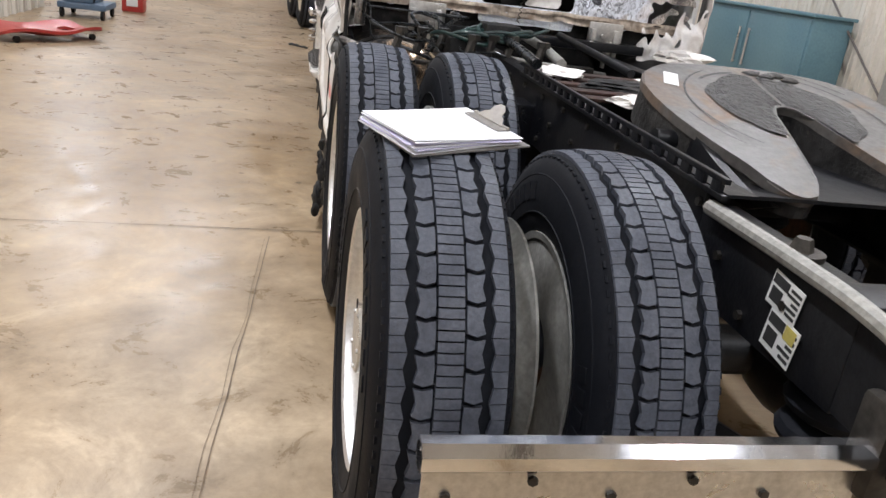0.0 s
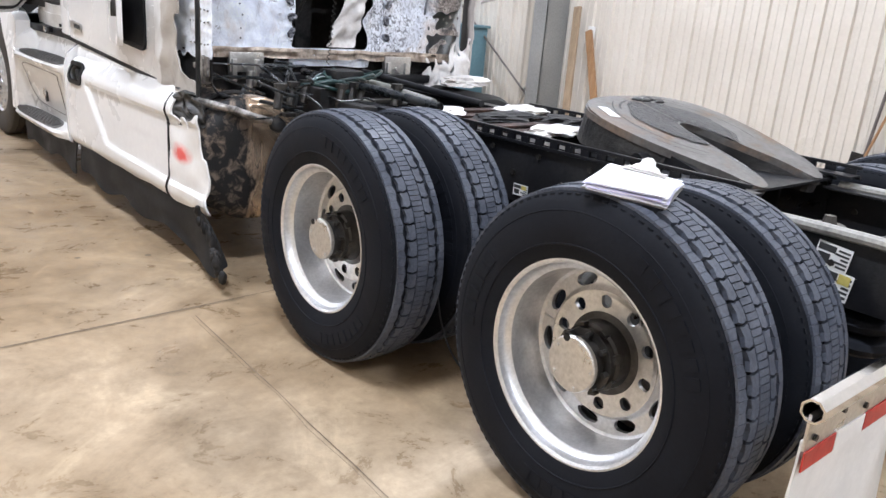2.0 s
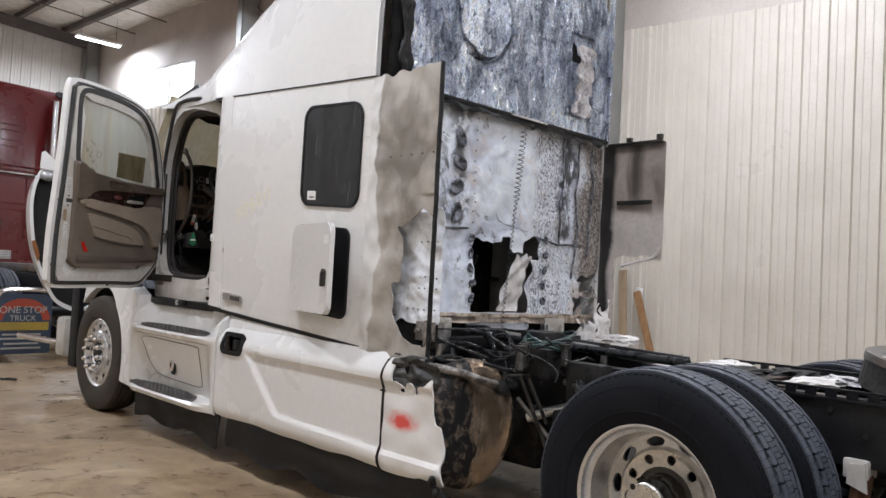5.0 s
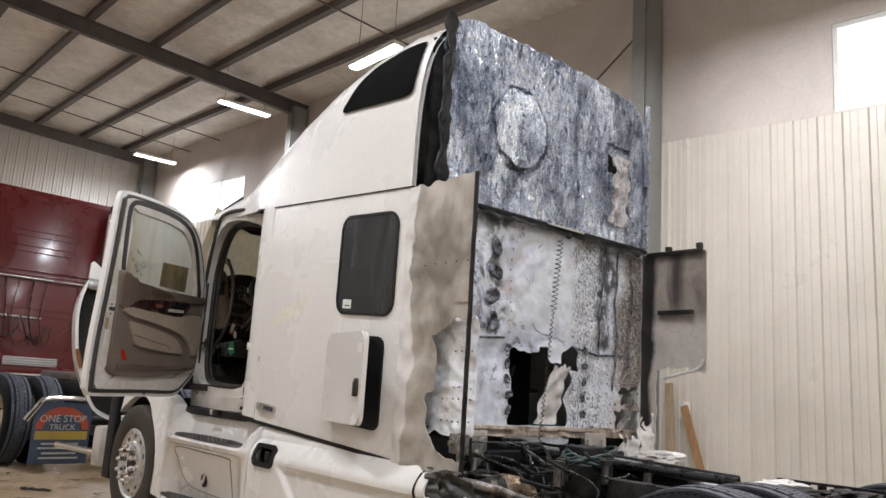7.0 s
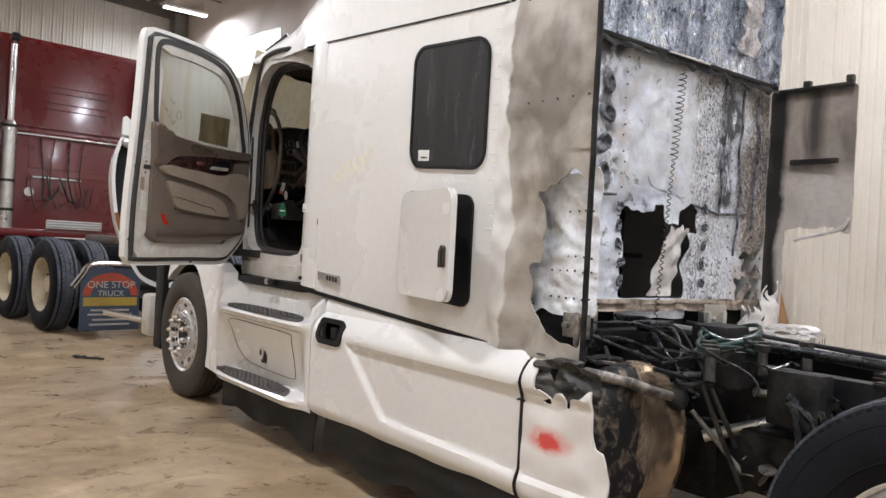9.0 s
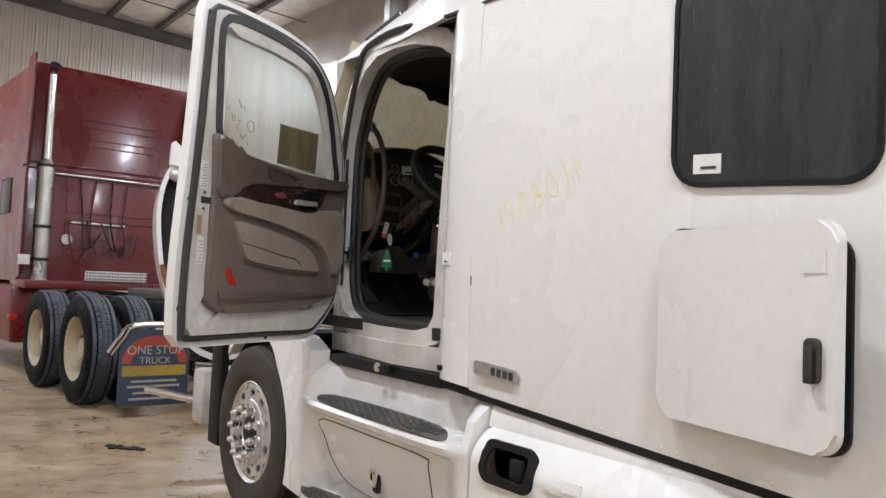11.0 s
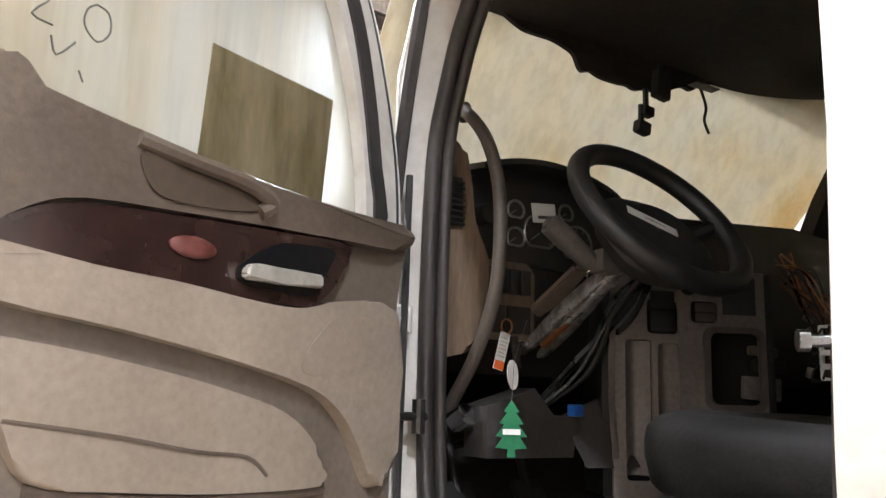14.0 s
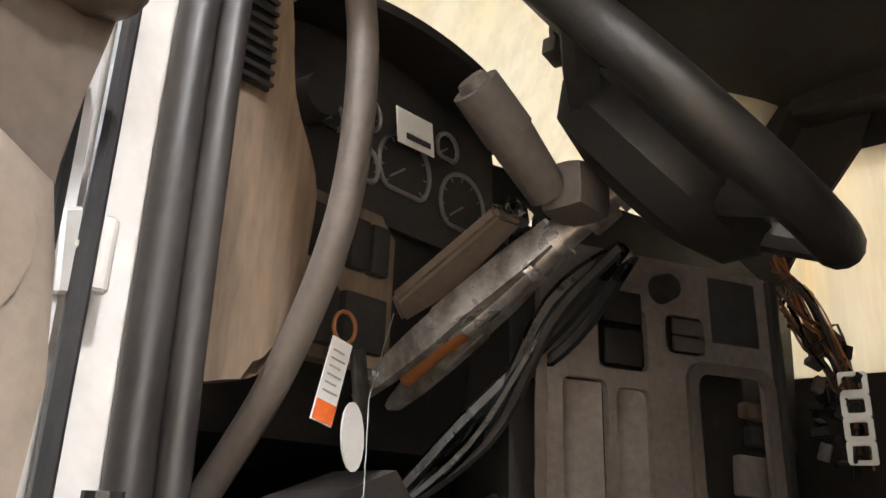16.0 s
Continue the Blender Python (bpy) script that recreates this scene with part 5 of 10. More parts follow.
part("locker_sticker", b, "label_white", lk, "small white sticker", m=Matrix.Translation((0, 0, -0.012)) @ dm)
# badge
b = bmesh.new()
plate(b, rounded(4.52, 4.775, 1.055, 1.105, 0.012, 3), 0.006, on_side(-SX))
bd = part("badge", b, "alloy_dull", truck, "grey model badge, unreadable")
b = bmesh.new()
for k in range(4):
    plate(b, [(4.54 + 0.034 * k, 1.066), (4.562 + 0.034 * k, 1.066), (4.562 + 0.034 * k, 1.094), (4.54 + 0.034 * k, 1.094)], 0.0085, on_side(-SX))
part("badge_bars", b, "ink", bd, smooth=False)

# marker writing on the white side: 19PBO11
def writing(text, y, z, size, slant, material, parent, rot=0.0):
    """Hand-drawn strokes, each letter a few lines on a unit box."""
    G = {"1": [[(0.4, 0), (0.5, 1)]], "9": [[(0.75, 0.6), (0.4, 0.45), (0.15, 0.7), (0.4, 1), (0.75, 0.9), (0.72, 0.5), (0.6, 0)]],
         "P": [[(0.2, 0), (0.25, 1), (0.7, 0.95), (0.75, 0.6), (0.25, 0.5)]], "B": [[(0.2, 0), (0.22, 1), (0.65, 0.9), (0.6, 0.58), (0.25, 0.52), (0.75, 0.4), (0.7, 0.05), (0.2, 0.0)]],
         "O": [[(0.5, 0), (0.15, 0.3), (0.25, 0.9), (0.6, 1), (0.85, 0.6), (0.75, 0.15), (0.5, 0)]]}
    b = bmesh.new()
    x = 0.0
    for ch in text:
        for line in G[ch]:
            pts = []
            for a, c in line:
                uu, vv = (x + a * size * 0.8), c * size
                y1 = y - (uu * math.cos(rot) - vv * math.sin(rot))
                z1 = z + uu * math.sin(rot) + vv * math.cos(rot)
                pts.append((-SX - 0.0035, y1, sagz(y1, z1)))
            tube(b, pts, 0.0055, 6, smooth_n=4)
        x += size * (0.62 if ch == "1" else 0.95)
    for v in b.verts:
        v.co.x = -SX - 0.0005 - 0.12 * (-SX - 0.0035 - v.co.x)
    return part("marker_writing", b, material, parent, "yellow paint-marker writing 19PBO11")


writing("19PBO11", 4.66, 1.60, 0.085, 0, "yellow_pen", truck, 0.42)
for nm, y0, y1, z0, z1, mt in (("inspection_sticker", 4.962, 5.016, 1.518, 1.568, "label_white"), ("paint_chip", 4.815, 4.819, 1.44, 1.475, "ink"), ("sticker_print", 4.978, 5.003, 1.529, 1.535, "ink")):
    b = bmesh.new()
    d = 0.0075 if nm == "sticker_print" else 0.006
    box(b, -SX - d + 0.002, -SX - 0.001, y0, y1, z0 - SAG * (y0 - 4), z1 - SAG * (y0 - 4))
    part(nm, sagged(b), mt, truck, smooth=False)
b = bmesh.new()
cyl(b, (-SX + 0.002, 5.0, 1.035), (-SX - 0.012, 5.0, 1.035), 0.012, seg=12)
part("rubber_plug", sagged(b), "black_plastic", truck)

# ---------- burnt side extender ----------
def ragged(t, base, amp, s=9.0, seed=0.0):
    return base + amp * wob(t, seed, 1.7, s) + 0.5 * amp * wob(t, seed, 4.1, s * 2.7)


def ext_keep(u, v):
    y, z = 2.635 + u * 0.56, 0.905 + v * 1.555
    if z > 2.47 - 0.02 + 0.03 * wob(y, 0, 0, 14):
        return False
    hole = 0.93 < z < 1.70 and 2.65 < y < ragged(z, 2.90, 0.05, 6) + (0.06 if z < 1.3 else 0) - 0.05 * (z > 1.6)
    return not (hole and z > 0.975 + 1.6 * max(0, y - 2.74) ** 1.5 + 0.012 * wob(y, 0, 3, 14) and z < ragged(y, 1.66, 0.05, 9, 5))


b = bmesh.new()
sheet(b, 70, 170, lambda u, v: (-SX - 0.004 + 0.022 * wob(u * 2, v * 5, 0.3, 1.6) * (0.3 + u * (1 - u) * 3) + 0.012 * wob(u * 6, v * 14, 2) + 0.03 * max(0, 0.3 - u) * (v < 0.55), 2.635 + u * 0.56, 0.905 + v * 1.555), ext_keep, 0.008, (1, 0, 0))
ext = part("side_extender", b, "beige_burnt", truck, "heat-browned rippled side extender with a torn hole")
b = bmesh.new()
sheet(b, 24, 50, lambda u, v: (-SX + 0.075 + 0.02 * wob(u * 4, v * 7, 5) + 0.012 * wob(u * 11, v * 17, 9), 2.64 + u * 0.52, 1.07 + v * 0.68), lambda u, v: 0.03 + 0.05 * wob(u * 8, 0, 4) < v < 0.9 + 0.08 * wob(u, 0, 0, 9), 0.004, (1, 0, 0))
part("inner_skin", b, "bare_sheet", ext, "bare blued aluminium showing through the hole")
b = bmesh.new()
bmesh.ops.create_uvsphere(b, u_segments=6, v_segments=4, radius=0.005)
RIVET = mesh_of("rivet", b, "hub_steel", True)
for k in range(24):
    share("rivet", RIVET, ext, Matrix.Translation((-SX + 0.070, 2.67 + 0.042 * (k % 6) + rnd(-0.004, 0.004), (1.16, 1.27, 1.33, 1.52)[k // 6] + rnd(-0.004, 0.004))))
for k in range(5):
    share("screw_head", RIVET, ext, Matrix.Translation((-SX - 0.01, 2.66 + 0.085 * k, 1.98)))
b = bmesh.new()
pts = [(-SX - 0.004 + 0.004 * wob(0, z, 0, 8), 2.628 + 0.006 * wob(z, 0, 0, 6), z) for z in [0.89 + 0.04 * k for k in range(40)]]
tube(b, pts, 0.0125, 6)
part("edge_strip", b, "char", ext, "blistered black rubber edge strip")

b = bmesh.new()
box(b, -SX + 0.06, -SX + 0.075, 2.66, 2.80, 1.00, 1.10, 0.004)
box(b, -SX + 0.045, -SX + 0.10, 2.70, 2.725, 0.96, 1.09, 0.004)
cyl(b, (-SX + 0.055, 2.77, 1.05), (-SX + 0.035, 2.77, 1.05), 0.014, seg=8)
part("mount_bracket", b, "alloy_scorched", ext, "scorched bracket showing through the hole")
# black slab stands in for the shade inside the hole
b = bmesh.new()
box(b, -SX + 0.085, -SX + 0.095, 2.665, 3.2, 0.97, 1.12)
part("burnt_backing", b, "char", ext)

# ---------- rear wall ----------
def rear_keep(u, v):
    x, z = -1.07 + u * 2.16, 1.02 + v * 1.40
    inside = -0.27 + 0.05 * wob(z, 2, 0, 9) < x < 0.40 + 0.07 * wob(z, 7, 0, 8) - (0.12 if z < 1.5 else 0) and 1.135 < z < 1.64 + 0.05 * wob(x, 1, 0, 11) - 0.05 * (x < 0.0) - 0.10 * (0.08 < x < 0.2)
    if inside:
        return False
    if z < 1.075 + 0.05 * wob(x, 3, 0, 9) and abs(x) > 0.3:
        return False
    if x > 0.78 and z < 1.30 + 0.25 * wob(x, z, 0, 7) + 0.35 * (x - 0.78):
        return wob(x, z, 4, 16) > 0.05
    return True


def rear_pt(u, v):
    x, z = -1.07 + u * 2.16, 1.02 + v * 1.40
    d = 0.028 * wob(x, z, 0.5, 2.4) + 0.016 * wob(x, z, 6, 6) + 0.007 * wob(x, z, 3, 15)
    return (x, 3.15 + d, z + 0.01 * wob(x, z, 8, 7))


b = bmesh.new()
sheet(b, 190, 126, rear_pt, rear_keep, 0.004, (0, 1, 0))
rear = part("sleeper_rear_wall", b, "rear_sheet", truck, "fire-burnt aluminium sleeper rear wall with a ragged hole")
for x in (-0.95, -0.62, -0.30, 0.46, 0.72, 0.95):
    for k in range(20):
        z = 1.10 + 0.066 * k + rnd(-0.01, 0.01)
        share("rivet", RIVET, rear, Matrix.Translation((x + rnd(-0.012, 0.012), 3.143 + 0.028 * wob(x, z, 0.5, 2.4) + 0.016 * wob(x, z, 6, 6), z)))
b = bmesh.new()
revolve(b, [(0.004, 0.002), (0, 0.016), (-0.008, 0.024), (-0.012, 0.036), (-0.004, 0.05)], 14)
for v in b.verts:
    v.co.y *= 0.8 + 0.3 * wob(v.co.y, v.co.z, 1, 30)
    v.co.z *= 1.25 + 0.3 * wob(v.co.z, v.co.y, 2, 30)
DIMPLE = mesh_of("pressing", b, "pressing_burnt", True)
for k in range(14):
    x, z, big = (-0.465, 1.75 + 0.152 * k, 1.15) if k < 4 else (-0.305, 1.22 + 0.095 * (k - 4), 0.6) if k < 9 else (0.43, 1.22 + 0.105 * (k - 9), 0.6)
    share("pressing", DIMPLE, rear, Matrix.Translation((x + rnd(-0.012, 0.012), 3.135 + 0.028 * wob(x, z, 0.5, 2.4), z)) @ Matrix.Rotation(math.pi / 2, 4, "Z") @ Matrix.Rotation(0.9 * k, 4, "X") @ Matrix.Scale(big, 4), "round scorched pressing in the sheet")
# torn pale strips in the hole, and what is left inside
b = bmesh.new()
sheet(b, 24, 50, lambda u, v: (-0.03 + 0.19 * v + u * (0.25 - 0.085 * v) + 0.008 * wob(u, v, 1, 3), 3.175 + 0.03 * wob(u * 3, v * 5, 2) - 0.02 * v, 1.14 + v * 0.41), lambda u, v: 0.04 + 0.05 * wob(v, 0, 0, 4) < u < 0.93 + 0.07 * wob(v, 3, 0, 5) and v < 0.93 + 0.1 * wob(u, 0, 5, 9), 0.004, (0, 1, 0))
part("torn_panel", b, "ash_white", rear, "torn white panel hanging in the hole")
b = bmesh.new()
box(b, -0.1, 0.02, 3.42, 3.45, 1.02, 1.75)
box(b, -0.30, 0.5, 3.6, 3.62, 1.34, 1.37)
cyl(b, (-0.2, 3.4, 1.15), (-0.05, 3.32, 1.5), 0.012, seg=8)
part("burnt_frame", b, "char", rear)
# black board stands in for the shaded interior behind the hole
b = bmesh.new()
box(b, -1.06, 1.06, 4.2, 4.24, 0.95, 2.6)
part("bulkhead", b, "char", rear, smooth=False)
# the sill under the rear wall with its brackets
b = bmesh.new()
sheet(b, 90, 6, lambda u, v: (-1.0 + 2.0 * u, 3.115 - 0.006 * (v > 0.5) + 0.012 * wob(u * 20, v * 2, 0), 1.065 + 0.062 * v + 0.010 * wob(u * 14, 0, 2)), lambda u, v: wob(u, v, 0, 22) > -0.5, 0.005, (0, 1, 0))
part("rear_sill", b, "sill_tan", rear, "scorched tan sill of the rear wall")
for x in (-0.62, 0.50):
    b = bmesh.new()
    box(b, x - 0.11, x + 0.11, 3.07, 3.085, 0.985, 1.10, 0.006)
    box(b, x - 0.10, x - 0.07, 3.05, 3.12, 0.93, 1.06, 0.005)
    box(b, x + 0.05, x + 0.085, 3.05, 3.12, 0.90, 1.06, 0.005)
    cyl(b, (x - 0.02, 3.05, 1.02), (x - 0.02, 3.09, 1.02), 0.012, seg=10)
    cyl(b, (x + 0.03, 3.08, 0.83), (x + 0.03, 3.08, 0.99), 0.025, seg=12)
    part("cab_mount", b, "alloy_dull", rear, "pale scorched cab mount bracket")
b = bmesh.new()
box(b, -0.55, 0.75, 3.02, 3.12, 0.93, 0.985, 0.01)
part("rear_beam", b, "frame_black", truck)
# black board added for the dark of the gap below the sill
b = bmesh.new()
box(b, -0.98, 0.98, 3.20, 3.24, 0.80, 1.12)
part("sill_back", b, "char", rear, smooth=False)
# divider beam
b = bmesh.new()
box(b, -1.04, 1.08, 3.085, 3.13, 2.412, 2.44, 0.008)
for v in b.verts:
    v.co.z += 0.012 * wob(v.co.x, 0, 0, 3)
part("divider_beam", b, "char", rear)
b = bmesh.new()
box(b, -0.05, 0.32, 3.07, 3.084, 2.424, 2.436, 0.003)
part("bright_rail", b, "alloy_dull", rear)
# charred fringe hanging under the beam
b = bmesh.new()
sheet(b, 150, 16, lambda u, v: (-1.02 + 2.08 * u, 3.088 - 0.02 * math.sin(3 * v) + 0.02 * wob(u * 30, v * 3, 1), 2.418 - 0.16 * v), lambda u, v: v < 0.16 + 0.5 * max(0, wob(u * 22, 0, 3) + 0.45 * wob(u * 61, 0, 5)) + 0.12 * (u < 0.12), 0.004, (0, 1, 0))
part("charred_fringe", b, "char", rear, "charred flakes hanging under the beam")
# creases and seams of the buckled sheet, drawn as dark tubes
for pts in ([(0.60, 2.40), (0.63, 2.1), (0.59, 1.85), (0.62, 1.6)], [(0.80, 2.38), (0.77, 2.0), (0.81, 1.7), (0.76, 1.35)], [(0.93, 2.36), (0.95, 1.9), (0.91, 1.5)], [(-0.98, 1.66), (-0.6, 1.64), (-0.32, 1.66)], [(0.32, 1.65), (0.6, 1.62), (0.9, 1.64)]):
    b = bmesh.new()
    tube(b, [(x, 3.134 + 0.028 * wob(x, z, 0.5, 2.4) + 0.016 * wob(x, z, 6, 6), z) for x, z in [(p[0] + (q[0] - p[0]) * t / 10, p[1] + (q[1] - p[1]) * t / 10 + 0.0) for p, q in zip(pts, pts[1:]) for t in range(10)]], 0.008, 6, smooth_n=2)
    part("buckled_seam", b, "pressing_burnt", rear, "dark tube drawn along a line of the buckled sheet")
# hanging coil spring
b = bmesh.new()
pts = []
for k in range(460):
    t = k / 459
    a = t * 2 * math.pi * 42
    r = 0.019 if t < 0.36 else 0.009
    z = 2.34 - 1.30 * t
    pts.append((0.06 - 0.13 * t + r * math.cos(a), 3.06 + r * math.sin(a), z))
tube(b, pts, 0.0026, 5)
part("coil_spring", b, "hub_steel", rear, "long thin coil hanging down the wall")
# upper rear: sooty crinkled foil
def foil_keep(u, v):
    x, z = -1.02 + u * 2.12, 2.44 + v * 1.20
    if x < -0.98 + 0.05 * wob(z, 0, 0, 7) or x > 1.07 + 0.03 * wob(z, 5, 0, 12):
        return False
    top = 3.60 - 0.09 * max(0, x - 0.1) ** 2 - 0.9 * max(0, x - 0.92) ** 1.0 - 0.5 * max(0, -0.80 - x)
    if z > top + 0.012 * wob(x, 0, 0, 12):
        return False
    return not (0.62 < x < 0.78 + 0.05 * wob(z, 0, 0, 13) and 2.95 < z < 3.10 and wob(x, z, 2, 11) > -0.1)


def foil_pt(u, v):
    x, z = -1.02 + u * 2.12, 2.44 + v * 1.20
    r = math.hypot(x + 0.34, z - 3.0)
    d = 0.014 * wob(x * 2.5, z, 1, 3.5) + 0.010 * wob(x * 3, z, 7, 8) + 0.006 * wob(x * 4, z * 0.6, 3, 16)
    d += 0.030 if 0.26 <= r < 0.285 and x > -0.45 else 0.0
    d += 0.025 if 0.58 < x < 0.86 and 2.6 < z < 3.15 else 0
    return (x, 3.10 + d, z)


b = bmesh.new()
sheet(b, 190, 110, foil_pt, foil_keep, 0.004, (0, 1, 0))
foil = part("upper_rear_panel", b, "foil", truck, "sooty silver foil panel on the upper rear wall, wrinkle glints painted in")
b = bmesh.new()
sheet(b, 60, 16, lambda u, v: (-0.34 + 0.255 * v * math.cos(2 * math.pi * u), 3.066 + 0.008 * wob(u * 9, v * 4, 2) + 0.006 * v * v, 3.0 + 0.275 * v * math.sin(2 * math.pi * u)), lambda u, v: v < 0.93 + 0.1 * wob(u * 14, 0, 6), 0.004, (0, 1, 0))
part("cover_disc", b, "foil_disc", foil, "paler round foil cover on the panel")
b = bmesh.new()
sheet(b, 12, 30, lambda u, v: (0.56 + 0.24 * u + 0.04 * v, 3.068 + 0.035 * wob(u * 4, v * 7, 3) - 0.03 * abs(u - 0.5), 2.55 + 0.52 * v), lambda u, v: abs(u - 0.5) < 0.36 + 0.22 * wob(v, 0, 0, 6) + 0.12 * wob(v, 3, 0, 17), 0.004, (0, 1, 0))
part("bubbled_patch", b, "foil_pale", foil, "pale bubbled patch")
for x0 in (-0.98, 1.06):
    b = bmesh.new()
    sheet(b, 8, 60, lambda u, v: (x0 - 0.05 + (0.10 if x0 < 0 else 0.07) * u + 0.02 * wob(v * 9, u, x0), 3.07 + 0.02 * wob(u * 3, v * 15, 2), 2.43 + 1.14 * v), lambda u, v: abs(u - 0.5) < 0.34 + 0.3 * wob(v, x0, 0, 22), 0.02, (0, 1, 0))
    part("charred_edge", b, "char" if x0 < 0 else "foil", foil, "ragged curled foil edge", smooth=False)

# right-hand extender, seen from inside
def flap_keep(u, v):
    y, z = 2.65 + u * 0.51, 0.95 + v * 1.47
    lim = 1.565 + 0.06 * wob(y, 0, 2, 7) if y < 3.04 else 0.98
    if z < lim:
        return y > 3.035 + 0.02 * wob(z, 0, 5, 9) and wob(y, z, 3, 8) > -0.35
    return z < 2.44
b = bmesh.new()
sheet(b, 46, 116, lambda u, v: (1.13 + 0.02 * wob(u * 3, v * 6, 4) + 0.03 * (1 - u) ** 2, 2.65 + u * 0.51, 0.95 + v * 1.47), flap_keep, 0.008, (1, 0, 0))
rf = part("side_extender", b, "flap_sheet", truck, "sooty melted side extender, inner face showing")
for y0, y1, z0, z1 in ((2.65, 3.1, 2.40, 2.42), (2.72, 3.0, 1.955, 1.985), (2.65, 2.69, 2.421, 2.46), (2.90, 2.94, 2.421, 2.455)):
    b = bmesh.new()
    box(b, 1.088, 1.125, y0, y1, z0, z1, 0.004)
    part("stiffener", b, "hub_steel", rf)
b = bmesh.new()
tube(b, [(1.12, 2.96, 1.50), (1.12, 2.82, 1.535), (1.13, 2.70, 1.57), (1.14, 2.655, 1.64)], 0.012, 6, smooth_n=4)
part("drooping_strip", b, "ash_white", rf)
b = bmesh.new()
sheet(b, 60, 60, lambda u, v: (0.70 + 0.44 * u, 3.05 + 0.05 * wob(u * 4, v * 5, 7) + 0.02 * wob(u * 11, v * 9, 2), 0.90 + 0.50 * v), lambda u, v: v < 0.30 + 0.55 * max(0.0, u - 0.3) + 0.25 * wob(u, 0, 4, 9) and wob(u, v, 5, 7) > -0.42 and u > 0.04 + 0.08 * wob(v, 0, 1, 8), 0.006, (0, 1, 0))
part("melted_skirt", b, "ash_white", rf, "white melted panel hanging in tatters")
crumple("melted_lump", 0.92, 2.85, 0.96, 0.16, 0.14, 0.05, "ash_white", "white melted lump of panel", truck, 9.0)

# ---------- roof fairing ----------
def roof_profile(y):
    """Height of the fairing's crown over the seam and how far it leans in."""
    pts = [(3.05, 3.62), (3.5, 3.66), (3.9, 3.62), (4.3, 3.51), (4.7, 3.32), (5.1, 3.05), (5.45, 2.88), (5.9, 2.84), (6.3, 2.80), (6.45, 2.77)]
    for (a, za), (c, zc) in zip(pts, pts[1:]):
        if y <= c:
            t = max(0, (y - a) / (c - a))
            return za + (zc - za) * t
    return pts[-1][1]


ys2 = [3.20 + 0.1 * k for k in range(34)]


def roof_section(y, drop=0.0):
    z0, z1 = 2.51 + SAG * (y - 4) + 0.06 * max(0.0, y - 5.6), roof_profile(y) - drop
    w = 1.10 - drop if y < 5.1 else 1.10 - drop - 0.145 * (y - 5.1)
    pts = []
    for k in range(25):
        a = math.pi * k / 24
        c, s = math.cos(a), math.sin(a)
        pts.append((-w * math.copysign(abs(c) ** 0.30, c), y, z0 + (z1 - z0) * abs(s) ** 0.62))
    return pts


b = bmesh.new()
loft(b, [roof_section(y) for y in ys2], closed=False)
loft(b, [roof_section(y, 0.03) for y in ys2], closed=False)
roof = part("roof_fairing", b, "white_paint", truck, "white roof fairing sloping to the windshield")
b = bmesh.new()
win_o = [(4.04, 3.125), (4.01, 3.22), (3.92, 3.34), (3.75, 3.42), (3.5, 3.45), (3.32, 3.445), (3.27, 3.39), (3.265, 3.11), (3.30, 3.06), (3.42, 3.058), (3.80, 3.095)]


def on_fairing(p):
    y, z = p[0], p[1]
    sec = roof_section(y)
    lo = [q for q in sec[:13] if q[2] <= z][-1]
    hi = [q for q in sec[:13] if q[2] > z]
    t = (z - lo[2]) / (hi[0][2] - lo[2]) if hi else 0
    return (lo[0] + ((hi[0][0] if hi else lo[0]) - lo[0]) * t - 0.008 - p[2], y, z)


# black sheet laid on the fairing stands in for a dark opening
win_o = catmull(win_o, 4)
wc = (3.64, 3.24)
rings = [[b.verts.new(on_fairing((wc[0] + (y - wc[0]) * f, wc[1] + (z - wc[1]) * f, 0.004))) for y, z in win_o] for f in (1.0, 0.85, 0.7, 0.55, 0.4, 0.25, 0.1)]
for p, q in zip(rings, rings[1:]):
    for k in range(len(p)):
        b.faces.new((p[k], p[(k + 1) % len(p)], q[(k + 1) % len(p)], q[k]))
b.faces.new(rings[-1])
part("fairing_window", b, "pit_black", roof, "black sheet for the dark opening in the roof fairing")
# black board behind the foil stands in for the dark gap beside the fairing
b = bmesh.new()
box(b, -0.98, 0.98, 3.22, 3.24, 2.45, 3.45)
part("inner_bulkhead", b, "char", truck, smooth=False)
# sun visor over the windshield
b = bmesh.new()
loft(b, [[(x, 6.05 - 0.35 * (x / 1.0) ** 2, 2.81), (x, 6.44 - 0.38 * (x / 1.0) ** 2, 2.76), (x, 6.46 - 0.38 * (x / 1.0) ** 2, 2.78), (x, 6.08 - 0.35 * (x / 1.0) ** 2, 2.84)] for x in [-0.92 + 0.115 * k for k in range(17)]])
part("sun_visor", b, "black_plastic", truck)

# ---------- cab side with the door opening ----------
CA, CB = Vector((-1.08, 5.1, 0)), Vector((-0.935, 6.25, 0))
CU = (CB - CA).normalized()
CN = Vector((CU.y, -CU.x, 0))  # points outwards? it is turned to do so below
CN = -CN if CN.x > 0 else CN


def cab_pt(u, z, d=0.0):
    """A place on the cab's driver side: u metres ahead of the door's rear edge, d outwards."""
    p = CA + CU * u + CN * (d - 0.10 * smooth01((0.36 - u) / 0.26))
    return Vector((p.x, p.y, z))


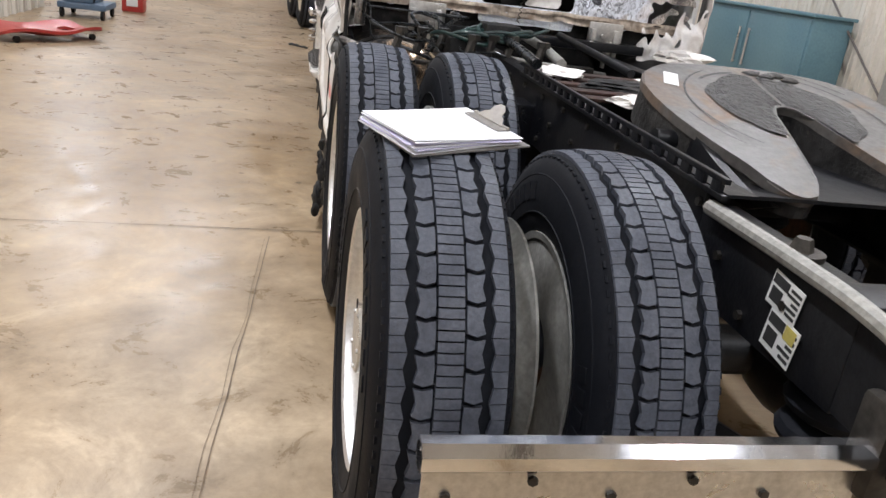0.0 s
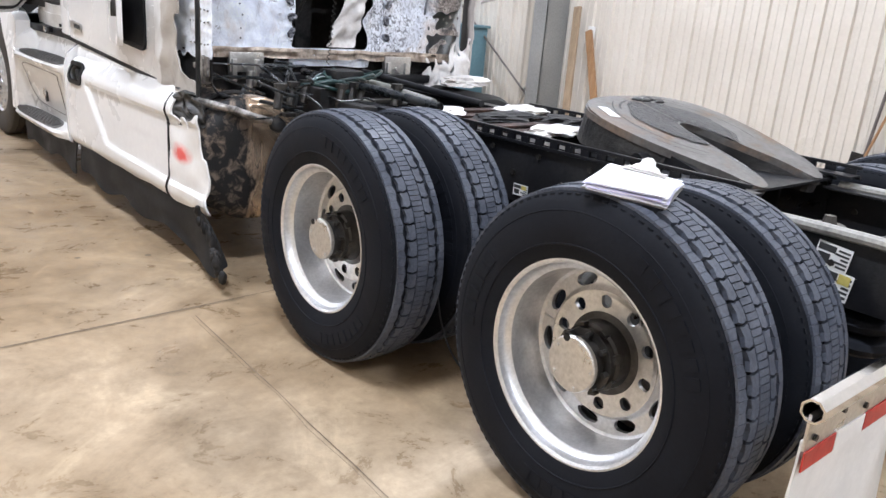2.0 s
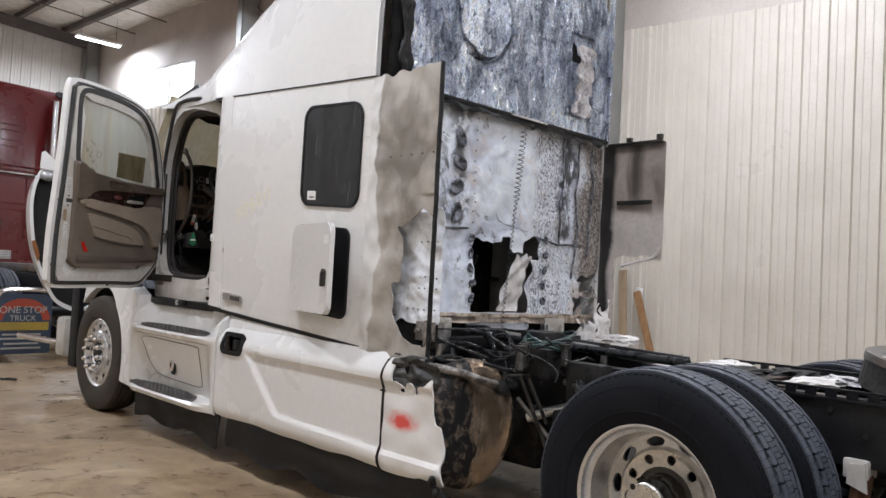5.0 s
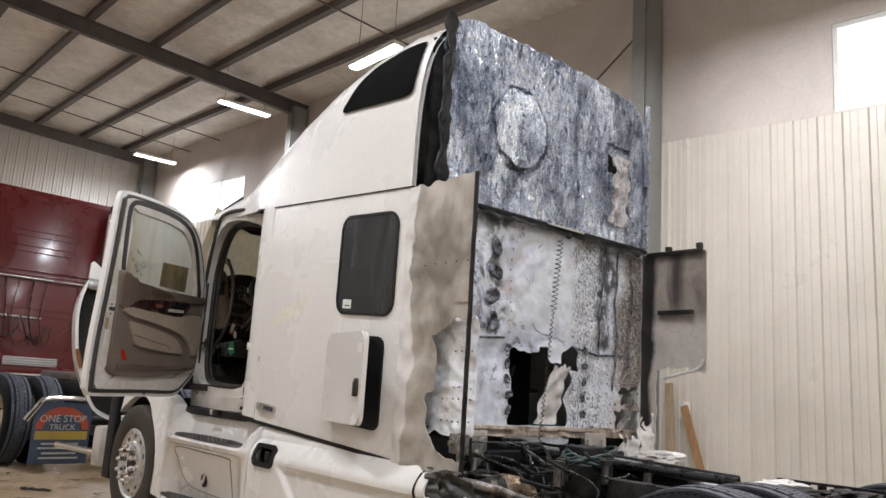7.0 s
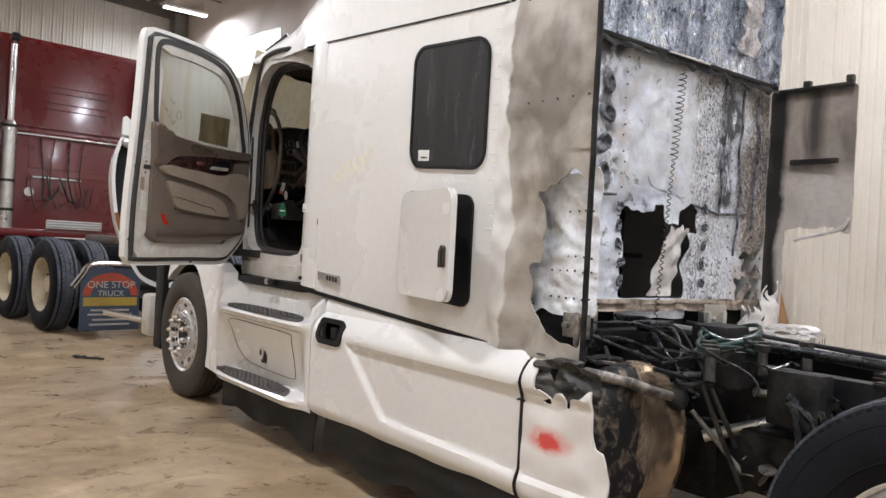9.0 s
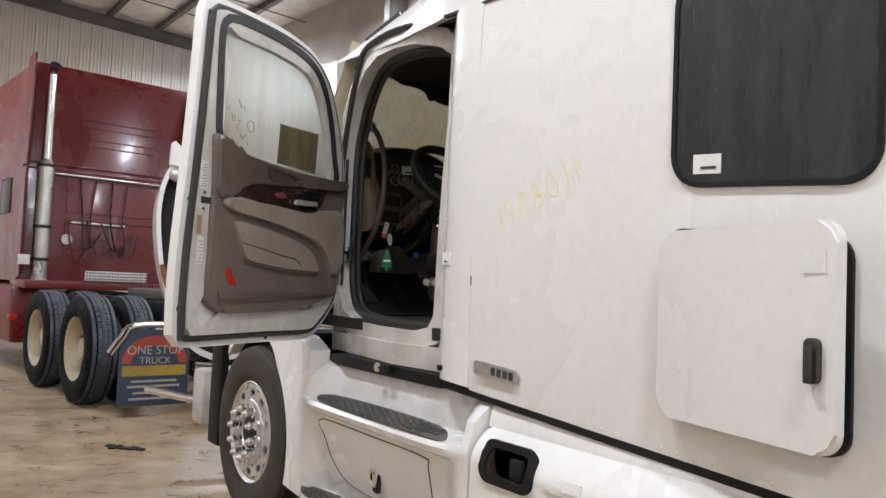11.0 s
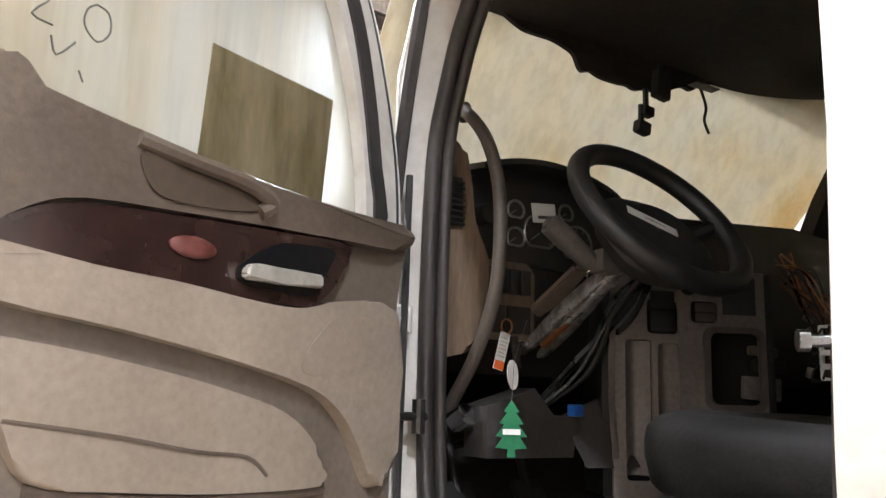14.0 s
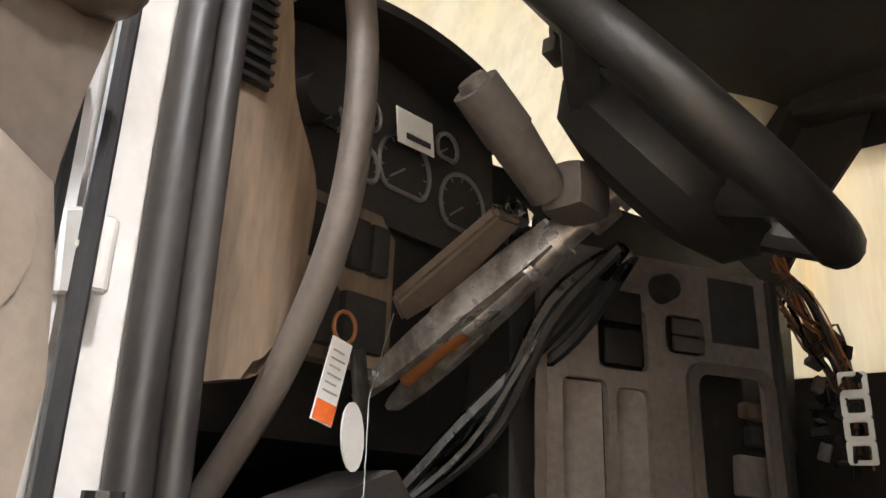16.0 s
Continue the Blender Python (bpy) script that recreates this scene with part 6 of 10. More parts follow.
def opening(g):
    """The door opening's outline, grown by g."""
    raw = [(0.185, 1.30), (0.18, 1.6), (0.17, 1.9), (0.15, 2.2), (0.135, 2.38), (0.145, 2.47), (0.20, 2.51), (0.34, 2.55), (0.55, 2.585), (0.78, 2.60), (0.94, 2.56), (1.07, 2.45), (1.145, 2.33), (1.195, 2.22), (1.212, 2.05), (1.212, 1.75), (1.20, 1.52), (1.17, 1.39), (1.09, 1.29), (0.94, 1.25), (0.6, 1.235), (0.4, 1.235), (0.27, 1.235), (0.205, 1.255)]
    out = []
    n = len(raw)
    for i, (u, z) in enumerate(raw):
        a, c = raw[i - 1], raw[(i + 1) % n]
        t = Vector((c[0] - a[0], c[1] - a[1])).normalized()
        out.append((min(u - t.y * g, max(u, 1.232)), z + t.x * g))
    return out


def cab_plate(name, g0, g1, d0, d1, material, parent, label=""):
    b = bmesh.new()
    ring_plate(b, opening(g1), opening(g0), d1 - d0, lambda p: cab_pt(p[0], p[1], d0 + p[2]))
    return part(name, b, material, parent, label)


frame_w = cab_plate("door_frame", 0.012, 0.085, -0.075, 0.0, "white_dirty", truck, "white painted door frame with grime on the sill")
M["seal_brown"] = mat("weathered_rubber_seal", (0.030, 0.0255, 0.0235), (0.046, 0.040, 0.036), 0.5, 0.0, 4, 60, 0.3, 0.1)
cab_plate("seal_flange", -0.008, 0.014, -0.118, -0.074, "black_plastic", frame_w)
b = bmesh.new()
tube(b, [tuple(cab_pt(u, z, -0.082)) for u, z in opening(-0.002)], 0.019, 16, closed=True, smooth_n=3)
tube(b, [tuple(cab_pt(u, z, -0.112)) for u, z in opening(-0.014)], 0.014, 16, closed=True, smooth_n=3)
part("door_seal", b, "seal_brown", frame_w, "weathered rubber door seal")
cab_plate("frame_flange", 0.086, 0.10, -0.03, 0.006, "white_dirty", frame_w)
JAMB = ((1.22, 0.012), (1.5, 0.006), (1.9, -0.010), (2.2, -0.036), (2.48, -0.056))
b = bmesh.new()
loft(b, [[tuple(cab_pt(0.165 + k, z, -0.055)), tuple(cab_pt(0.178 + k, z, -0.048)), tuple(cab_pt(0.198 + k, z, -0.058)), tuple(cab_pt(0.212 + k, z, -0.075)), tuple(cab_pt(0.215 + k, z, -0.16)), tuple(cab_pt(0.165 + k, z, -0.16))] for z, k in JAMB])
part("pillar_lining", b, "seal_brown", frame_w, "weathered brown lining of the rear door pillar")
b = bmesh.new()
cyl(b, tuple(cab_pt(0.205, 1.705, -0.07)), tuple(cab_pt(0.22, 1.705, -0.055)), 0.007, seg=14)
cyl(b, tuple(cab_pt(0.218, 1.705, -0.057)), tuple(cab_pt(0.224, 1.705, -0.051)), 0.012, seg=14)
part("door_striker", b, "chrome", frame_w, "chrome door striker")
# sill, cowl and lower cab side
b = bmesh.new()
loft(b, [[tuple(cab_pt(u, 1.16, 0.01)), tuple(cab_pt(u, 1.06, 0.005)), tuple(cab_pt(u, 1.06, -0.35)), tuple(cab_pt(u, 1.16, -0.35))] for u in (-0.02, 0.4, 0.8, 1.2)])
part("cab_sill", b, "white_dirty", truck, "grimy white door sill")
b = bmesh.new()
box(b, -1.05, -0.80, 5.08, 6.1, 1.0, 1.055, 0.008)
box(b, -1.08, -1.045, 5.45, 5.52, 1.02, 1.06, 0.004)
part("sill_trim", b, "black_plastic", truck)
b = bmesh.new()
cyl(b, (-1.075, 5.56, 1.04), (-1.085, 5.56, 1.04), 0.022, seg=12)
part("step_lamp", b, "chrome", truck)
# above the door: gutter
b = bmesh.new()
tube(b, [tuple(cab_pt(-0.02, 2.60, 0.008)), tuple(cab_pt(0.4, 2.655, 0.012)), tuple(cab_pt(0.8, 2.69, 0.012)), tuple(cab_pt(0.98, 2.64, 0.012)), tuple(cab_pt(1.12, 2.35, 0.012)), tuple(cab_pt(1.20, 2.05, 0.012))], 0.016, 6, smooth_n=5)
part("roof_gutter", b, "seal_brown", truck, "dark gutter seal over the door opening")
# A pillar outside and windshield
b = bmesh.new()
loft(b, [[tuple(cab_pt(u, z, 0.0)), tuple(cab_pt(u, z, -0.10)), tuple(cab_pt(u + 0.10, z, -0.16)), tuple(cab_pt(u + 0.12, z, -0.05))] for u, z in ((1.25, 1.05), (1.25, 1.5), (1.25, 2.05), (1.20, 2.33), (1.09, 2.62))])
part("windshield_pillar", b, "white_paint", truck)

# ---------- lower body: fairings, steps, skirt, tank ----------
def fairing_x(y, z):
    x = -1.185
    if z > 0.80:
        x += 0.085 * ((z - 0.80) / 0.12) ** 1.7
    if z < 0.38:
        x += 0.03 * ((0.38 - z) / 0.07) ** 2
    # inset panel: below the shoulder, behind a slanting crease, above the lower border
    a = smooth01((0.785 - z) / 0.03)
    c = smooth01((4.44 - 0.45 * (0.80 - z) / 0.40 - 0.10 - y) / 0.05)
    d = smooth01((z - (0.425 - 0.02 * (4.2 - y))) / 0.03)
    return x + 0.020 * a * c * d


def pocket(y, z):
    return 4.36 < y < 4.60 and 0.765 < z < 0.885


b = bmesh.new()
sheet(b, 90, 44, lambda u, v: (fairing_x(2.905 + u * 1.775, 0.315 + v * 0.605), 2.905 + u * 1.775, 0.315 + v * 0.605), lambda u, v: not pocket(2.905 + u * 1.775, 0.315 + v * 0.605), 0.012, (1, 0, 0))
fair = part("tank_fairing", b, "white_paint", truck, "white lower side fairing with a pressed crease")
b = bmesh.new()
sheet(b, 30, 6, lambda u, v: (-1.102 + 0.075 * v ** 1.6, 2.905 + u * 1.775, 0.9185 + (0.02 + 0.072 * max(0.0, u * 1.775 - 0.1)) * math.sin(v * 1.5)), None, 0.010, (1, 0, 0))
part("fairing_shoulder", b, "white_paint", fair)
b = bmesh.new()
ring_plate(b, rounded(4.335, 4.62, 0.745, 0.895, 0.05, 5), rounded(4.37, 4.585, 0.775, 0.868, 0.036, 5), 0.012, lambda p: (fairing_x(p[0], min(p[1], 0.86)) - p[2] + 0.002, p[0], p[1]))
plate(b, rounded(4.35, 4.605, 0.76, 0.88, 0.045, 5), 0.004, lambda p: (-1.13, p[0], p[1]))
box(b, -1.185, -1.165, 4.40, 4.46, 0.78, 0.85, 0.006)
part("latch_pocket", b, "black_plastic", fair, "black recessed latch pocket")
b = bmesh.new()
plate(b, [(4.12, 0.80), (4.20, 0.80), (4.20, 0.835), (4.12, 0.835)], 0.002, lambda p: (fairing_x(p[0], p[1]) - 0.002 - p[2], p[0], p[1]))
part("fairing_sticker", b, "label_white", fair, smooth=False)


def frag_keep(u, v):
    y, z = 2.43 + u * 0.455, 0.315 + v * 0.60
    lim = 2.43 + 0.06 * v + 0.03 * wob(z, 0, 0, 13) + (0.05 if z > 0.6 else 0)
    if y < lim:
        return False
    if z > 0.80 + 0.10 * wob(y, 0, 3, 9) and y < 2.82:
        return False
    return not (2.62 < y < 2.78 and 0.74 < z < 0.86 and wob(y, z, 1, 14) > -0.2)


b = bmesh.new()
sheet(b, 40, 50, lambda u, v: (fairing_x(2.8, 0.315 + v * 0.60) - 0.004 + 0.012 * wob(u * 3, v * 5, 2) + 0.02 * (1 - u) ** 3, 2.43 + u * 0.455, 0.315 + v * 0.60), frag_keep, 0.010, (1, 0, 0))
frag = part("fairing_end", b, "white_sprayed", truck, "scorched end piece of the white fairing with red spray paint")
b = bmesh.new()
tube(b, [(fairing_x(2.8, z) - 0.006, 2.893 + 0.004 * wob(z, 0, 0, 9), z) for z in [0.32 + 0.03 * k for k in range(20)]], 0.006, 6)
part("panel_gap", b, "char", frag)
b = bmesh.new()
sheet(b, 22, 18, lambda u, v: (fairing_x(2.8, 0.84) + 0.02 + 0.05 * wob(u * 4, v * 4, 3), 2.50 + 0.36 * u, 0.76 + 0.17 * v), lambda u, v: wob(u, v, 2, 5) > -0.25 and wob(u, v, 7, 9) > -0.4, 0.006, (1, 0, 0))
part("charred_fringe", b, "soot_grey", frag, "sooty grey tatters of the fairing")
# step section
b = bmesh.new()


def step_sec(y):
    f = smooth01((y - 5.95) / 0.16)
    r = smooth01((4.90 - y) / 0.18)
    k = max(f, r)
    L = lambda a, c: a + (c - a) * k
    return [(-0.96, y, 1.05), (L(-1.0, -1.02), y, 1.03), (L(-1.02, -1.10), y, 0.985), (L(-1.028, -1.165), y, 0.93), (L(-1.035, -1.185), y, 0.846), (L(-1.212, -1.19), y, 0.834), (L(-1.226, -1.192), y, 0.815), (L(-1.212, -1.192), y, 0.787), (L(-1.172, -1.19), y, 0.768),
            (L(-1.138, -1.188), y, 0.60), (L(-1.098, -1.185), y, 0.402), (L(-1.09, -1.185), y, 0.380), (L(-1.235, -1.185), y, 0.368), (L(-1.25, -1.185), y, 0.348), (L(-1.225, -1.18), y, 0.312), (-1.15, y, 0.298), (-0.95, y, 0.31)]


def face_x(z):
    return -1.172 + (0.768 - z) * 0.2022


loft(b, [step_sec(4.69 + 0.0475 * k) for k in range(31)])
steps = part("step_fairing", b, "white_paint", truck, "white step fairing below the cab door")
UP = [(6.06, -1.085), (5.85, -1.052), (5.55, -1.04), (5.2, -1.044), (5.0, -1.075), (4.88, -1.15), (4.86, -1.20), (4.95, -1.214), (5.35, -1.218), (5.75, -1.214), (5.94, -1.19), (6.04, -1.13)]
LOW = [(6.10, -1.155), (5.9, -1.112), (5.6, -1.094), (5.25, -1.094), (5.05, -1.12), (4.94, -1.19), (4.96, -1.232), (5.35, -1.242), (5.75, -1.240), (5.98, -1.225), (6.08, -1.19)]
for pts, z, slope in ((UP, 0.8415, 0.068), (LOW, 0.3755, 0.083)):
    top = lambda x, z=z, slope=slope: z + slope * (x + 1.12)
    b = bmesh.new()
    plate(b, catmull(pts, 4), 0.007, lambda p: (p[1], p[0], top(p[1]) + p[2]))
    st = part("step_tread", b, "step_tread", steps, "dark grey studded step tread")
    b = bmesh.new()
    y0, y1 = min(p[0] for p in pts), max(p[0] for p in pts)
    for k in range(30):
        for j in range(5):
            t = (k + 0.5) / 30
            yy = y0 + 0.06 + t * (y1 - y0 - 0.12)
            w = 0.05 + 0.09 * min(1.0, 4.0 * min(t, 1 - t)) + 0.0 * j
            xm = (min(p[1] for p in pts) + max(p[1] for p in pts)) / 2 - 0.012
            xx = xm + (j / 4 - 0.5) * (w - 0.01) + (0.006 if k % 2 else -0.006)
            box(b, xx - 0.007, xx + 0.007, yy - 0.009, yy + 0.009, top(xx) + 0.0065, top(xx) + 0.013, m=None)
    part("tread_studs", b, "step_tread", st, smooth=False)
    tagged(st.children[0], kind="stuff")
b = bmesh.new()
tube(b, [(face_x(z) - 0.0005, y, z) for y, z in catmull([(5.93, 0.745), (5.92, 0.66), (5.86, 0.55), (5.74, 0.475), (5.55, 0.455), (5.2, 0.448), (5.02, 0.452), (4.985, 0.50), (4.985, 0.70), (5.01, 0.742), (5.4, 0.748)], 4)], 0.0032, 6, closed=True)
part("panel_line", b, "steel_dark", steps)
LM = Matrix.Translation((face_x(0.55), 5.43, 0.55))
b = bmesh.new()
plate(b, rounded(-0.036, 0.030, -0.055, 0.035, 0.02, 4), 0.006, lambda p: (-p[2] - 0.001, p[0], p[1]))
lt = part("step_latch", b, "black_plastic", steps, "black and chrome latch between the steps", LM)
b = bmesh.new()
ring_plate(b, rounded(-0.022, 0.050, -0.022, 0.050, 0.022, 4), rounded(-0.010, 0.036, -0.008, 0.036, 0.016, 4), 0.010, lambda p: (-p[2] - 0.006, p[0], p[1]))
box(b, -0.018, -0.006, -0.012, 0.014, -0.03, 0.03, 0.004)
part("latch_handle", b, "chrome", lt, "chrome latch handle", LM)

# front fender round the steer wheel
SY = 6.89
b = bmesh.new()
arc = [(SY + 0.60 * math.cos(radians(a)), 0.512 + 0.60 * math.sin(radians(a))) for a in range(197, 44, -8)]
outl = [(6.10, 0.32)] + arc + [(7.35, 1.16), (6.9, 1.22), (6.3, 1.13), (6.10, 1.07)]
n0 = len(outl)
ys_in = [Vector((p[0], p[1])) for p in outl]
lo = [b.verts.new((-1.188 + 0.05 * max(0, p[1] - 0.95) / 0.25 + 0.02 * max(0, p[0] - 6.4), p[0], p[1])) for p in outl]
hi = [b.verts.new((-1.10 + 0.10 * max(0, p[1] - 0.95) / 0.25, p[0], p[1])) for p in outl]
b.faces.new(lo)
b.faces.new(hi[::-1])
for i in range(n0):
    b.faces.new((lo[i], lo[(i + 1) % n0], hi[(i + 1) % n0], hi[i]))
bmesh.ops.triangulate(b, faces=[f for f in b.faces if len(f.verts) > 4])
part("front_fender", b, "white_paint", truck, "white front fender round the steer wheel")
# hood tilted forward: its open rear rim with the wheel arches, dark inside
rim_l = [(-1.20, 2.21), (-1.31, 2.25), (-1.365, 2.235), (-1.425, 2.08), (-1.445, 1.86), (-1.42, 1.605), (-1.385, 1.42), (-1.335, 1.26), (-1.25, 1.06), (-1.15, 0.90), (-1.03, 0.825), (-0.909, 0.795), (-0.75, 0.83), (-0.58, 0.95), (-0.40, 1.10), (-0.2, 1.16)]
rim_o = catmull(rim_l + [(-x, z) for x, z in rim_l[::-1]] + [(1.0, 2.03), (0.5, 1.98), (-0.5, 1.98), (-1.0, 2.03)], 3)
rim_i = []
for k, (x, z) in enumerate(rim_o):
    d = Vector((rim_o[(k + 1) % len(rim_o)][0] - rim_o[k - 1][0], rim_o[(k + 1) % len(rim_o)][1] - rim_o[k - 1][1])).normalized()
    rim_i.append((x - 0.034 * d.y, z + 0.034 * d.x))
b = bmesh.new()
ring_plate(b, rim_o, rim_i, 0.30, lambda p: (p[0] * (1 - 0.12 * p[2]), 8.2 + p[2], p[1] + 0.25 * p[2] * (1.6 - p[1])))
hood = part("hood", b, "white_paint", truck, "white hood tilted forward, seen from its open rear")
# flat black plate closes the rim in place of the hood's inside
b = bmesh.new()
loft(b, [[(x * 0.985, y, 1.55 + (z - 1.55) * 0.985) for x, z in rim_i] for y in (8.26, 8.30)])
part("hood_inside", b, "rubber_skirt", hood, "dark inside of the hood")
b = bmesh.new()
mk = [(-1.402, 1.50), (-1.386, 1.43), (-1.362, 1.36), (-1.336, 1.30), (-1.322, 1.36), (-1.345, 1.44), (-1.375, 1.51)]
plate(b, mk, 0.02, lambda p: (p[0], 8.198 - p[2], p[1]))
part("turn_marker", b, "amber", hood, "amber turn marker on the hood's edge")
b = bmesh.new()
bmesh.ops.create_uvsphere(b, u_segments=18, v_segments=10, radius=0.075, matrix=Matrix.Translation((-1.30, 8.20, 2.17)) @ Matrix.Diagonal((1.0, 0.5, 0.72, 1)))
part("hood_catch", b, "cast_silver", hood, "rounded silver headlamp at the hood's corner")
b = bmesh.new()
plate(b, [(-1.375, 2.24), (-1.37, 2.40), (-1.345, 2.42), (-1.20, 2.30), (-1.22, 2.22)], 0.03, lambda p: (p[0], 8.18 + p[2], p[1]))
part("hood_flare", b, "white_paint", hood, "pointed white flare over the hood's corner")
b = bmesh.new()
tube(b, [(-1.22, 9.04, 0.484), (-1.08, 8.86, 0.462), (-0.94, 8.70, 0.438), (-0.70, 8.62, 0.43), (0.0, 8.60, 0.43)], 0.033, 12, smooth_n=4)
part("bumper_tube", b, "chrome", truck, "bent chrome bumper tube")
b = bmesh.new()
sheet(b, 10, 6, lambda u, v: (-1.13 + 0.13 * v ** 1.5 + 0.02 * u, 6.30 + 0.68 * u, (1.08 + 0.12 * u) + v * (0.20 + 0.22 * u)), None, 0.02, (1, 0, 0))
part("cowl_side", b, "white_paint", truck, "white cowl side below the windshield pillar")
b = bmesh.new()
sheet(b, 3, 20, lambda u, v: (-1.10 + 0.5 * u, SY + 0.59 * math.cos(radians(200 - 190 * v)), 0.512 + 0.59 * math.sin(radians(200 - 190 * v))), None, 0.01, (0, 0, 0.01))
part("wheel_arch_liner", b, "black_plastic", truck)
b = bmesh.new()
box(b, -1.1, 1.1, 8.0, 8.25, 0.35, 0.75, 0.05)
part("front_bumper", b, "white_dirty", truck)
# flap hanging behind the bumper corner, ahead of the wheel
b = bmesh.new()
box(b, -1.14, -1.08, 7.52, 7.72, 0.30, 1.10, 0.02)
part("arch_flap", b, "black_plastic", truck)

# steer wheel
b = bmesh.new()
revolve(b, [(-0.098, 0.292), (-0.124, 0.302), (-0.128, 0.297), (-0.118, 0.288), (-0.112, 0.280), (-0.118, 0.268)], 60)
for k in range(10):
    a = 2 * math.pi * k / 10
    polar_cell(b, -0.118, 0.195, 0.268, a, a + 2 * math.pi / 10, 0.235, a + math.pi / 10, 0.021, 0.030)
revolve(b, [(-0.118, 0.195), (-0.126, 0.185), (-0.128, 0.118), (-0.118, 0.112), (-0.08, 0.108), (-0.08, 0.0)], 48)
bmesh.ops.remove_doubles(b, verts=b.verts, dist=0.0004)
SM = Matrix.Translation((-1.04, SY, 0.512)) @ Matrix.Rotation(radians(1.5), 4, "Z")
rim_s = part("steer_wheel", b, "alloy_satin", truck, "satin aluminium steer wheel with round hand holes", SM)
b = bmesh.new()
revolve(b, [(-0.08, 0.106), (-0.11, 0.102), (-0.125, 0.095), (-0.13, 0.07), (-0.13, 0.0)], 32)
part("hub_cap", b, "frame_black", rim_s, m=SM)
for k in range(10):
    a = 2 * math.pi * k / 10 + 0.2
    b = bmesh.new()
    y, z = 0.143 * math.cos(a), 0.143 * math.sin(a)
    cyl(b, (-0.128, y, z), (-0.142, y, z), 0.032, seg=14)
    cyl(b, (-0.139, y, z), (-0.185, y, z), 0.023, 0.022, seg=10)
    cyl(b, (-0.185, y, z), (-0.208, y, z), 0.026, 0.012, seg=10)
    part("lug_nut_cover", b, "chrome", rim_s, m=SM)
b = bmesh.new()
half = [(0.098, 0.292), (0.120, 0.300), (0.131, 0.322), (0.1395, 0.360), (0.142, 0.405), (0.1385, 0.447), (0.132, 0.478), (0.126, 0.494), (0.118, 0.503), (0.10, 0.508)]
gro = []
for c in (0.075, 0.025, -0.025, -0.075):
    gro += [(c + 0.008, 0.5125), (c + 0.005, 0.500), (c - 0.005, 0.500), (c - 0.008, 0.5125)]
prof = [(x, r) for x, r in half] + gro + [(-x, r) for x, r in half[::-1]]
revolve(b, prof, 72, closed=True)
part("steer_tyre", b, "rubber_dusty", truck, "dusty brown-black ribbed steer tyre", SM)
b = bmesh.new()
cyl(b, (-0.95, SY, 0.50), (0.95, SY, 0.50), 0.06, seg=12)
part("front_axle", b, "frame_black", truck)
b = bmesh.new()
prof2 = [(-x, r) for x, r in prof]
revolve(b, prof2, 48, closed=True)
part("steer_tyre", b, "rubber_dusty", truck, m=Matrix.Translation((1.04, SY, 0.512)))

# rubber skirt under the fairings
for y0, y1, drop in ((4.62, 6.02, 0.0), (2.15, 4.52, 1.0)):
    b = bmesh.new()

    def skirt(u, v, y0=y0, y1=y1, drop=drop):
        y = y0 + u * (y1 - y0)
        tail = smooth01((2.75 - y) / 0.6) * drop
        top = 0.335 - 0.21 * smooth01((2.5 - y) / 0.35) * drop
        bot = 0.115 + 0.025 * math.sin(y * 9) + 0.02 * wob(y, 0, 0, 4) - 0.095 * tail
        return (-1.165 - 0.012 * math.sin(y * 11 + v) * v - 0.05 * v * tail + 0.012 * wob(y, v, 2, 3), y, top + (bot - top) * v)
    sheet(b, 70, 8, skirt, (lambda u, v: not (drop and u < 0.03 + 0.03 * wob(v, 0, 0, 9))) if drop else None, 0.008, (1, 0, 0))
    part("rubber_skirt", b, "rubber_skirt", truck, "black rubber ground skirt, torn and drooping at its end")
for k in range(14):
    t = k / 13
    p = Vector((-1.20 - 0.02 * t, 2.44 - 0.32 * t, 0.34 - 0.26 * t))
    b = bmesh.new()
    bmesh.ops.create_icosphere(b, subdivisions=2, radius=0.018 + 0.012 * rnd(0, 1), matrix=Matrix.Translation(p + Vector((rnd(-0.01, 0.01), rnd(-0.02, 0.02), rnd(-0.02, 0.02)))) @ Matrix.Diagonal((0.7, 0.9, 1.5, 1)))
    for v in b.verts:
        v.co += 0.01 * Vector((wob(*v.co, 40), wob(v.co.y, 2, v.co.x, 40), wob(v.co.z, 1, v.co.y, 40)))
    part("melted_drip", b, "char", truck)

# charred fuel tank
b = bmesh.new()
TXc, TZc, TR = -0.85, 0.58, 0.34
rings = []
for y, r in ((2.492, 0.0), (2.495, 0.16), (2.502, 0.25), (2.515, 0.30), (2.535, 0.325), (2.565, 0.338), (2.61, 0.338), (2.66, 0.32), (3.2, 0.32), (4.4, 0.32), (4.45, 0.2)):
    rings.append([b.verts.new((TXc + max(r, 0.001) * math.cos(2 * math.pi * k / 48), y, TZc + max(r, 0.001) * math.sin(2 * math.pi * k / 48))) for k in range(48)])
for A, B in zip(rings, rings[1:]):
    for k in range(48):
        b.faces.new((A[k], A[(k + 1) % 48], B[(k + 1) % 48], B[k]))
for v in b.verts:
    v.co += 0.006 * Vector((wob(v.co.x, v.co.y, v.co.z, 5), 0, wob(v.co.z, v.co.x, v.co.y, 5)))
for v in b.verts:
    v.co.x = max(v.co.x, -1.14)
tank = part("fuel_tank", b, "tank_burnt", truck, "round fuel tank, charred black and bare metal")
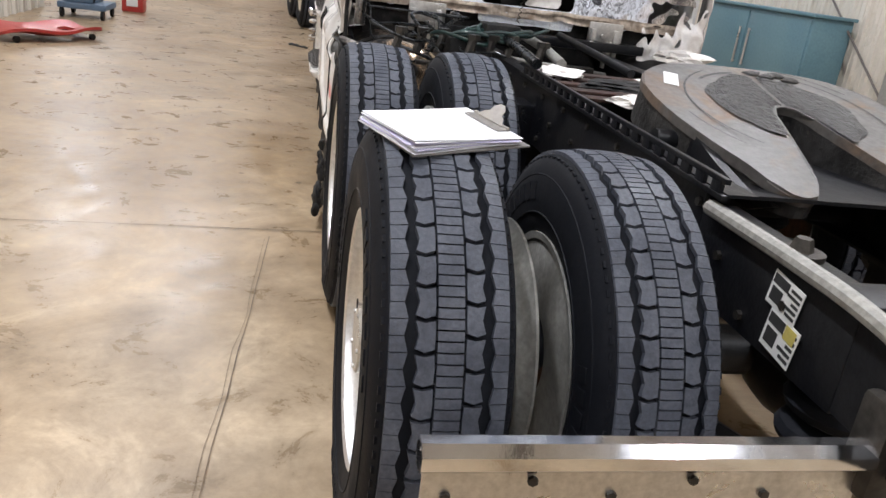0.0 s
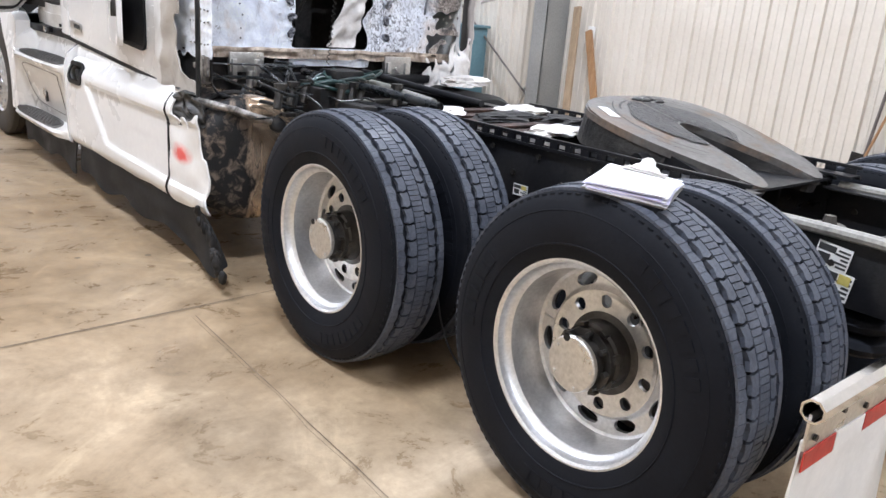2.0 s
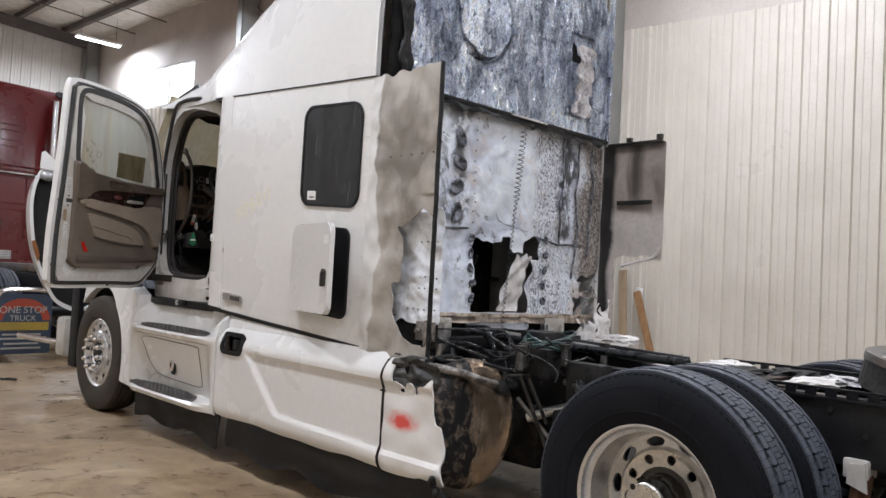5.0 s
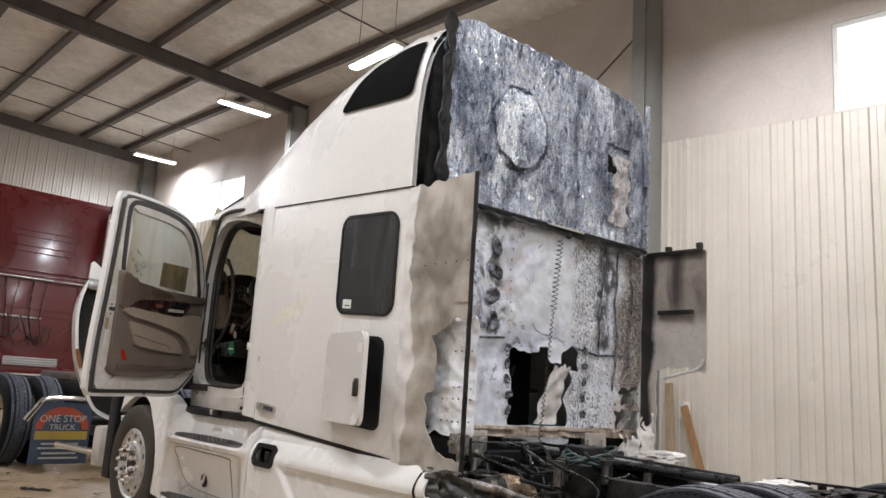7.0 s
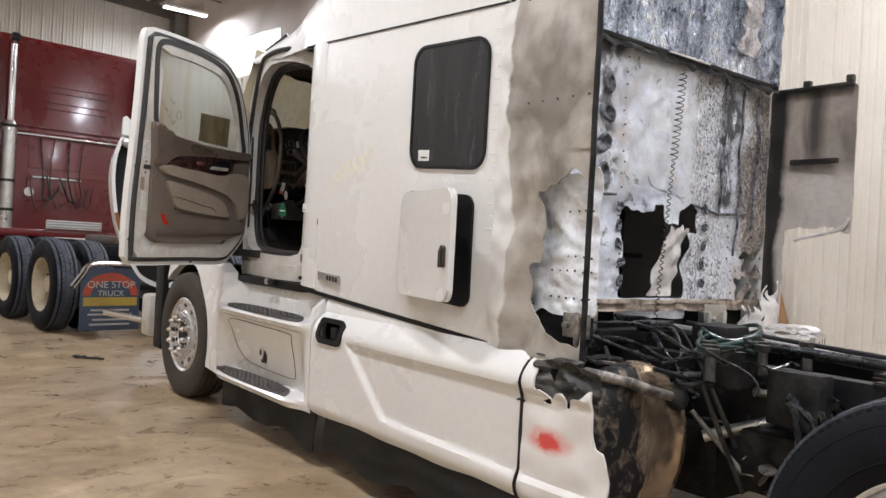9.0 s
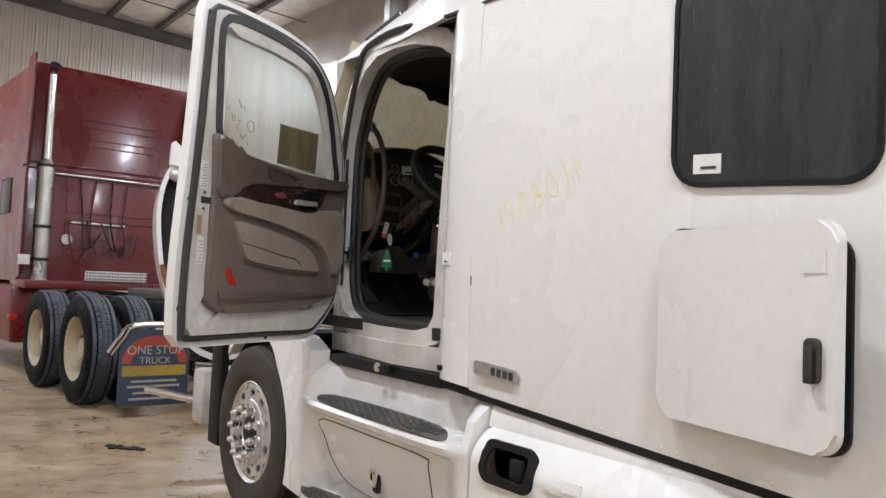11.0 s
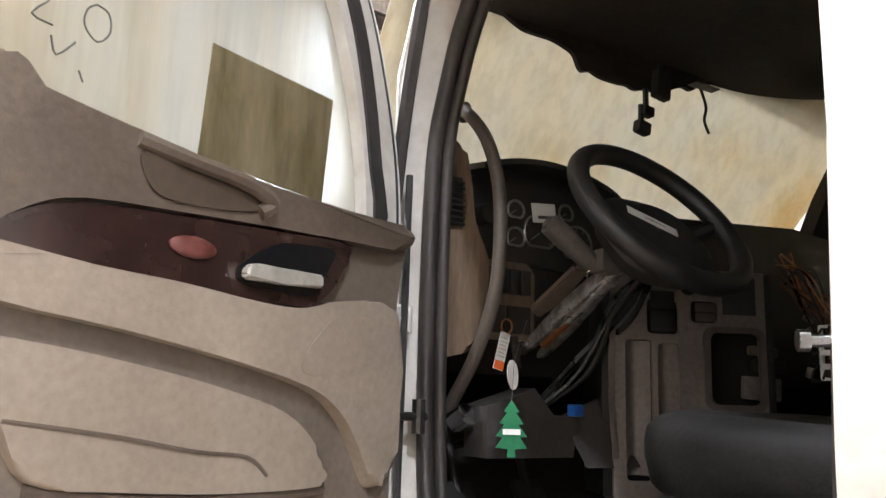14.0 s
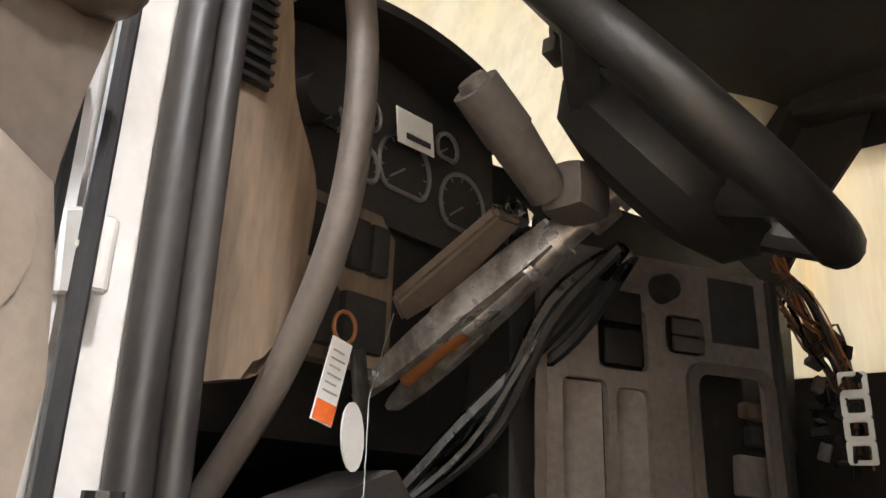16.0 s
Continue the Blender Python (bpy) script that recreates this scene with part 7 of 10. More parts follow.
for y in (2.75, 3.6):
    b = bmesh.new()
    ring = [(max(-1.145, TXc + 0.33 * math.cos(2 * math.pi * k / 40)), y, TZc + 0.33 * math.sin(2 * math.pi * k / 40)) for k in range(40)]
    tube(b, ring, 0.014, 6, closed=True)
    part("tank_strap", b, "char", tank)
random.seed(11)
for k in range(14):
    a = rnd(1.1, 2.7)
    y = rnd(2.53, 2.9)
    r = rnd(0.010, 0.022)
    b = bmesh.new()
    bmesh.ops.create_icosphere(b, subdivisions=2, radius=r, matrix=Matrix.Translation((TXc + 0.335 * math.cos(a), y, TZc + 0.33 * math.sin(a))) @ Matrix.Diagonal((1, 1.5, 0.6, 1)))
    for v in b.verts:
        v.co += 0.014 * Vector((wob(*v.co, 27), wob(v.co.y, v.co.z, v.co.x, 27), wob(v.co.z, v.co.y, 3, 27)))
    part("charred_lump", b, "char", tank, smooth=False)

# far tank, reservoir cylinder and driveshaft, unseen: added dark to block the lit floor
b = bmesh.new()
revolve(b, [(0.0, 0.0), (0.0, 0.24), (0.03, 0.31), (0.07, 0.335), (1.9, 0.335), (1.97, 0.24), (1.97, 0.0)], 40)
part("far_fuel_tank", b, "char", truck, "dark far-side fuel tank, unseen and added", Matrix.Translation((0.85, 2.45, 0.58)) @ Matrix.Rotation(radians(90), 4, "Z"))
for y, z in ((2.78, 0.66),):
    b = bmesh.new()
    revolve(b, [(-0.46, 0.0), (-0.45, 0.06), (-0.42, 0.115), (-0.38, 0.135), (0.38, 0.135), (0.42, 0.115), (0.45, 0.06), (0.46, 0.0)], 32)
    part("air_reservoir", b, "char", truck, "dark cylinder added under the frame to hide the floor", Matrix.Translation((0.02, y, z)))
b = bmesh.new()
cyl(b, (0.1, 1.35, 0.56), (0.1, 4.2, 0.66), 0.06, seg=20)
part("driveshaft", b, "frame_black", truck)
# scorched bar with a charred knob in front of the tank, its struts and the beams behind
b = bmesh.new()
tube(b, [(-1.13, 2.60, 0.885), (-1.02, 2.50, 0.862), (-0.90, 2.45, 0.822), (-0.80, 2.425, 0.795)], 0.021, 12, smooth_n=4)
for v in b.verts:
    v.co += 0.006 * Vector((wob(*v.co, 22), wob(v.co.y, v.co.z, v.co.x, 22), wob(v.co.z, v.co.y, 3, 22)))
tb = part("tank_bar", b, "alloy_scorched", truck, "scorched pale pipe over the tank end")
b = bmesh.new()
bmesh.ops.create_icosphere(b, subdivisions=3, radius=0.042, matrix=Matrix.Translation((-0.775, 2.42, 0.782)))
for v in b.verts:
    v.co += 0.012 * Vector((wob(*v.co, 26), wob(v.co.y, v.co.z, v.co.x, 26), wob(v.co.z, v.co.y, 3, 26)))
part("charred_knob", b, "char", tb)
for p, q in (((-0.70, 2.36, 0.85), (-0.60, 2.22, 0.44)), ((-0.62, 2.38, 0.85), (-0.56, 2.28, 0.60))):
    b = bmesh.new()
    cyl(b, p, q, 0.010, seg=8)
    part("strut", b, "hub_steel", truck)
# dark boxes added between the tank and the axle to block the lit floor
for k, (x0, x1, y0, y1, z0, z1) in enumerate(((-0.42, 0.36, 2.45, 2.80, 0.30, 0.62), (-0.46, -0.30, 2.02, 2.34, 0.40, 0.66), (-0.30, 0.30, 1.86, 2.02, 0.34, 0.60))):
    b = bmesh.new()
    box(b, x0, x1, y0, y1, z0, z1, 0.03)
    for v in b.verts:
        v.co += 0.015 * Vector((wob(*v.co, 7), wob(v.co.y, 1, v.co.x, 7), wob(v.co.z, v.co.x, 2, 7)))
    part("charred_box", b, "char", truck, "dark box added under the frame to hide the floor")
random.seed(23)
for k in range(9):
    b = bmesh.new()
    x, y, z = rnd(-0.52, -0.36), rnd(2.12, 2.40), rnd(0.42, 0.66)
    m = Matrix.Translation((x, y, z)) @ Matrix.Rotation(rnd(0, 3), 4, Vector((rnd(-1, 1), rnd(-1, 1), rnd(-1, 1))).normalized())
    plate(b, [(0.03 * math.cos(a) * (1 + 0.3 * wob(a, k, 0, 2)), 0.05 * math.sin(a)) for a in [2 * math.pi * j / 10 for j in range(10)]], 0.006, lambda p: tuple(m @ Vector(p)))
    part("scorched_bracket", b, "alloy_scorched" if k % 3 else "chrome", truck)
b = bmesh.new()
box(b, -0.76, -0.33, 2.36, 2.42, 0.83, 0.85, 0.004)
part("flat_bracket", b, "hub_steel", truck)
for p, q, r in (((-0.28, 2.72, 0.872), (0.50, 2.96, 0.80), 0.016), ((-0.46, 2.60, 0.835), (-0.06, 2.62, 0.815), 0.014), ((-0.34, 2.34, 0.80), (-0.33, 1.98, 0.80), 0.018), ((-0.52, 2.52, 0.70), (-0.44, 2.30, 0.46), 0.012)):
    b = bmesh.new()
    cyl(b, p, q, r, seg=12)
    part("steel_tube", b, "steel_wheel", truck, "grey steel tube behind the tank")
b = bmesh.new()
box(b, -0.28, 0.38, 2.84, 2.92, 0.815, 0.845, 0.004)
part("flat_bracket", b, "hub_steel", truck)

# pipes, hoses and wires behind the sleeper
random.seed(21)
for k in range(17):
    b = bmesh.new()
    y0 = rnd(2.25, 2.85)
    p = Vector((rnd(-0.98, -0.5), y0, rnd(0.88, 0.99)))
    pts = [p.copy()]
    d = Vector((rnd(-0.3, 1), rnd(-1, 0.4), 0)).normalized()
    for j in range(rnd(0, 1) > 0.4 and 6 or 4):
        d = (d + Vector((rnd(-0.8, 0.8), rnd(-0.8, 0.8), rnd(-0.35, 0.3)))).normalized()
        p = p + d * rnd(0.09, 0.17)
        p.x, p.y, p.z = min(-0.35, max(-1.02, p.x)), min(3.0, max(2.15, p.y)), min(1.06, max(0.84, p.z))
        pts.append(p.copy())
    tube(b, pts, rnd(0.005, 0.012), 7, smooth_n=5)
    part("burnt_hose", b, "hose", truck)
for k in range(5):
    b = bmesh.new()
    c = Vector((-0.55 + 0.09 * k, 2.35 + 0.05 * k, 0.99 + 0.012 * k))
    tube(b, [c + Vector((0.15 * math.cos(a + k), 0.11 * math.sin(a + k), 0.02 * math.sin(2 * a + k))) for a in [2 * math.pi * j / 16 for j in range(16)]], 0.0095, 7, closed=True, smooth_n=3)
    part("coiled_air_line", b, "hose_green", truck, "scorched green coiled air line")
for pts, r, mt in (([(-0.462, 2.493, 0.589), (-0.385, 2.368, 0.642), (-0.308, 2.242, 0.696)], 0.026, "alloy_dull"), ([(-0.25, 1.35, 0.83), (-0.235, 2.1, 0.845), (-0.235, 2.85, 0.855)], 0.036, "alloy_scorched"), ([(-0.36, 1.6, 0.985), (-0.30, 2.2, 0.99), (-0.28, 3.0, 1.0)], 0.022, "hose"), ([(-0.15, 1.9, 0.96), (-0.1, 2.4, 0.98), (-0.1, 3.0, 1.0)], 0.024, "steel_wheel"), ([(0.2, 1.9, 0.95), (0.22, 2.5, 0.97), (0.2, 3.05, 1.0)], 0.02, "frame_black")):
    b = bmesh.new()
    tube(b, pts, r, 12, smooth_n=3)
    part("pipe", b, mt, truck, "scorched metal pipe along the frame" if mt == "alloy_dull" else "")
for bb in ((-0.58, -0.46, 1.95, 2.16, 0.72, 0.94), (-0.62, -0.50, 2.25, 2.42, 0.84, 0.99), (-0.40, -0.20, 2.45, 2.62, 0.96, 1.06)):
    b = bmesh.new()
    box(b, *bb, 0.02)
    for v in b.verts:
        v.co += 0.012 * Vector((wob(*v.co, 9), wob(v.co.y, 1, v.co.x, 9), wob(v.co.z, v.co.x, 2, 9)))
    part("burnt_valve_box", b, "char", truck)
for k in range(7):
    b = bmesh.new()
    x, y = -0.9 + 0.12 * k, 2.2 + 0.08 * (k % 3)
    cyl(b, (x, y, 0.90), (x + 0.03, y + 0.02, 1.0), 0.022, seg=8)
    cyl(b, (x + 0.03, y + 0.02, 0.995), (x + 0.03, y + 0.02, 1.02), 0.034, seg=6)
    part("burnt_fitting", b, "hub_steel", truck)
for k in range(9):
    b = bmesh.new()
    x = -0.76 + 0.05 * k
    tube(b, [(x, 1.95 + rnd(0, 0.1), 0.86), (x + rnd(-0.08, 0.08), 1.93, 0.74), (x + rnd(-0.1, 0.1), 1.96, rnd(0.36, 0.6)), (x + rnd(-0.05, 0.15), 2.0, rnd(0.32, 0.5))], rnd(0.007, 0.016), 6, smooth_n=4)
    part("hanging_hose", b, "hose", truck)
b = bmesh.new()
tube(b, [(-0.95, 0.88, 0.50), (-0.93, 0.82, 0.25), (-0.88, 0.74, 0.10), (-0.80, 0.6, 0.03), (-0.7, 0.5, 0.012)], 0.004, 6, smooth_n=5)
part("dangling_wire", b, "black_plastic", truck, "thin wire hanging to the floor")

# ---------- the open driver's door ----------
M["trim_brown"] = mat("dusty_brown_door_trim", (0.155, 0.124, 0.098), (0.20, 0.162, 0.128), 0.6, 0.0, 2.5, 70, 0.2, 0.2)
M["trim_light"] = mat("grey_beige_armrest", (0.30, 0.245, 0.195), (0.36, 0.30, 0.24), 0.6, 0.0, 2.5, 70, 0.18, 0.2)
M["trim_dark"] = mat("dark_brown_upper_trim", (0.115, 0.088, 0.068), (0.155, 0.12, 0.093), 0.42, 0.0, 3, 70, 0.25, 0.2)
M["burl"] = mat("dark_wood_trim", (0.028, 0.014, 0.012), (0.042, 0.02, 0.016), 0.25, 0.0, 6, 50, 0.3, 0.0, coat=0.5)


def stained_glass(name, cols, patch, share_through, clear=0.0):
    """Smoke-stained glass: a milky film with runs down it, which lets light through."""
    m, N, L, P = nodes_of(name)
    a = noise_node(N, L, 5.0, 5, 0.6, 0.5, (1.0, 1.0, 0.12))
    c = noise_node(N, L, 1.6, 4, 0.6, 0.3)
    d = noise_node(N, L, 22, 4, 0.65, 0.2, (1.0, 1.0, 0.08))
    x = ramp(N, L, a, [(0.35, cols[0]), (0.55, cols[1]), (0.74, cols[2])])
    x = mixc(N, L, ramp(N, L, c, [(0.4, (0, 0, 0)), (0.7, (0.6,) * 3)]), x, patch)
    x = mixc(N, L, 0.35, x, ramp(N, L, d, [(0.35, (0.6,) * 3), (0.6, (1,) * 3)]), "MULTIPLY")
    L.new(x, P.inputs["Base Color"])
    P.inputs["Roughness"].default_value = 0.35
    tr = N.new("ShaderNodeBsdfTranslucent")
    L.new(x, tr.inputs["Color"])
    ms = N.new("ShaderNodeMixShader")
    ms.inputs[0].default_value = share_through
    out = N["Material Output"]
    L.new(P.outputs[0], ms.inputs[1])
    L.new(tr.outputs[0], ms.inputs[2])
    if not clear:
        L.new(ms.outputs[0], out.inputs[0])
        return m
    gl, m2 = N.new("ShaderNodeBsdfRefraction"), N.new("ShaderNodeMixShader")
    gl.inputs["Color"].default_value = (0.93, 0.96, 0.95, 1)
    gl.inputs["Roughness"].default_value, gl.inputs["IOR"].default_value = 0.24, 1.45
    m2.inputs[0].default_value = clear
    L.new(ms.outputs[0], m2.inputs[1])
    L.new(gl.outputs[0], m2.inputs[2])
    L.new(m2.outputs[0], out.inputs[0])
    return m


M["stained"] = stained_glass("smoke_stained_glass", ((0.62, 0.64, 0.61), (0.66, 0.625, 0.52), (0.58, 0.47, 0.29)), (0.60, 0.62, 0.60), 0.6, 0.45)
M["smoked"] = stained_glass("smoke_browned_windshield", ((0.66, 0.625, 0.53), (0.67, 0.61, 0.475), (0.57, 0.43, 0.215)), (0.70, 0.69, 0.62), 0.62)
M["film"] = mat("brown_film_patch", (0.13, 0.105, 0.05), (0.24, 0.20, 0.12), 0.5, 0.0, 12, 50, 0.25, 0.1, stretch=(1, 1, 0.2))
M["lens_dusty"] = mat("dusty_red_lens", (0.13, 0.035, 0.030), (0.18, 0.06, 0.05), 0.45, 0.0, 20, 90, 0.2, 0.1)
# tan darkened so that the flat grab pocket reads as a shaded recess
M["pocket_tan"] = mat("tan_recess_shade", (0.085, 0.06, 0.04), (0.06, 0.045, 0.03), 0.6)
M["worn_silver"] = mat("worn_silver_handle", (0.62, 0.60, 0.55), (0.5, 0.48, 0.43), 0.35, 0.4, 12, 70, 0.2, 0.08)
M["finger_grey"] = mat("wiped_streak", (0.10, 0.10, 0.095), (0.16, 0.16, 0.15), 0.5)
M["grey_print"] = mat("grey_print", (0.35, 0.35, 0.35), (0.42, 0.42, 0.42), 0.6)
M["seal"] = mat("rubber_door_seal", (0.03, 0.028, 0.028), (0.05, 0.046, 0.044), 0.6, 0.0, 4, 60, 0.3, 0.1)

DU = Vector((-0.905, -0.425, 0)).normalized()
DD = Vector((0.425, -0.905, 0)).normalized()
HP = Vector((-0.93, 6.325, 0.0)) + 0.05 * DD
DM = Matrix(((DU.x, DD.x, 0, HP.x), (DU.y, DD.y, 0, HP.y), (0, 0, 1, 0), (0, 0, 0, 1)))


def grow(pts, g):
    out, n = [], len(pts)
    for i in range(n):
        a, c = pts[i - 1], pts[(i + 1) % n]
        t = Vector((c[0] - a[0], c[1] - a[1])).normalized()
        out.append((pts[i][0] + t.y * g, pts[i][1] - t.x * g))
    return out


# outlines in the door's own plane: metres from the hinge, height (counter-clockwise)
D_OUT = [(0.045, 1.36), (0.10, 1.27), (0.20, 1.175), (0.30, 1.125), (0.63, 1.122), (1.00, 1.115), (1.14, 1.12), (1.175, 1.17), (1.178, 1.40), (1.17, 1.60), (1.15, 1.85), (1.13, 2.15), (1.115, 2.45), (1.108, 2.60), (1.092, 2.665), (1.05, 2.692), (0.90, 2.70), (0.62, 2.692), (0.40, 2.658), (0.27, 2.59), (0.17, 2.48), (0.10, 2.32), (0.05, 2.15), (0.03, 2.0), (0.025, 1.80), (0.03, 1.55)]
D_GLASS = [(0.165, 1.96), (0.40, 1.955), (0.65, 1.96), (0.90, 2.0), (0.985, 2.05), (1.0, 2.28), (1.005, 2.50), (0.992, 2.58), (0.95, 2.608), (0.80, 2.612), (0.60, 2.60), (0.43, 2.565), (0.33, 2.50), (0.26, 2.39), (0.21, 2.24), (0.18, 2.10)]
door_o = catmull(D_OUT, 3)
glass_o = catmull(D_GLASS, 3)


def dplate(name, pts, d0, d1, material, parent, label="", bevel=0.0, smooth=True):
    b = bmesh.new()
    plate(b, pts, d1 - d0, lambda p: (p[0], d0 + p[2], p[1]))
    if bevel:
        es = [e for e in b.edges if abs(e.verts[0].co.y - d1) < 1e-5 and abs(e.verts[1].co.y - d1) < 1e-5 and len(e.link_faces) == 2]
        bmesh.ops.bevel(b, geom=es, offset=bevel, segments=3, affect="EDGES", profile=0.5)
    return part(name, b, material, parent, label, DM, smooth)


# shell: a frame round the glass above, solid below
b = bmesh.new()
N1 = 69
sill = 2.0


def angle_match(outer, centre, n=72):
    """Points of an outline along n even directions from a centre."""
    out = []
    cx, cz = centre
    P = outer + [outer[0]]
    for k in range(n):
        a = 2 * math.pi * k / n
        dx, dz = math.cos(a), math.sin(a)
        best = None
        for p, q in zip(P, P[1:]):
            ex, ez = q[0] - p[0], q[1] - p[1]
            den = dx * ez - dz * ex
            if abs(den) < 1e-9:
                continue
            t = ((p[0] - cx) * ez - (p[1] - cz) * ex) / den
            s = ((p[0] - cx) * dz - (p[1] - cz) * dx) / den
            if t > 0 and -1e-6 <= s <= 1 + 1e-6 and (best is None or t > best):
                best = t
        out.append((cx + dx * best, cz + dz * best))
    return out


C0 = (0.60, 2.30)
ring_plate(b, angle_match(door_o, C0, 120), angle_match(grow(glass_o, 0.012), C0, 120), 0.05, lambda p: (p[0], -0.05 + p[2], p[1]))
door = part("cab_door", b, "white_paint", truck, "open white cab door seen from inside", DM)
# raised inner rim of the door and the seal lying outside it
b = bmesh.new()
RC = (0.60, 1.85)
ring_plate(b, angle_match(grow(door_o, -0.055), RC, 120), angle_match(grow(door_o, -0.155), RC, 120), 0.03, lambda p: (p[0], p[2], p[1]))
part("door_rim", b, "white_dirty", door, "grimy white inner door rim", DM)
b = bmesh.new()
tube(b, [(u, 0.006, z) for u, z in angle_match(grow(door_o, -0.044), RC, 110)], 0.018, 8, closed=True)
part("door_seal", b, "seal", door, "black rubber door seal", DM)
# glass and the brown patch on it
b = bmesh.new()
plate(b, grow(glass_o, 0.02), 0.005, lambda p: (p[0], -0.012 + p[2], p[1]))
part("door_glass", b, "stained", door, "smoke-stained side window with runs and finger writing", DM)
b = bmesh.new()
ring_plate(b, angle_match(grow(glass_o, 0.03), C0, 90), angle_match(grow(glass_o, -0.006), C0, 90), 0.037, lambda p: (p[0], 0.0 + p[2], p[1]))
part("glass_channel", b, "seal", door, "", DM)
dplate("film_patch", [(0.28, 2.0), (0.575, 2.012), (0.565, 2.212), (0.265, 2.215)], -0.0065, -0.0035, "film", door, "brown film square on the glass", smooth=False)
for line in ([(0.857, 2.267), (0.845, 2.245), (0.833, 2.23)], [(0.823, 2.245), (0.812, 2.22)], [(0.775, 2.184), (0.755, 2.178), (0.75, 2.15), (0.768, 2.128), (0.79, 2.145), (0.789, 2.17), (0.775, 2.184)], [(0.921, 2.229), (0.905, 2.222), (0.93, 2.209), (0.905, 2.205)], [(0.90, 2.195), (0.885, 2.16), (0.875, 2.185), (0.895, 2.18)], [(0.86, 2.17), (0.84, 2.165), (0.865, 2.13), (0.835, 2.125)], [(0.835, 2.11), (0.825, 2.085), (0.80, 2.114)], [(0.79, 2.075), (0.782, 2.06)]):
    b = bmesh.new()
    tube(b, [(u, -0.005, z) for u, z in line], 0.0016, 5, smooth_n=3)
    part("finger_mark", b, "finger_grey", door, "", DM)
# trim panel: large padded sheet following the sill line
T_OUT = [(0.12, 1.37), (0.20, 1.345), (0.315, 1.312), (0.60, 1.276), (0.88, 1.268), (0.97, 1.278), (1.026, 1.32), (1.04, 1.38), (1.035, 1.53), (1.035, 1.68), (1.03, 1.84), (1.04, 2.04), (1.03, 2.068), (0.99, 2.068), (0.955, 2.04), (0.915, 2.012), (0.80, 1.998), (0.67, 1.988), (0.53, 1.975), (0.29, 1.975), (0.095, 1.972), (0.085, 1.95), (0.11, 1.82), (0.113, 1.65), (0.11, 1.467)]
trim = dplate("trim_panel", catmull(T_OUT, 3), 0.0, 0.06, "trim_brown", door, "dusty brown moulded door trim", 0.02)
U_OUT = [(0.09, 1.972), (0.115, 1.925), (0.29, 1.912), (0.48, 1.90), (0.66, 1.886), (0.81, 1.872), (0.88, 1.846), (0.94, 1.80), (0.985, 1.78), (1.025, 1.80), (1.03, 1.9), (1.035, 2.04), (1.02, 2.062), (0.985, 2.062), (0.95, 2.03), (0.91, 2.004), (0.80, 1.99), (0.67, 1.98), (0.53, 1.968), (0.29, 1.968)]
dplate("upper_trim", catmull(U_OUT[::-1], 3), 0.04, 0.088, "trim_dark", trim, "dark upper door trim", 0.02)
W_OUT = [(0.292, 1.905), (0.30, 1.87), (0.33, 1.82), (0.375, 1.784), (0.42, 1.778), (0.50, 1.776), (0.65, 1.785), (0.79, 1.788), (0.91, 1.796), (0.965, 1.79), (0.93, 1.812), (0.87, 1.848), (0.80, 1.866), (0.66, 1.88), (0.48, 1.894)]
burl = dplate("wood_inlay", catmull(W_OUT[::-1], 4), 0.05, 0.086, "burl", trim, "dark glossy wood-look inlay", 0.006)
b = bmesh.new()
plate(b, catmull([(0.335, 1.885), (0.35, 1.85), (0.385, 1.80), (0.45, 1.795), (0.54, 1.80), (0.552, 1.82), (0.525, 1.845), (0.47, 1.874), (0.40, 1.884)], 4)[::-1], 0.004, lambda p: (p[0], 0.0862 + p[2], p[1]))
cup = part("handle_cup", b, "black_plastic", burl, "", DM)
b = bmesh.new()
plate(b, [(0.378, 1.812), (0.47, 1.806), (0.545, 1.804), (0.551, 1.81), (0.545, 1.826), (0.53, 1.831), (0.45, 1.832), (0.38, 1.834)][::-1], 0.02, lambda p: (p[0], 0.0902 + p[2], p[1]))
bmesh.ops.bevel(b, geom=list(b.edges), offset=0.004, segments=2, affect="EDGES")
part("door_handle", b, "worn_silver", trim, "worn silver inner door handle", DM)
b = bmesh.new()
loft(b, [[(0.637 + 0.042 * s * math.cos(a), y, 1.838 + 0.0165 * s * math.sin(a)) for a in [2 * math.pi * k / 24 for k in range(24)]] for y, s in ((0.084, 1.0), (0.089, 0.98), (0.093, 0.8), (0.095, 0.5))])
part("lamp_lens", b, "lens_dusty", trim, "dusty red courtesy lamp lens", DM)
# grab pocket under the sill pad
b = bmesh.new()
plate(b, catmull([(0.735, 1.955), (0.725, 1.915), (0.69, 1.898), (0.60, 1.903), (0.52, 1.92), (0.55, 1.94), (0.64, 1.945)], 4)[::-1], 0.004, lambda p: (p[0], 0.0885 + p[2], p[1]))
part("grab_pocket", b, "pocket_tan", trim, "", DM)
b = bmesh.new()
tube(b, [(0.745, 0.088, 1.972), (0.66, 0.096, 1.962), (0.56, 0.10, 1.954), (0.50, 0.098, 1.935), (0.52, 0.092, 1.915)], 0.013, 8, smooth_n=4)
part("pull_bar", b, "trim_dark", trim, "", DM)
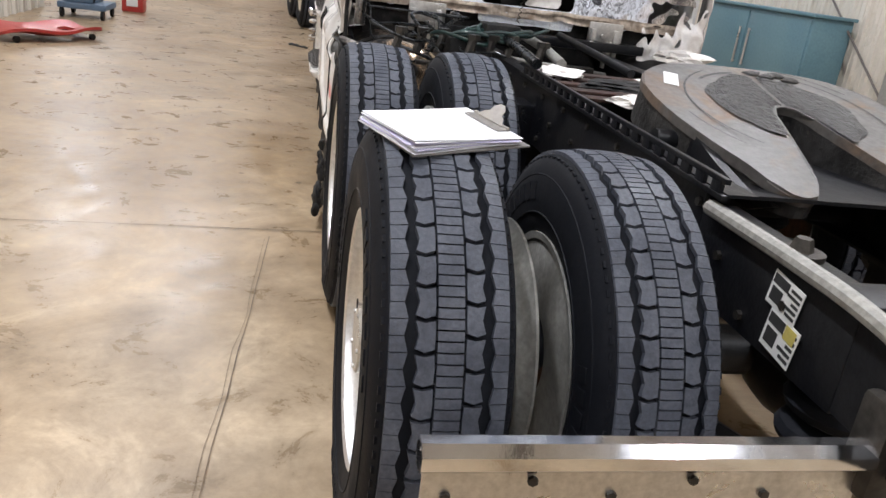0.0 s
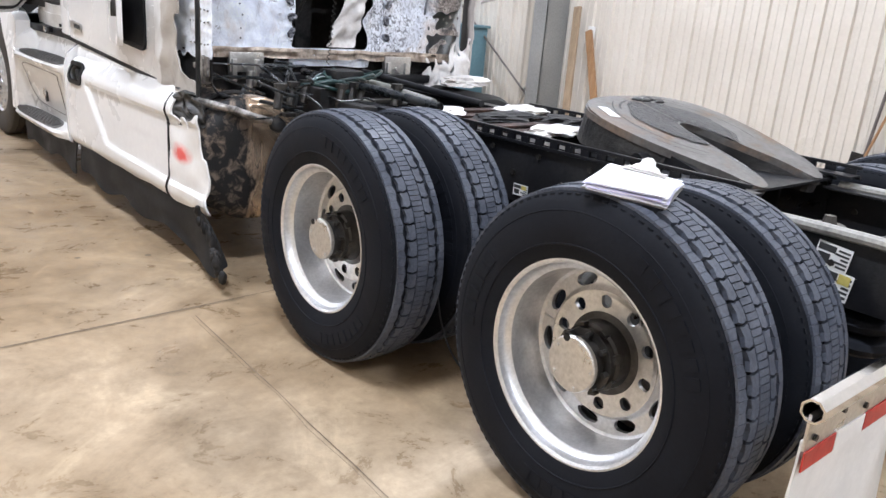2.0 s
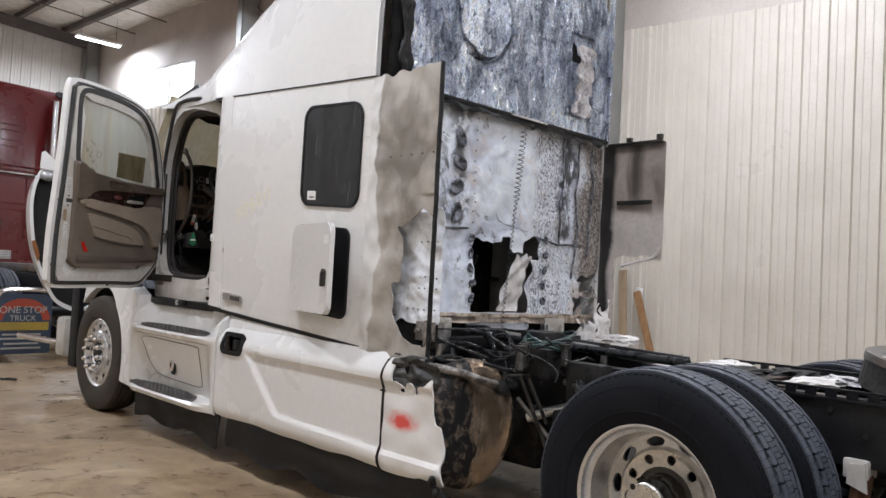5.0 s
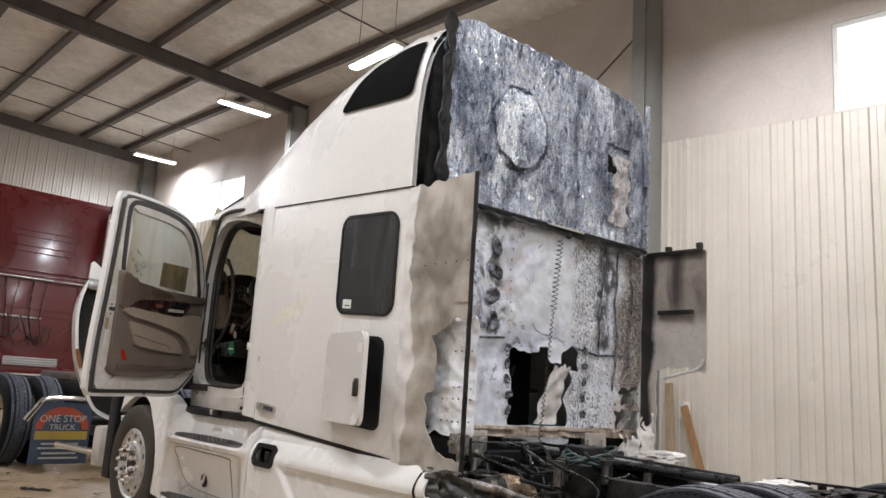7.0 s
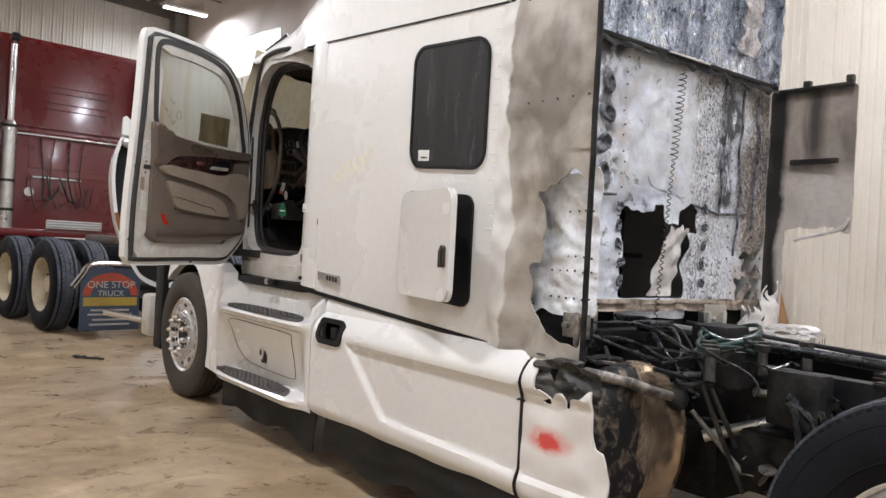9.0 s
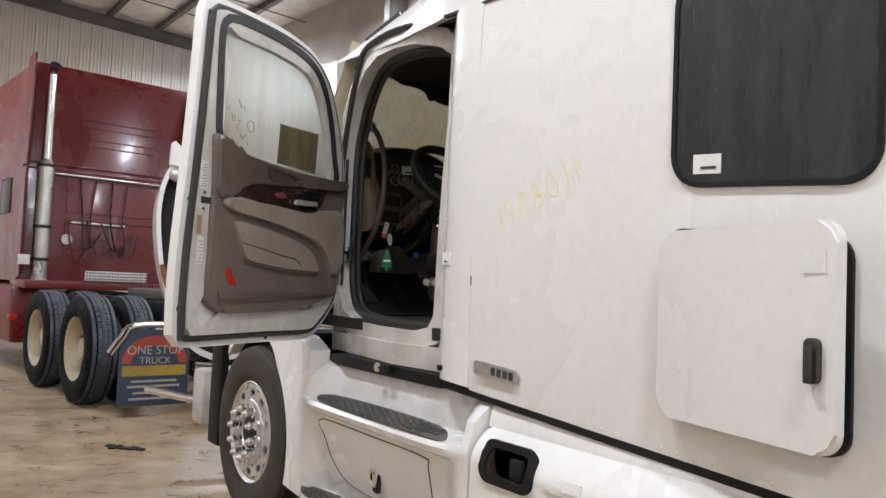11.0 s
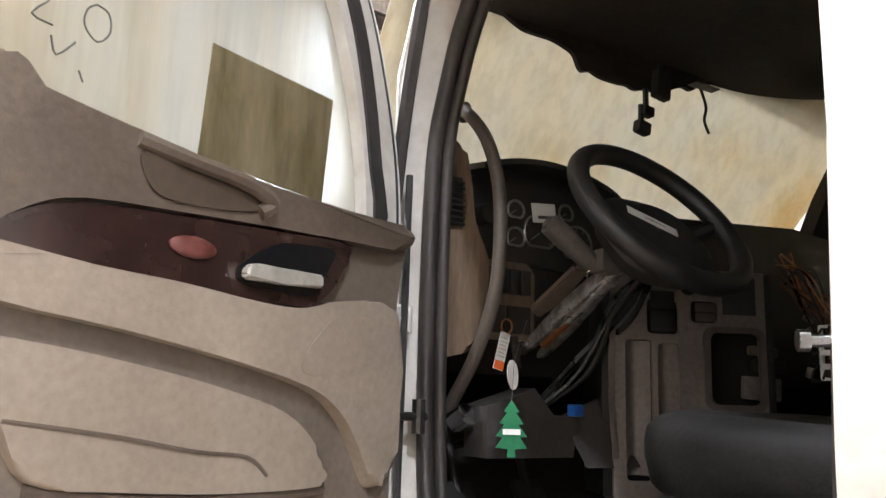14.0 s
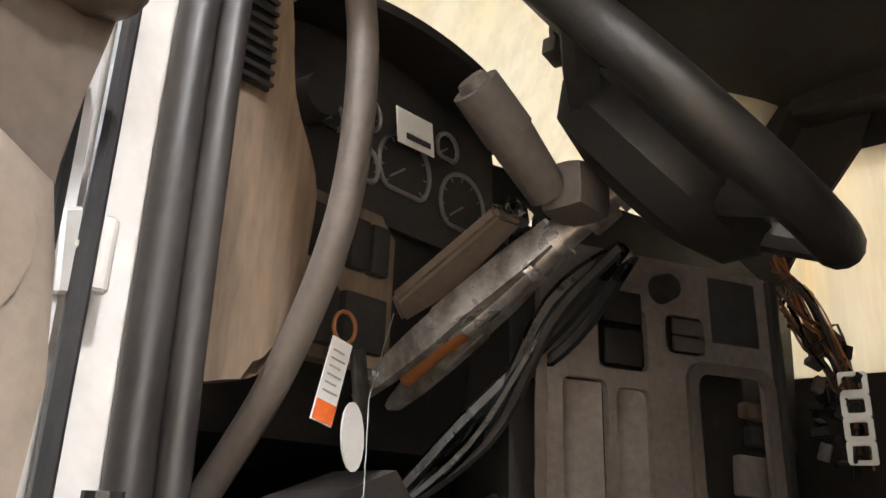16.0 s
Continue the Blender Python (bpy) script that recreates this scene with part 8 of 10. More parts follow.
# arm rest band sweeping down to the map pocket
A_OUT = [(0.985, 1.757), (0.955, 1.798), (0.785, 1.788), (0.65, 1.784), (0.50, 1.774), (0.40, 1.776), (0.30, 1.80), (0.13, 1.80), (0.125, 1.62), (0.13, 1.50), (0.17, 1.47), (0.20, 1.475), (0.248, 1.549), (0.30, 1.605), (0.38, 1.645), (0.557, 1.682), (0.743, 1.71), (0.90, 1.728)]
dplate("arm_rest", catmull(A_OUT, 3), 0.03, 0.09, "trim_light", trim, "grey-beige arm rest band", 0.022)
P_OUT = [(0.913, 1.680), (0.875, 1.588), (0.83, 1.518), (0.718, 1.50), (0.535, 1.484), (0.33, 1.480), (0.325, 1.50), (0.347, 1.549), (0.422, 1.602), (0.552, 1.637), (0.704, 1.665), (0.849, 1.684)]
pk = dplate("map_pocket", catmull(P_OUT, 4), 0.03, 0.082, "trim_light", trim, "padded map pocket", 0.008)
b = bmesh.new()
tube(b, [(0.875, 0.080, 1.591), (0.726, 0.083, 1.57), (0.60, 0.083, 1.547), (0.50, 0.083, 1.535), (0.455, 0.081, 1.505)], 0.0035, 6, smooth_n=5)
part("pocket_seam", b, "trim_dark", trim, "", DM)
# dark tube stands in for the shadow below the pocket's lip
b = bmesh.new()
tube(b, [(0.83, 0.066, 1.508), (0.72, 0.072, 1.49), (0.53, 0.072, 1.474), (0.31, 0.068, 1.472)], 0.008, 6, smooth_n=5)
part("pocket_lip", b, "trim_dark", trim, "", DM)
# speaker cover
b = bmesh.new()
plate(b, catmull([(0.40, 1.685), (0.375, 1.665), (0.25, 1.68), (0.165, 1.71), (0.155, 1.772), (0.25, 1.776), (0.32, 1.768), (0.36, 1.74)], 4)[::-1], 0.0025, lambda p: (p[0], 0.0895 + p[2], p[1]))
part("speaker_cover", b, "trim_light", trim, "", DM)
# lower storage bin line and red reflector
b = bmesh.new()
sheet(b, 20, 4, lambda u, v: (0.985 - 0.82 * u, 0.052 + 0.028 * math.sin(math.pi * v), 1.372 - 0.006 * math.sin(3 * u) - 0.075 * v * (1 - 0.55 * u) + 0.012 * u), None, 0.004, (0, -1, 0))
part("bin_lip", b, "trim_dark", trim, "dark lower bin lip", DM)
dplate("door_reflector", [(0.876, 1.392), (0.92, 1.396), (0.942, 1.439), (0.945, 1.468), (0.935, 1.472), (0.916, 1.464)], 0.058, 0.066, "red_lens", trim, "red plastic door reflector", 0.003)
# edge fittings: latch, holes, labels, hinges
b = bmesh.new()
box(b, 1.028, 1.085, 0.027, 0.036, 1.752, 1.780)
part("latch_slot", b, "ink", door, "black latch slot", DM)
for u, z, r, d in ((1.066, 1.80, 0.007, 0.033), (1.068, 1.728, 0.007, 0.033), (1.145, 1.285, 0.014, 0.006), (1.128, 1.765, 0.008, 0.006), (0.60, 1.145, 0.010, 0.006), (1.10, 1.145, 0.006, 0.006), (0.36, 1.15, 0.006, 0.006)):
    b = bmesh.new()
    cyl(b, (u, d - 0.02, z), (u, d, z), r, seg=12)
    part("screw_hole", b, "ink", door, "", DM)
for u0, u1, z0, z1, bars in ((1.052, 1.094, 1.815, 1.94, 9), (1.058, 1.092, 1.483, 1.605, 7), (1.072, 1.102, 1.613, 1.697, 0)):
    b = bmesh.new()
    box(b, u0, u1, 0.029, 0.0315, z0, z1)
    o = part("door_label", b, "label_white" if bars else "wood_pale", door, "printed label on the door edge, unreadable", DM, False)
    for k in range(bars):
        b = bmesh.new()
        box(b, u0 + 0.004, u1 - 0.004 - 0.01 * (k % 3) * 0.5, 0.0316, 0.0323, z0 + 0.008 + k * (z1 - z0 - 0.016) / bars, z0 + 0.012 + k * (z1 - z0 - 0.016) / bars)
        part("print_bar", b, "grey_print", o, "", DM, False)
for z in (1.80, 1.33):
    b = bmesh.new()
    plate(b, [(-0.004, z - 0.032), (0.032, z - 0.040), (0.040, z + 0.022), (0.006, z + 0.036)], 0.014, lambda p: (p[0] + 0.004, p[2] - 0.006, p[1]))
    cyl(b, (0.0, 0.010, z - 0.03), (0.0, 0.010, z + 0.03), 0.008, seg=12)
    bmesh.ops.bevel(b, geom=list(b.edges), offset=0.0025, segments=1, affect="EDGES")
    h = part("hinge", b, "white_dirty", door, "white painted door hinge", DM)
    b = bmesh.new()
    cyl(b, (0.022, 0.006, z), (0.022, 0.012, z), 0.006, seg=10)
    part("hinge_bolt", b, "white_dirty", h, "", DM)
b = bmesh.new()
tube(b, [(0.02, 0.012, z) for z in (1.42, 1.6, 1.8, 2.0, 2.12)], 0.008, 8, smooth_n=3)
part("hinge_seal", b, "seal", door, "dark seal along the hinged edge", DM)
b = bmesh.new()
cyl(b, (-0.02, 0.05, 1.595), (0.06, 0.03, 1.595), 0.009, seg=8)
cyl(b, (0.0, 0.045, 1.56), (0.0, 0.045, 1.63), 0.014, seg=10)
part("check_strap", b, "hub_steel", door, "", DM)
# ---------- cab interior ----------
M["dash_black"] = mat("smoked_black_dash", (0.016, 0.015, 0.0145), (0.032, 0.028, 0.025), 0.6, 0.0, 5, 80, 0.35, 0.25)
M["dash_brown"] = mat("smoky_brown_dash", (0.225, 0.165, 0.115), (0.10, 0.070, 0.047), 0.42, 0.0, 9, 90, 0.35, 0.2, cut=(0.42, 0.6), stretch=(1, 1, 0.16))
# darker version of the console grey for the low panels and seat cover
M["console_dark"] = mat("darker_grey_plastic", (0.042, 0.037, 0.034), (0.068, 0.06, 0.054), 0.6, 0.0, 6, 80, 0.3, 0.25)
M["console"] = mat("dusty_grey_console", (0.175, 0.150, 0.134), (0.23, 0.20, 0.178), 0.6, 0.0, 6, 80, 0.3, 0.25)
M["wheel_grey"] = mat("dark_grey_wheel_foam", (0.016, 0.0155, 0.0155), (0.026, 0.025, 0.024), 0.5, 0.0, 5, 90, 0.25, 0.2)
M["rod_grey"] = mat("grey_grab_rail", (0.095, 0.078, 0.066), (0.13, 0.108, 0.092), 0.55, 0.0, 5, 80, 0.2, 0.15)
M["cast"] = mat("cast_aluminium_column", (0.52, 0.51, 0.51), (0.20, 0.175, 0.155), 0.34, 0.6, 16, 60, 0.4, 0.4)
M["stalk_grey"] = mat("dusty_stalk_plastic", (0.075, 0.066, 0.06), (0.10, 0.088, 0.08), 0.6, 0.0, 8, 80, 0.25, 0.2)
M["lining"] = mat("dark_cab_lining", (0.014, 0.0105, 0.008), (0.034, 0.024, 0.017), 0.85, 0.0, 6, 50, 0.4, 0.4)
M["ring_grey"] = mat("dulled_chrome_ring", (0.32, 0.31, 0.30), (0.22, 0.21, 0.2), 0.35, 0.7)
M["mark_grey"] = mat("faded_dial_print", (0.25, 0.25, 0.24), (0.18, 0.18, 0.17), 0.6)
M["green_tree"] = mat("green_card", (0.012, 0.20, 0.075), (0.01, 0.15, 0.06), 0.6)
M["orange"] = mat("orange_print", (0.85, 0.18, 0.03), (0.8, 0.15, 0.03), 0.5)
M["blue_plug"] = mat("blue_connector", (0.02, 0.12, 0.42), (0.02, 0.1, 0.35), 0.45)
M["knob_ivory"] = mat("dirty_ivory_plastic", (0.42, 0.39, 0.33), (0.28, 0.25, 0.20), 0.5, 0.0, 14, 60, 0.25, 0.1)
M["seat_cloth"] = mat("dusty_black_seat", (0.009, 0.0085, 0.008), (0.018, 0.0165, 0.0155), 0.6, 0.0, 5, 90, 0.3, 0.3, spec=0.15)

# liner, a dark box for the shaded cab: floor, far side, rear, headliner, firewall
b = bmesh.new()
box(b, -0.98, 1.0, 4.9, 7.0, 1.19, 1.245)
part("cab_floor", b, "lining", truck, "cab floor mat coloured black for the shaded footwell", smooth=False)
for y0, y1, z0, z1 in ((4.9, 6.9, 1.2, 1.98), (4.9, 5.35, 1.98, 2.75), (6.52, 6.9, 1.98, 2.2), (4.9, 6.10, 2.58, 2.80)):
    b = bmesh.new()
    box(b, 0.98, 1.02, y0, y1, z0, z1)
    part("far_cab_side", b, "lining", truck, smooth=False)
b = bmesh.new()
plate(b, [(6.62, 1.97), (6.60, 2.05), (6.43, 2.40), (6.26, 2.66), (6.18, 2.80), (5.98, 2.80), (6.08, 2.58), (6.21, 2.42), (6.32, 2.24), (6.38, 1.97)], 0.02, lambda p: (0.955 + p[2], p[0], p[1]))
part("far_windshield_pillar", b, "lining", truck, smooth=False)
# filler box added to block the bright gap above the far side
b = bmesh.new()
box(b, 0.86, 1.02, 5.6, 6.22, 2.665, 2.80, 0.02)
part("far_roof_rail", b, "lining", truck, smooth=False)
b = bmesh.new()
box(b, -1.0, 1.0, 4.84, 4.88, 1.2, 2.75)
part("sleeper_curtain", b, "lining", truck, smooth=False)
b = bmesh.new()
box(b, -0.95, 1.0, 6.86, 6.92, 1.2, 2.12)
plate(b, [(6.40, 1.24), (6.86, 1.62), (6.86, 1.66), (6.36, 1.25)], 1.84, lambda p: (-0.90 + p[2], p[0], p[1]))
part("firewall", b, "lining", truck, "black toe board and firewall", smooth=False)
b = bmesh.new()
plate(b, [(6.24, 1.24), (6.9, 1.24), (6.9, 2.10), (6.50, 2.10), (6.36, 1.75)], 0.02, lambda p: (-0.90 + p[2], p[0], p[1]))
part("kick_panel", b, "lining", truck, "black kick panel beside the pedals", smooth=False)
b = bmesh.new()


def head(u, v):
    x = -0.98 + u * 1.97
    y = 4.9 + v * (1.53 - 0.19 * smooth01((x - 0.35) / 0.6))
    drop = 0.045 * smooth01((y - 6.0) / 0.45) + 0.012 * wob(x, y, 1, 4)
    side = min(1.0, (1.03 - 0.145 * max(0.0, y - 5.1)) / 1.0)
    return (x * side if x < 0 else x, y, 2.735 - drop)


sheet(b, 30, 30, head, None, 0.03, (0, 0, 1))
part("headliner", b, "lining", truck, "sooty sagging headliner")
b = bmesh.new()


def visor_keep(u, v):
    x = -0.62 + u * 0.95
    low = 0.18 + 0.55 * math.exp(-((x + 0.10) / 0.22) ** 2) + 0.35 * max(0, wob(x, 3, 0, 13)) + 0.12 * wob(x, 0, 0, 7)
    return v < low * smooth01((x + 0.62) / 0.15) * smooth01((0.33 - x) / 0.15)


sheet(b, 70, 24, lambda u, v: (-0.62 + 0.95 * u, 6.41 + 0.03 * v + 0.015 * wob(u * 9, v * 4, 2), 2.70 - 0.15 * v), visor_keep, 0.015, (0, 1, 0))
part("burnt_visor", b, "lining", truck, "burnt ragged visor hanging over the windshield")

# windshield with its smoke film
b = bmesh.new()
sheet(b, 24, 10, lambda u, v: (-0.90 + 1.84 * u, 6.98 - 0.50 * v - (0.16 if u < 0.5 else 0.16 + 0.20 * v) * (2 * u - 1) ** 2, 2.08 + 0.74 * v), None, 0.006, (0, 1, 0))
ws = part("windshield", b, "smoked", truck, "smoke-stained milky windshield")
b = bmesh.new()
sheet(b, 4, 6, lambda u, v: (0.985, 5.35 + 1.08 * u - 0.10 * v * u, 1.98 + 0.60 * v), None, 0.006, (1, 0, 0))
part("far_side_glass", b, "smoked", truck, "smoke-stained passenger window")
b = bmesh.new()
loft(b, [[(x, y, z), (x + 0.06, y - 0.03, z), (x + 0.07, y + 0.06, z), (x + 0.01, y + 0.07, z)] for x, y, z in ((0.89, 6.60, 2.05), (0.885, 6.42, 2.4), (0.88, 6.26, 2.64), (0.875, 6.17, 2.78))])
part("far_pillar_trim", b, "lining", truck)
b = bmesh.new()
loft(b, [[tuple(cab_pt(u, z, -0.10)), tuple(cab_pt(u - 0.01, z, -0.125)), tuple(cab_pt(u + 0.05, z, -0.15)), tuple(cab_pt(u + 0.07, z, -0.11))] for u, z in ((1.21, 2.08), (1.195, 2.22), (1.13, 2.38), (1.04, 2.52), (0.94, 2.63))])
part("pillar_trim", b, "trim_dark", truck, "dark brown windshield pillar trim")
# toll tags and mirror stub on the glass
for x, z, w, h, t in ((-0.085, 2.445, 0.05, 0.038, 0.18), (-0.065, 2.50, 0.042, 0.03, 0.1), (0.0, 2.60, 0.06, 0.09, 0.12)):
    b = bmesh.new()
    box(b, x - w / 2, x + w / 2, 6.36, 6.39, z - h / 2, z + h / 2, 0.006, m=Matrix.Translation((x, 6.37, z)) @ Matrix.Rotation(t, 4, "Y") @ Matrix.Translation((-x, -6.37, -z)))
    box(b, x - 0.008, x + 0.008, 6.372, 6.384, z, z + 0.075, 0.003)
    part("toll_tag", b, "dash_black", ws, "small black device hanging at the windshield")
b = bmesh.new()
tube(b, [(0.20, 6.40, 2.66), (0.205, 6.38, 2.58), (0.195, 6.38, 2.53), (0.215, 6.38, 2.49)], 0.005, 6, smooth_n=4)
part("hanging_wire", b, "dash_black", truck)
b = bmesh.new()
box(b, 0.13, 0.24, 6.35, 6.385, 2.635, 2.640, 0.002)
part("headliner_plate", b, "rod_grey", truck)

# dash body
b = bmesh.new()
loft(b, [[(x, 6.92, 1.65), (x, 6.92, 2.12), (x, 6.78, 2.20), (x, yf + 0.10, zt), (x, yf + 0.02, zt - 0.015), (x, yf, zt - 0.08), (x, yf + 0.01, 1.85), (x, yf + 0.06, 1.70)] for x, yf, zt in ((-0.86, 6.42, 2.20), (-0.70, 6.42, 2.205), (-0.2, 6.42, 2.205), (0.0, 6.36, 2.20), (0.5, 6.28, 2.22), (0.92, 6.30, 2.20))])
dash = part("dashboard", b, "dash_black", truck, "smoke-blackened dashboard with parts missing")
# cluster hood
b = bmesh.new()
sheet(b, 26, 6, lambda u, v: (-0.68 + 0.46 * u, 6.44 - 0.12 * v, 2.195 + 0.062 * math.sin(math.pi * min(1, 0.08 + 0.92 * u)) ** 0.7 - 0.02 * v), None, 0.015, (0, 0, 1))
part("cluster_hood", b, "dash_black", dash, "curved instrument hood")
b = bmesh.new()
sheet(b, 26, 4, lambda u, v: (-0.68 + 0.46 * u, 6.434, 2.13 + v * (0.067 + 0.062 * math.sin(math.pi * min(1, 0.08 + 0.92 * u)) ** 0.7)), None, 0.012, (0, 1, 0))
part("hood_back", b, "dash_black", dash)
b = bmesh.new()
plate(b, rounded(-0.675, -0.235, 1.985, 2.215, 0.05, 5), 0.012, lambda p: (p[0], 6.418 - p[2], p[1]))
cl = part("instrument_panel", b, "dash_black", dash, "black instrument panel with dials")
for gx, gz, gr in ((-0.445, 2.078, 0.052), (-0.315, 2.062, 0.052), (-0.525, 2.055, 0.028), (-0.525, 2.13, 0.026), (-0.355, 2.145, 0.024), (-0.585, 2.10, 0.02)):
    b = bmesh.new()
    tube(b, [(gx + gr * math.cos(a), 6.402, gz + gr * max(-0.72, math.sin(a))) for a in [2 * math.pi * k / 28 for k in range(28)]], 0.0035, 6, closed=True)
    g = part("dial", b, "ring_grey", cl, "dull chrome-ringed dial")
    b = bmesh.new()
    for k in range(9):
        a = radians(220 - 32 * k)
        box(b, -0.001, 0.001, -0.001, 0.0, gr * 0.78, gr * 0.92, m=Matrix.Translation((gx, 6.404, gz)) @ Matrix.Rotation(-a + math.pi / 2, 4, "Y"))
    box(b, -0.0015, 0.0015, -0.002, 0.0, 0, gr * 0.7, m=Matrix.Translation((gx, 6.403, gz)) @ Matrix.Rotation(-2.2, 4, "Y"))
    part("dial_face", b, "mark_grey", cl, smooth=False)
b = bmesh.new()
cyl(b, (-0.63, 6.41, 2.10), (-0.63, 6.365, 2.10), 0.03, 0.027, seg=18)
part("light_knob", b, "dash_black", cl)
lm = Matrix.Translation((-0.445, 6.385, 2.13)) @ Matrix.Rotation(radians(-8), 4, "Y") @ Matrix.Rotation(radians(8), 4, "Z")
b = bmesh.new()
box(b, -0.045, 0.045, -0.001, 0.001, -0.026, 0.026)
tg = part("dash_tag", b, "label_white", cl, "white paper tag on the dials", lm, False)
b = bmesh.new()
box(b, -0.025, 0.035, -0.0022, -0.0012, -0.016, -0.008)
part("print_bar", b, "ink", tg, "", lm, False)
# brown end of the dash with the vent
b = bmesh.new()
eo = catmull([(-0.815, 1.735), (-0.74, 1.735), (-0.675, 1.765), (-0.652, 1.90), (-0.652, 1.975), (-0.69, 2.06), (-0.705, 2.16), (-0.727, 2.25), (-0.765, 2.262), (-0.80, 2.20), (-0.825, 2.0), (-0.83, 1.85)], 4)
plate(b, eo, 0.06, lambda p: (p[0], 6.40 - p[2], p[1]))
bmesh.ops.bevel(b, geom=[e for e in b.edges if abs(e.verts[0].co.y - 6.34) < 1e-5 and abs(e.verts[1].co.y - 6.34) < 1e-5 and len(e.link_faces) == 2], offset=0.016, segments=3, affect="EDGES")
de = part("dash_end", b, "dash_brown", dash, "smoke-browned dash end with an air vent")
b = bmesh.new()
plate(b, [(-0.778, 2.045), (-0.730, 2.045), (-0.735, 2.165), (-0.772, 2.165)], 0.004, lambda p: (p[0], 6.339 - p[2], p[1]))
vt = part("vent_back", b, "ink", de, smooth=False)
for k in range(8):
    b = bmesh.new()
    z = 2.05 + 0.0145 * k
    box(b, -0.776 + 0.0005 * k, -0.732 - 0.0004 * k, -0.008, 0.004, -0.0022, 0.0022, m=Matrix.Translation((0, 6.332, z)) @ Matrix.Rotation(radians(25), 4, "X"))
    part("vent_slat", b, "dash_black", de)
# switch panel
b = bmesh.new()
plate(b, rounded(-0.645, -0.475, 1.785, 1.985, 0.025, 5), 0.03, lambda p: (p[0], 6.415 - p[2], p[1]))
bmesh.ops.bevel(b, geom=[e for e in b.edges if abs(e.verts[0].co.y - 6.385) < 1e-5 and abs(e.verts[1].co.y - 6.385) < 1e-5], offset=0.008, segments=2, affect="EDGES")
sp = part("switch_panel", b, "dash_brown", dash, "brown switch panel")
for k, (x0, x1, z0, z1) in enumerate(((-0.63, -0.60, 1.90, 1.965), (-0.595, -0.565, 1.90, 1.965), (-0.56, -0.53, 1.90, 1.965), (-0.525, -0.495, 1.90, 1.965), (-0.63, -0.575, 1.80, 1.87), (-0.565, -0.495, 1.80, 1.87))):
    b = bmesh.new()
    box(b, x0, x1, 6.372, 6.388, z0, z1, 0.004)
    part("rocker_switch", b, "dash_black", sp)
# steering wheel
SWM = Matrix.Translation((-0.40, 6.015, 2.06)) @ Matrix.Rotation(radians(1.6), 4, "Z") @ Matrix.Rotation(radians(52.5), 4, "X")
b = bmesh.new()
tube(b, [(0.219 * math.cos(a), 0.219 * math.sin(a), 0.0) for a in [2 * math.pi * k / 56 for k in range(56)]], 0.0255, 14, closed=True)
sw = part("steering_wheel", b, "wheel_grey", truck, "dark grey steering wheel with a paper strip on it", SWM)
b = bmesh.new()
loft(b, [[(0.150 * s * math.copysign(abs(math.cos(a)) ** 0.7, math.cos(a)), 0.125 * s * math.copysign(abs(math.sin(a)) ** 0.7, math.sin(a)) - 0.035, z) for a in [2 * math.pi * k / 28 for k in range(28)]] for z, s in ((-0.11, 0.5), (-0.095, 0.85), (-0.06, 1.0), (-0.03, 0.96), (-0.018, 0.75))])
part("airbag_cover", b, "wheel_grey", sw, "", SWM)
for a in (4, 176, 248, 292):
    b = bmesh.new()
    c, s = math.cos(radians(a)), math.sin(radians(a))
    tube(b, [(0.07 * c, 0.05 * s, -0.075), (0.14 * c, 0.13 * s, -0.055), (0.216 * c, 0.216 * s, -0.004)], 0.019, 8, smooth_n=4)
    part("wheel_spoke", b, "wheel_grey", sw, "", SWM)
PSM = SWM @ Matrix.Translation((-0.015, -0.005, -0.0165)) @ Matrix.Rotation(radians(-25), 4, "Z")
b = bmesh.new()
box(b, -0.068, 0.068, -0.015, 0.015, -0.0008, 0.0008)
ps = part("paper_strip", b, "label_white", sw, "", PSM, False)
b = bmesh.new()
box(b, -0.02, 0.035, -0.002, 0.002, 0.0009, 0.0014)
part("print_bar", b, "grey_print", ps, "", PSM, False)
# column, stripped of its covers, in its own frame: z runs down the column, y upwards
CZ = Vector((-0.05, 0.33, -0.235)).normalized()
CX = Vector((1, 0, 0)) - CZ * CZ.x
CX.normalize()
CY = CZ.cross(CX)
CLM = Matrix(((CX.x, CY.x, CZ.x, -0.405), (CX.y, CY.y, CZ.y, 6.07), (CX.z, CY.z, CZ.z, 2.005), (0, 0, 0, 1)))
UP = -1.0 if CY.z < 0 else 1.0
b = bmesh.new()
cyl(b, (0, 0, -0.06), (0, 0, 0.28), 0.028, seg=18)
cyl(b, (0, 0, -0.03), (0, 0, 0.02), 0.052, 0.046, seg=22)
cyl(b, (0, 0, 0.02), (0, 0, 0.045), 0.040, seg=22)
for z in (0.075, 0.12, 0.165):
    cyl(b, (0, 0, z), (0, 0, z + 0.012), 0.036, seg=18)
loft(b, [[(-w, -h, z), (w, -h, z), (w + 0.006, 0, z), (w, h * 0.8, z), (-w, h * 0.8, z), (-w - 0.006, 0, z)] for z, w, h in ((0.12, 0.028, 0.022), (0.17, 0.034, 0.027), (0.22, 0.042, 0.028), (0.29, 0.050, 0.026), (0.31, 0.044, 0.022))])
for sd in (-1, 1):
    loft(b, [[(sd * x0, -h, z), (sd * (x0 + 0.018), -h, z), (sd * (x0 + 0.018), h, z), (sd * x0, h, z)] for z, x0, h in ((0.27, 0.030, 0.024), (0.33, 0.032, 0.024), (0.39, 0.034, 0.020), (0.43, 0.036, 0.012), (0.44, 0.036, 0.005))])
    for z in (0.30, 0.40):
        cyl(b, (sd * 0.052, 0.0, z), (sd * 0.072, 0.0, z), 0.0075, seg=6)
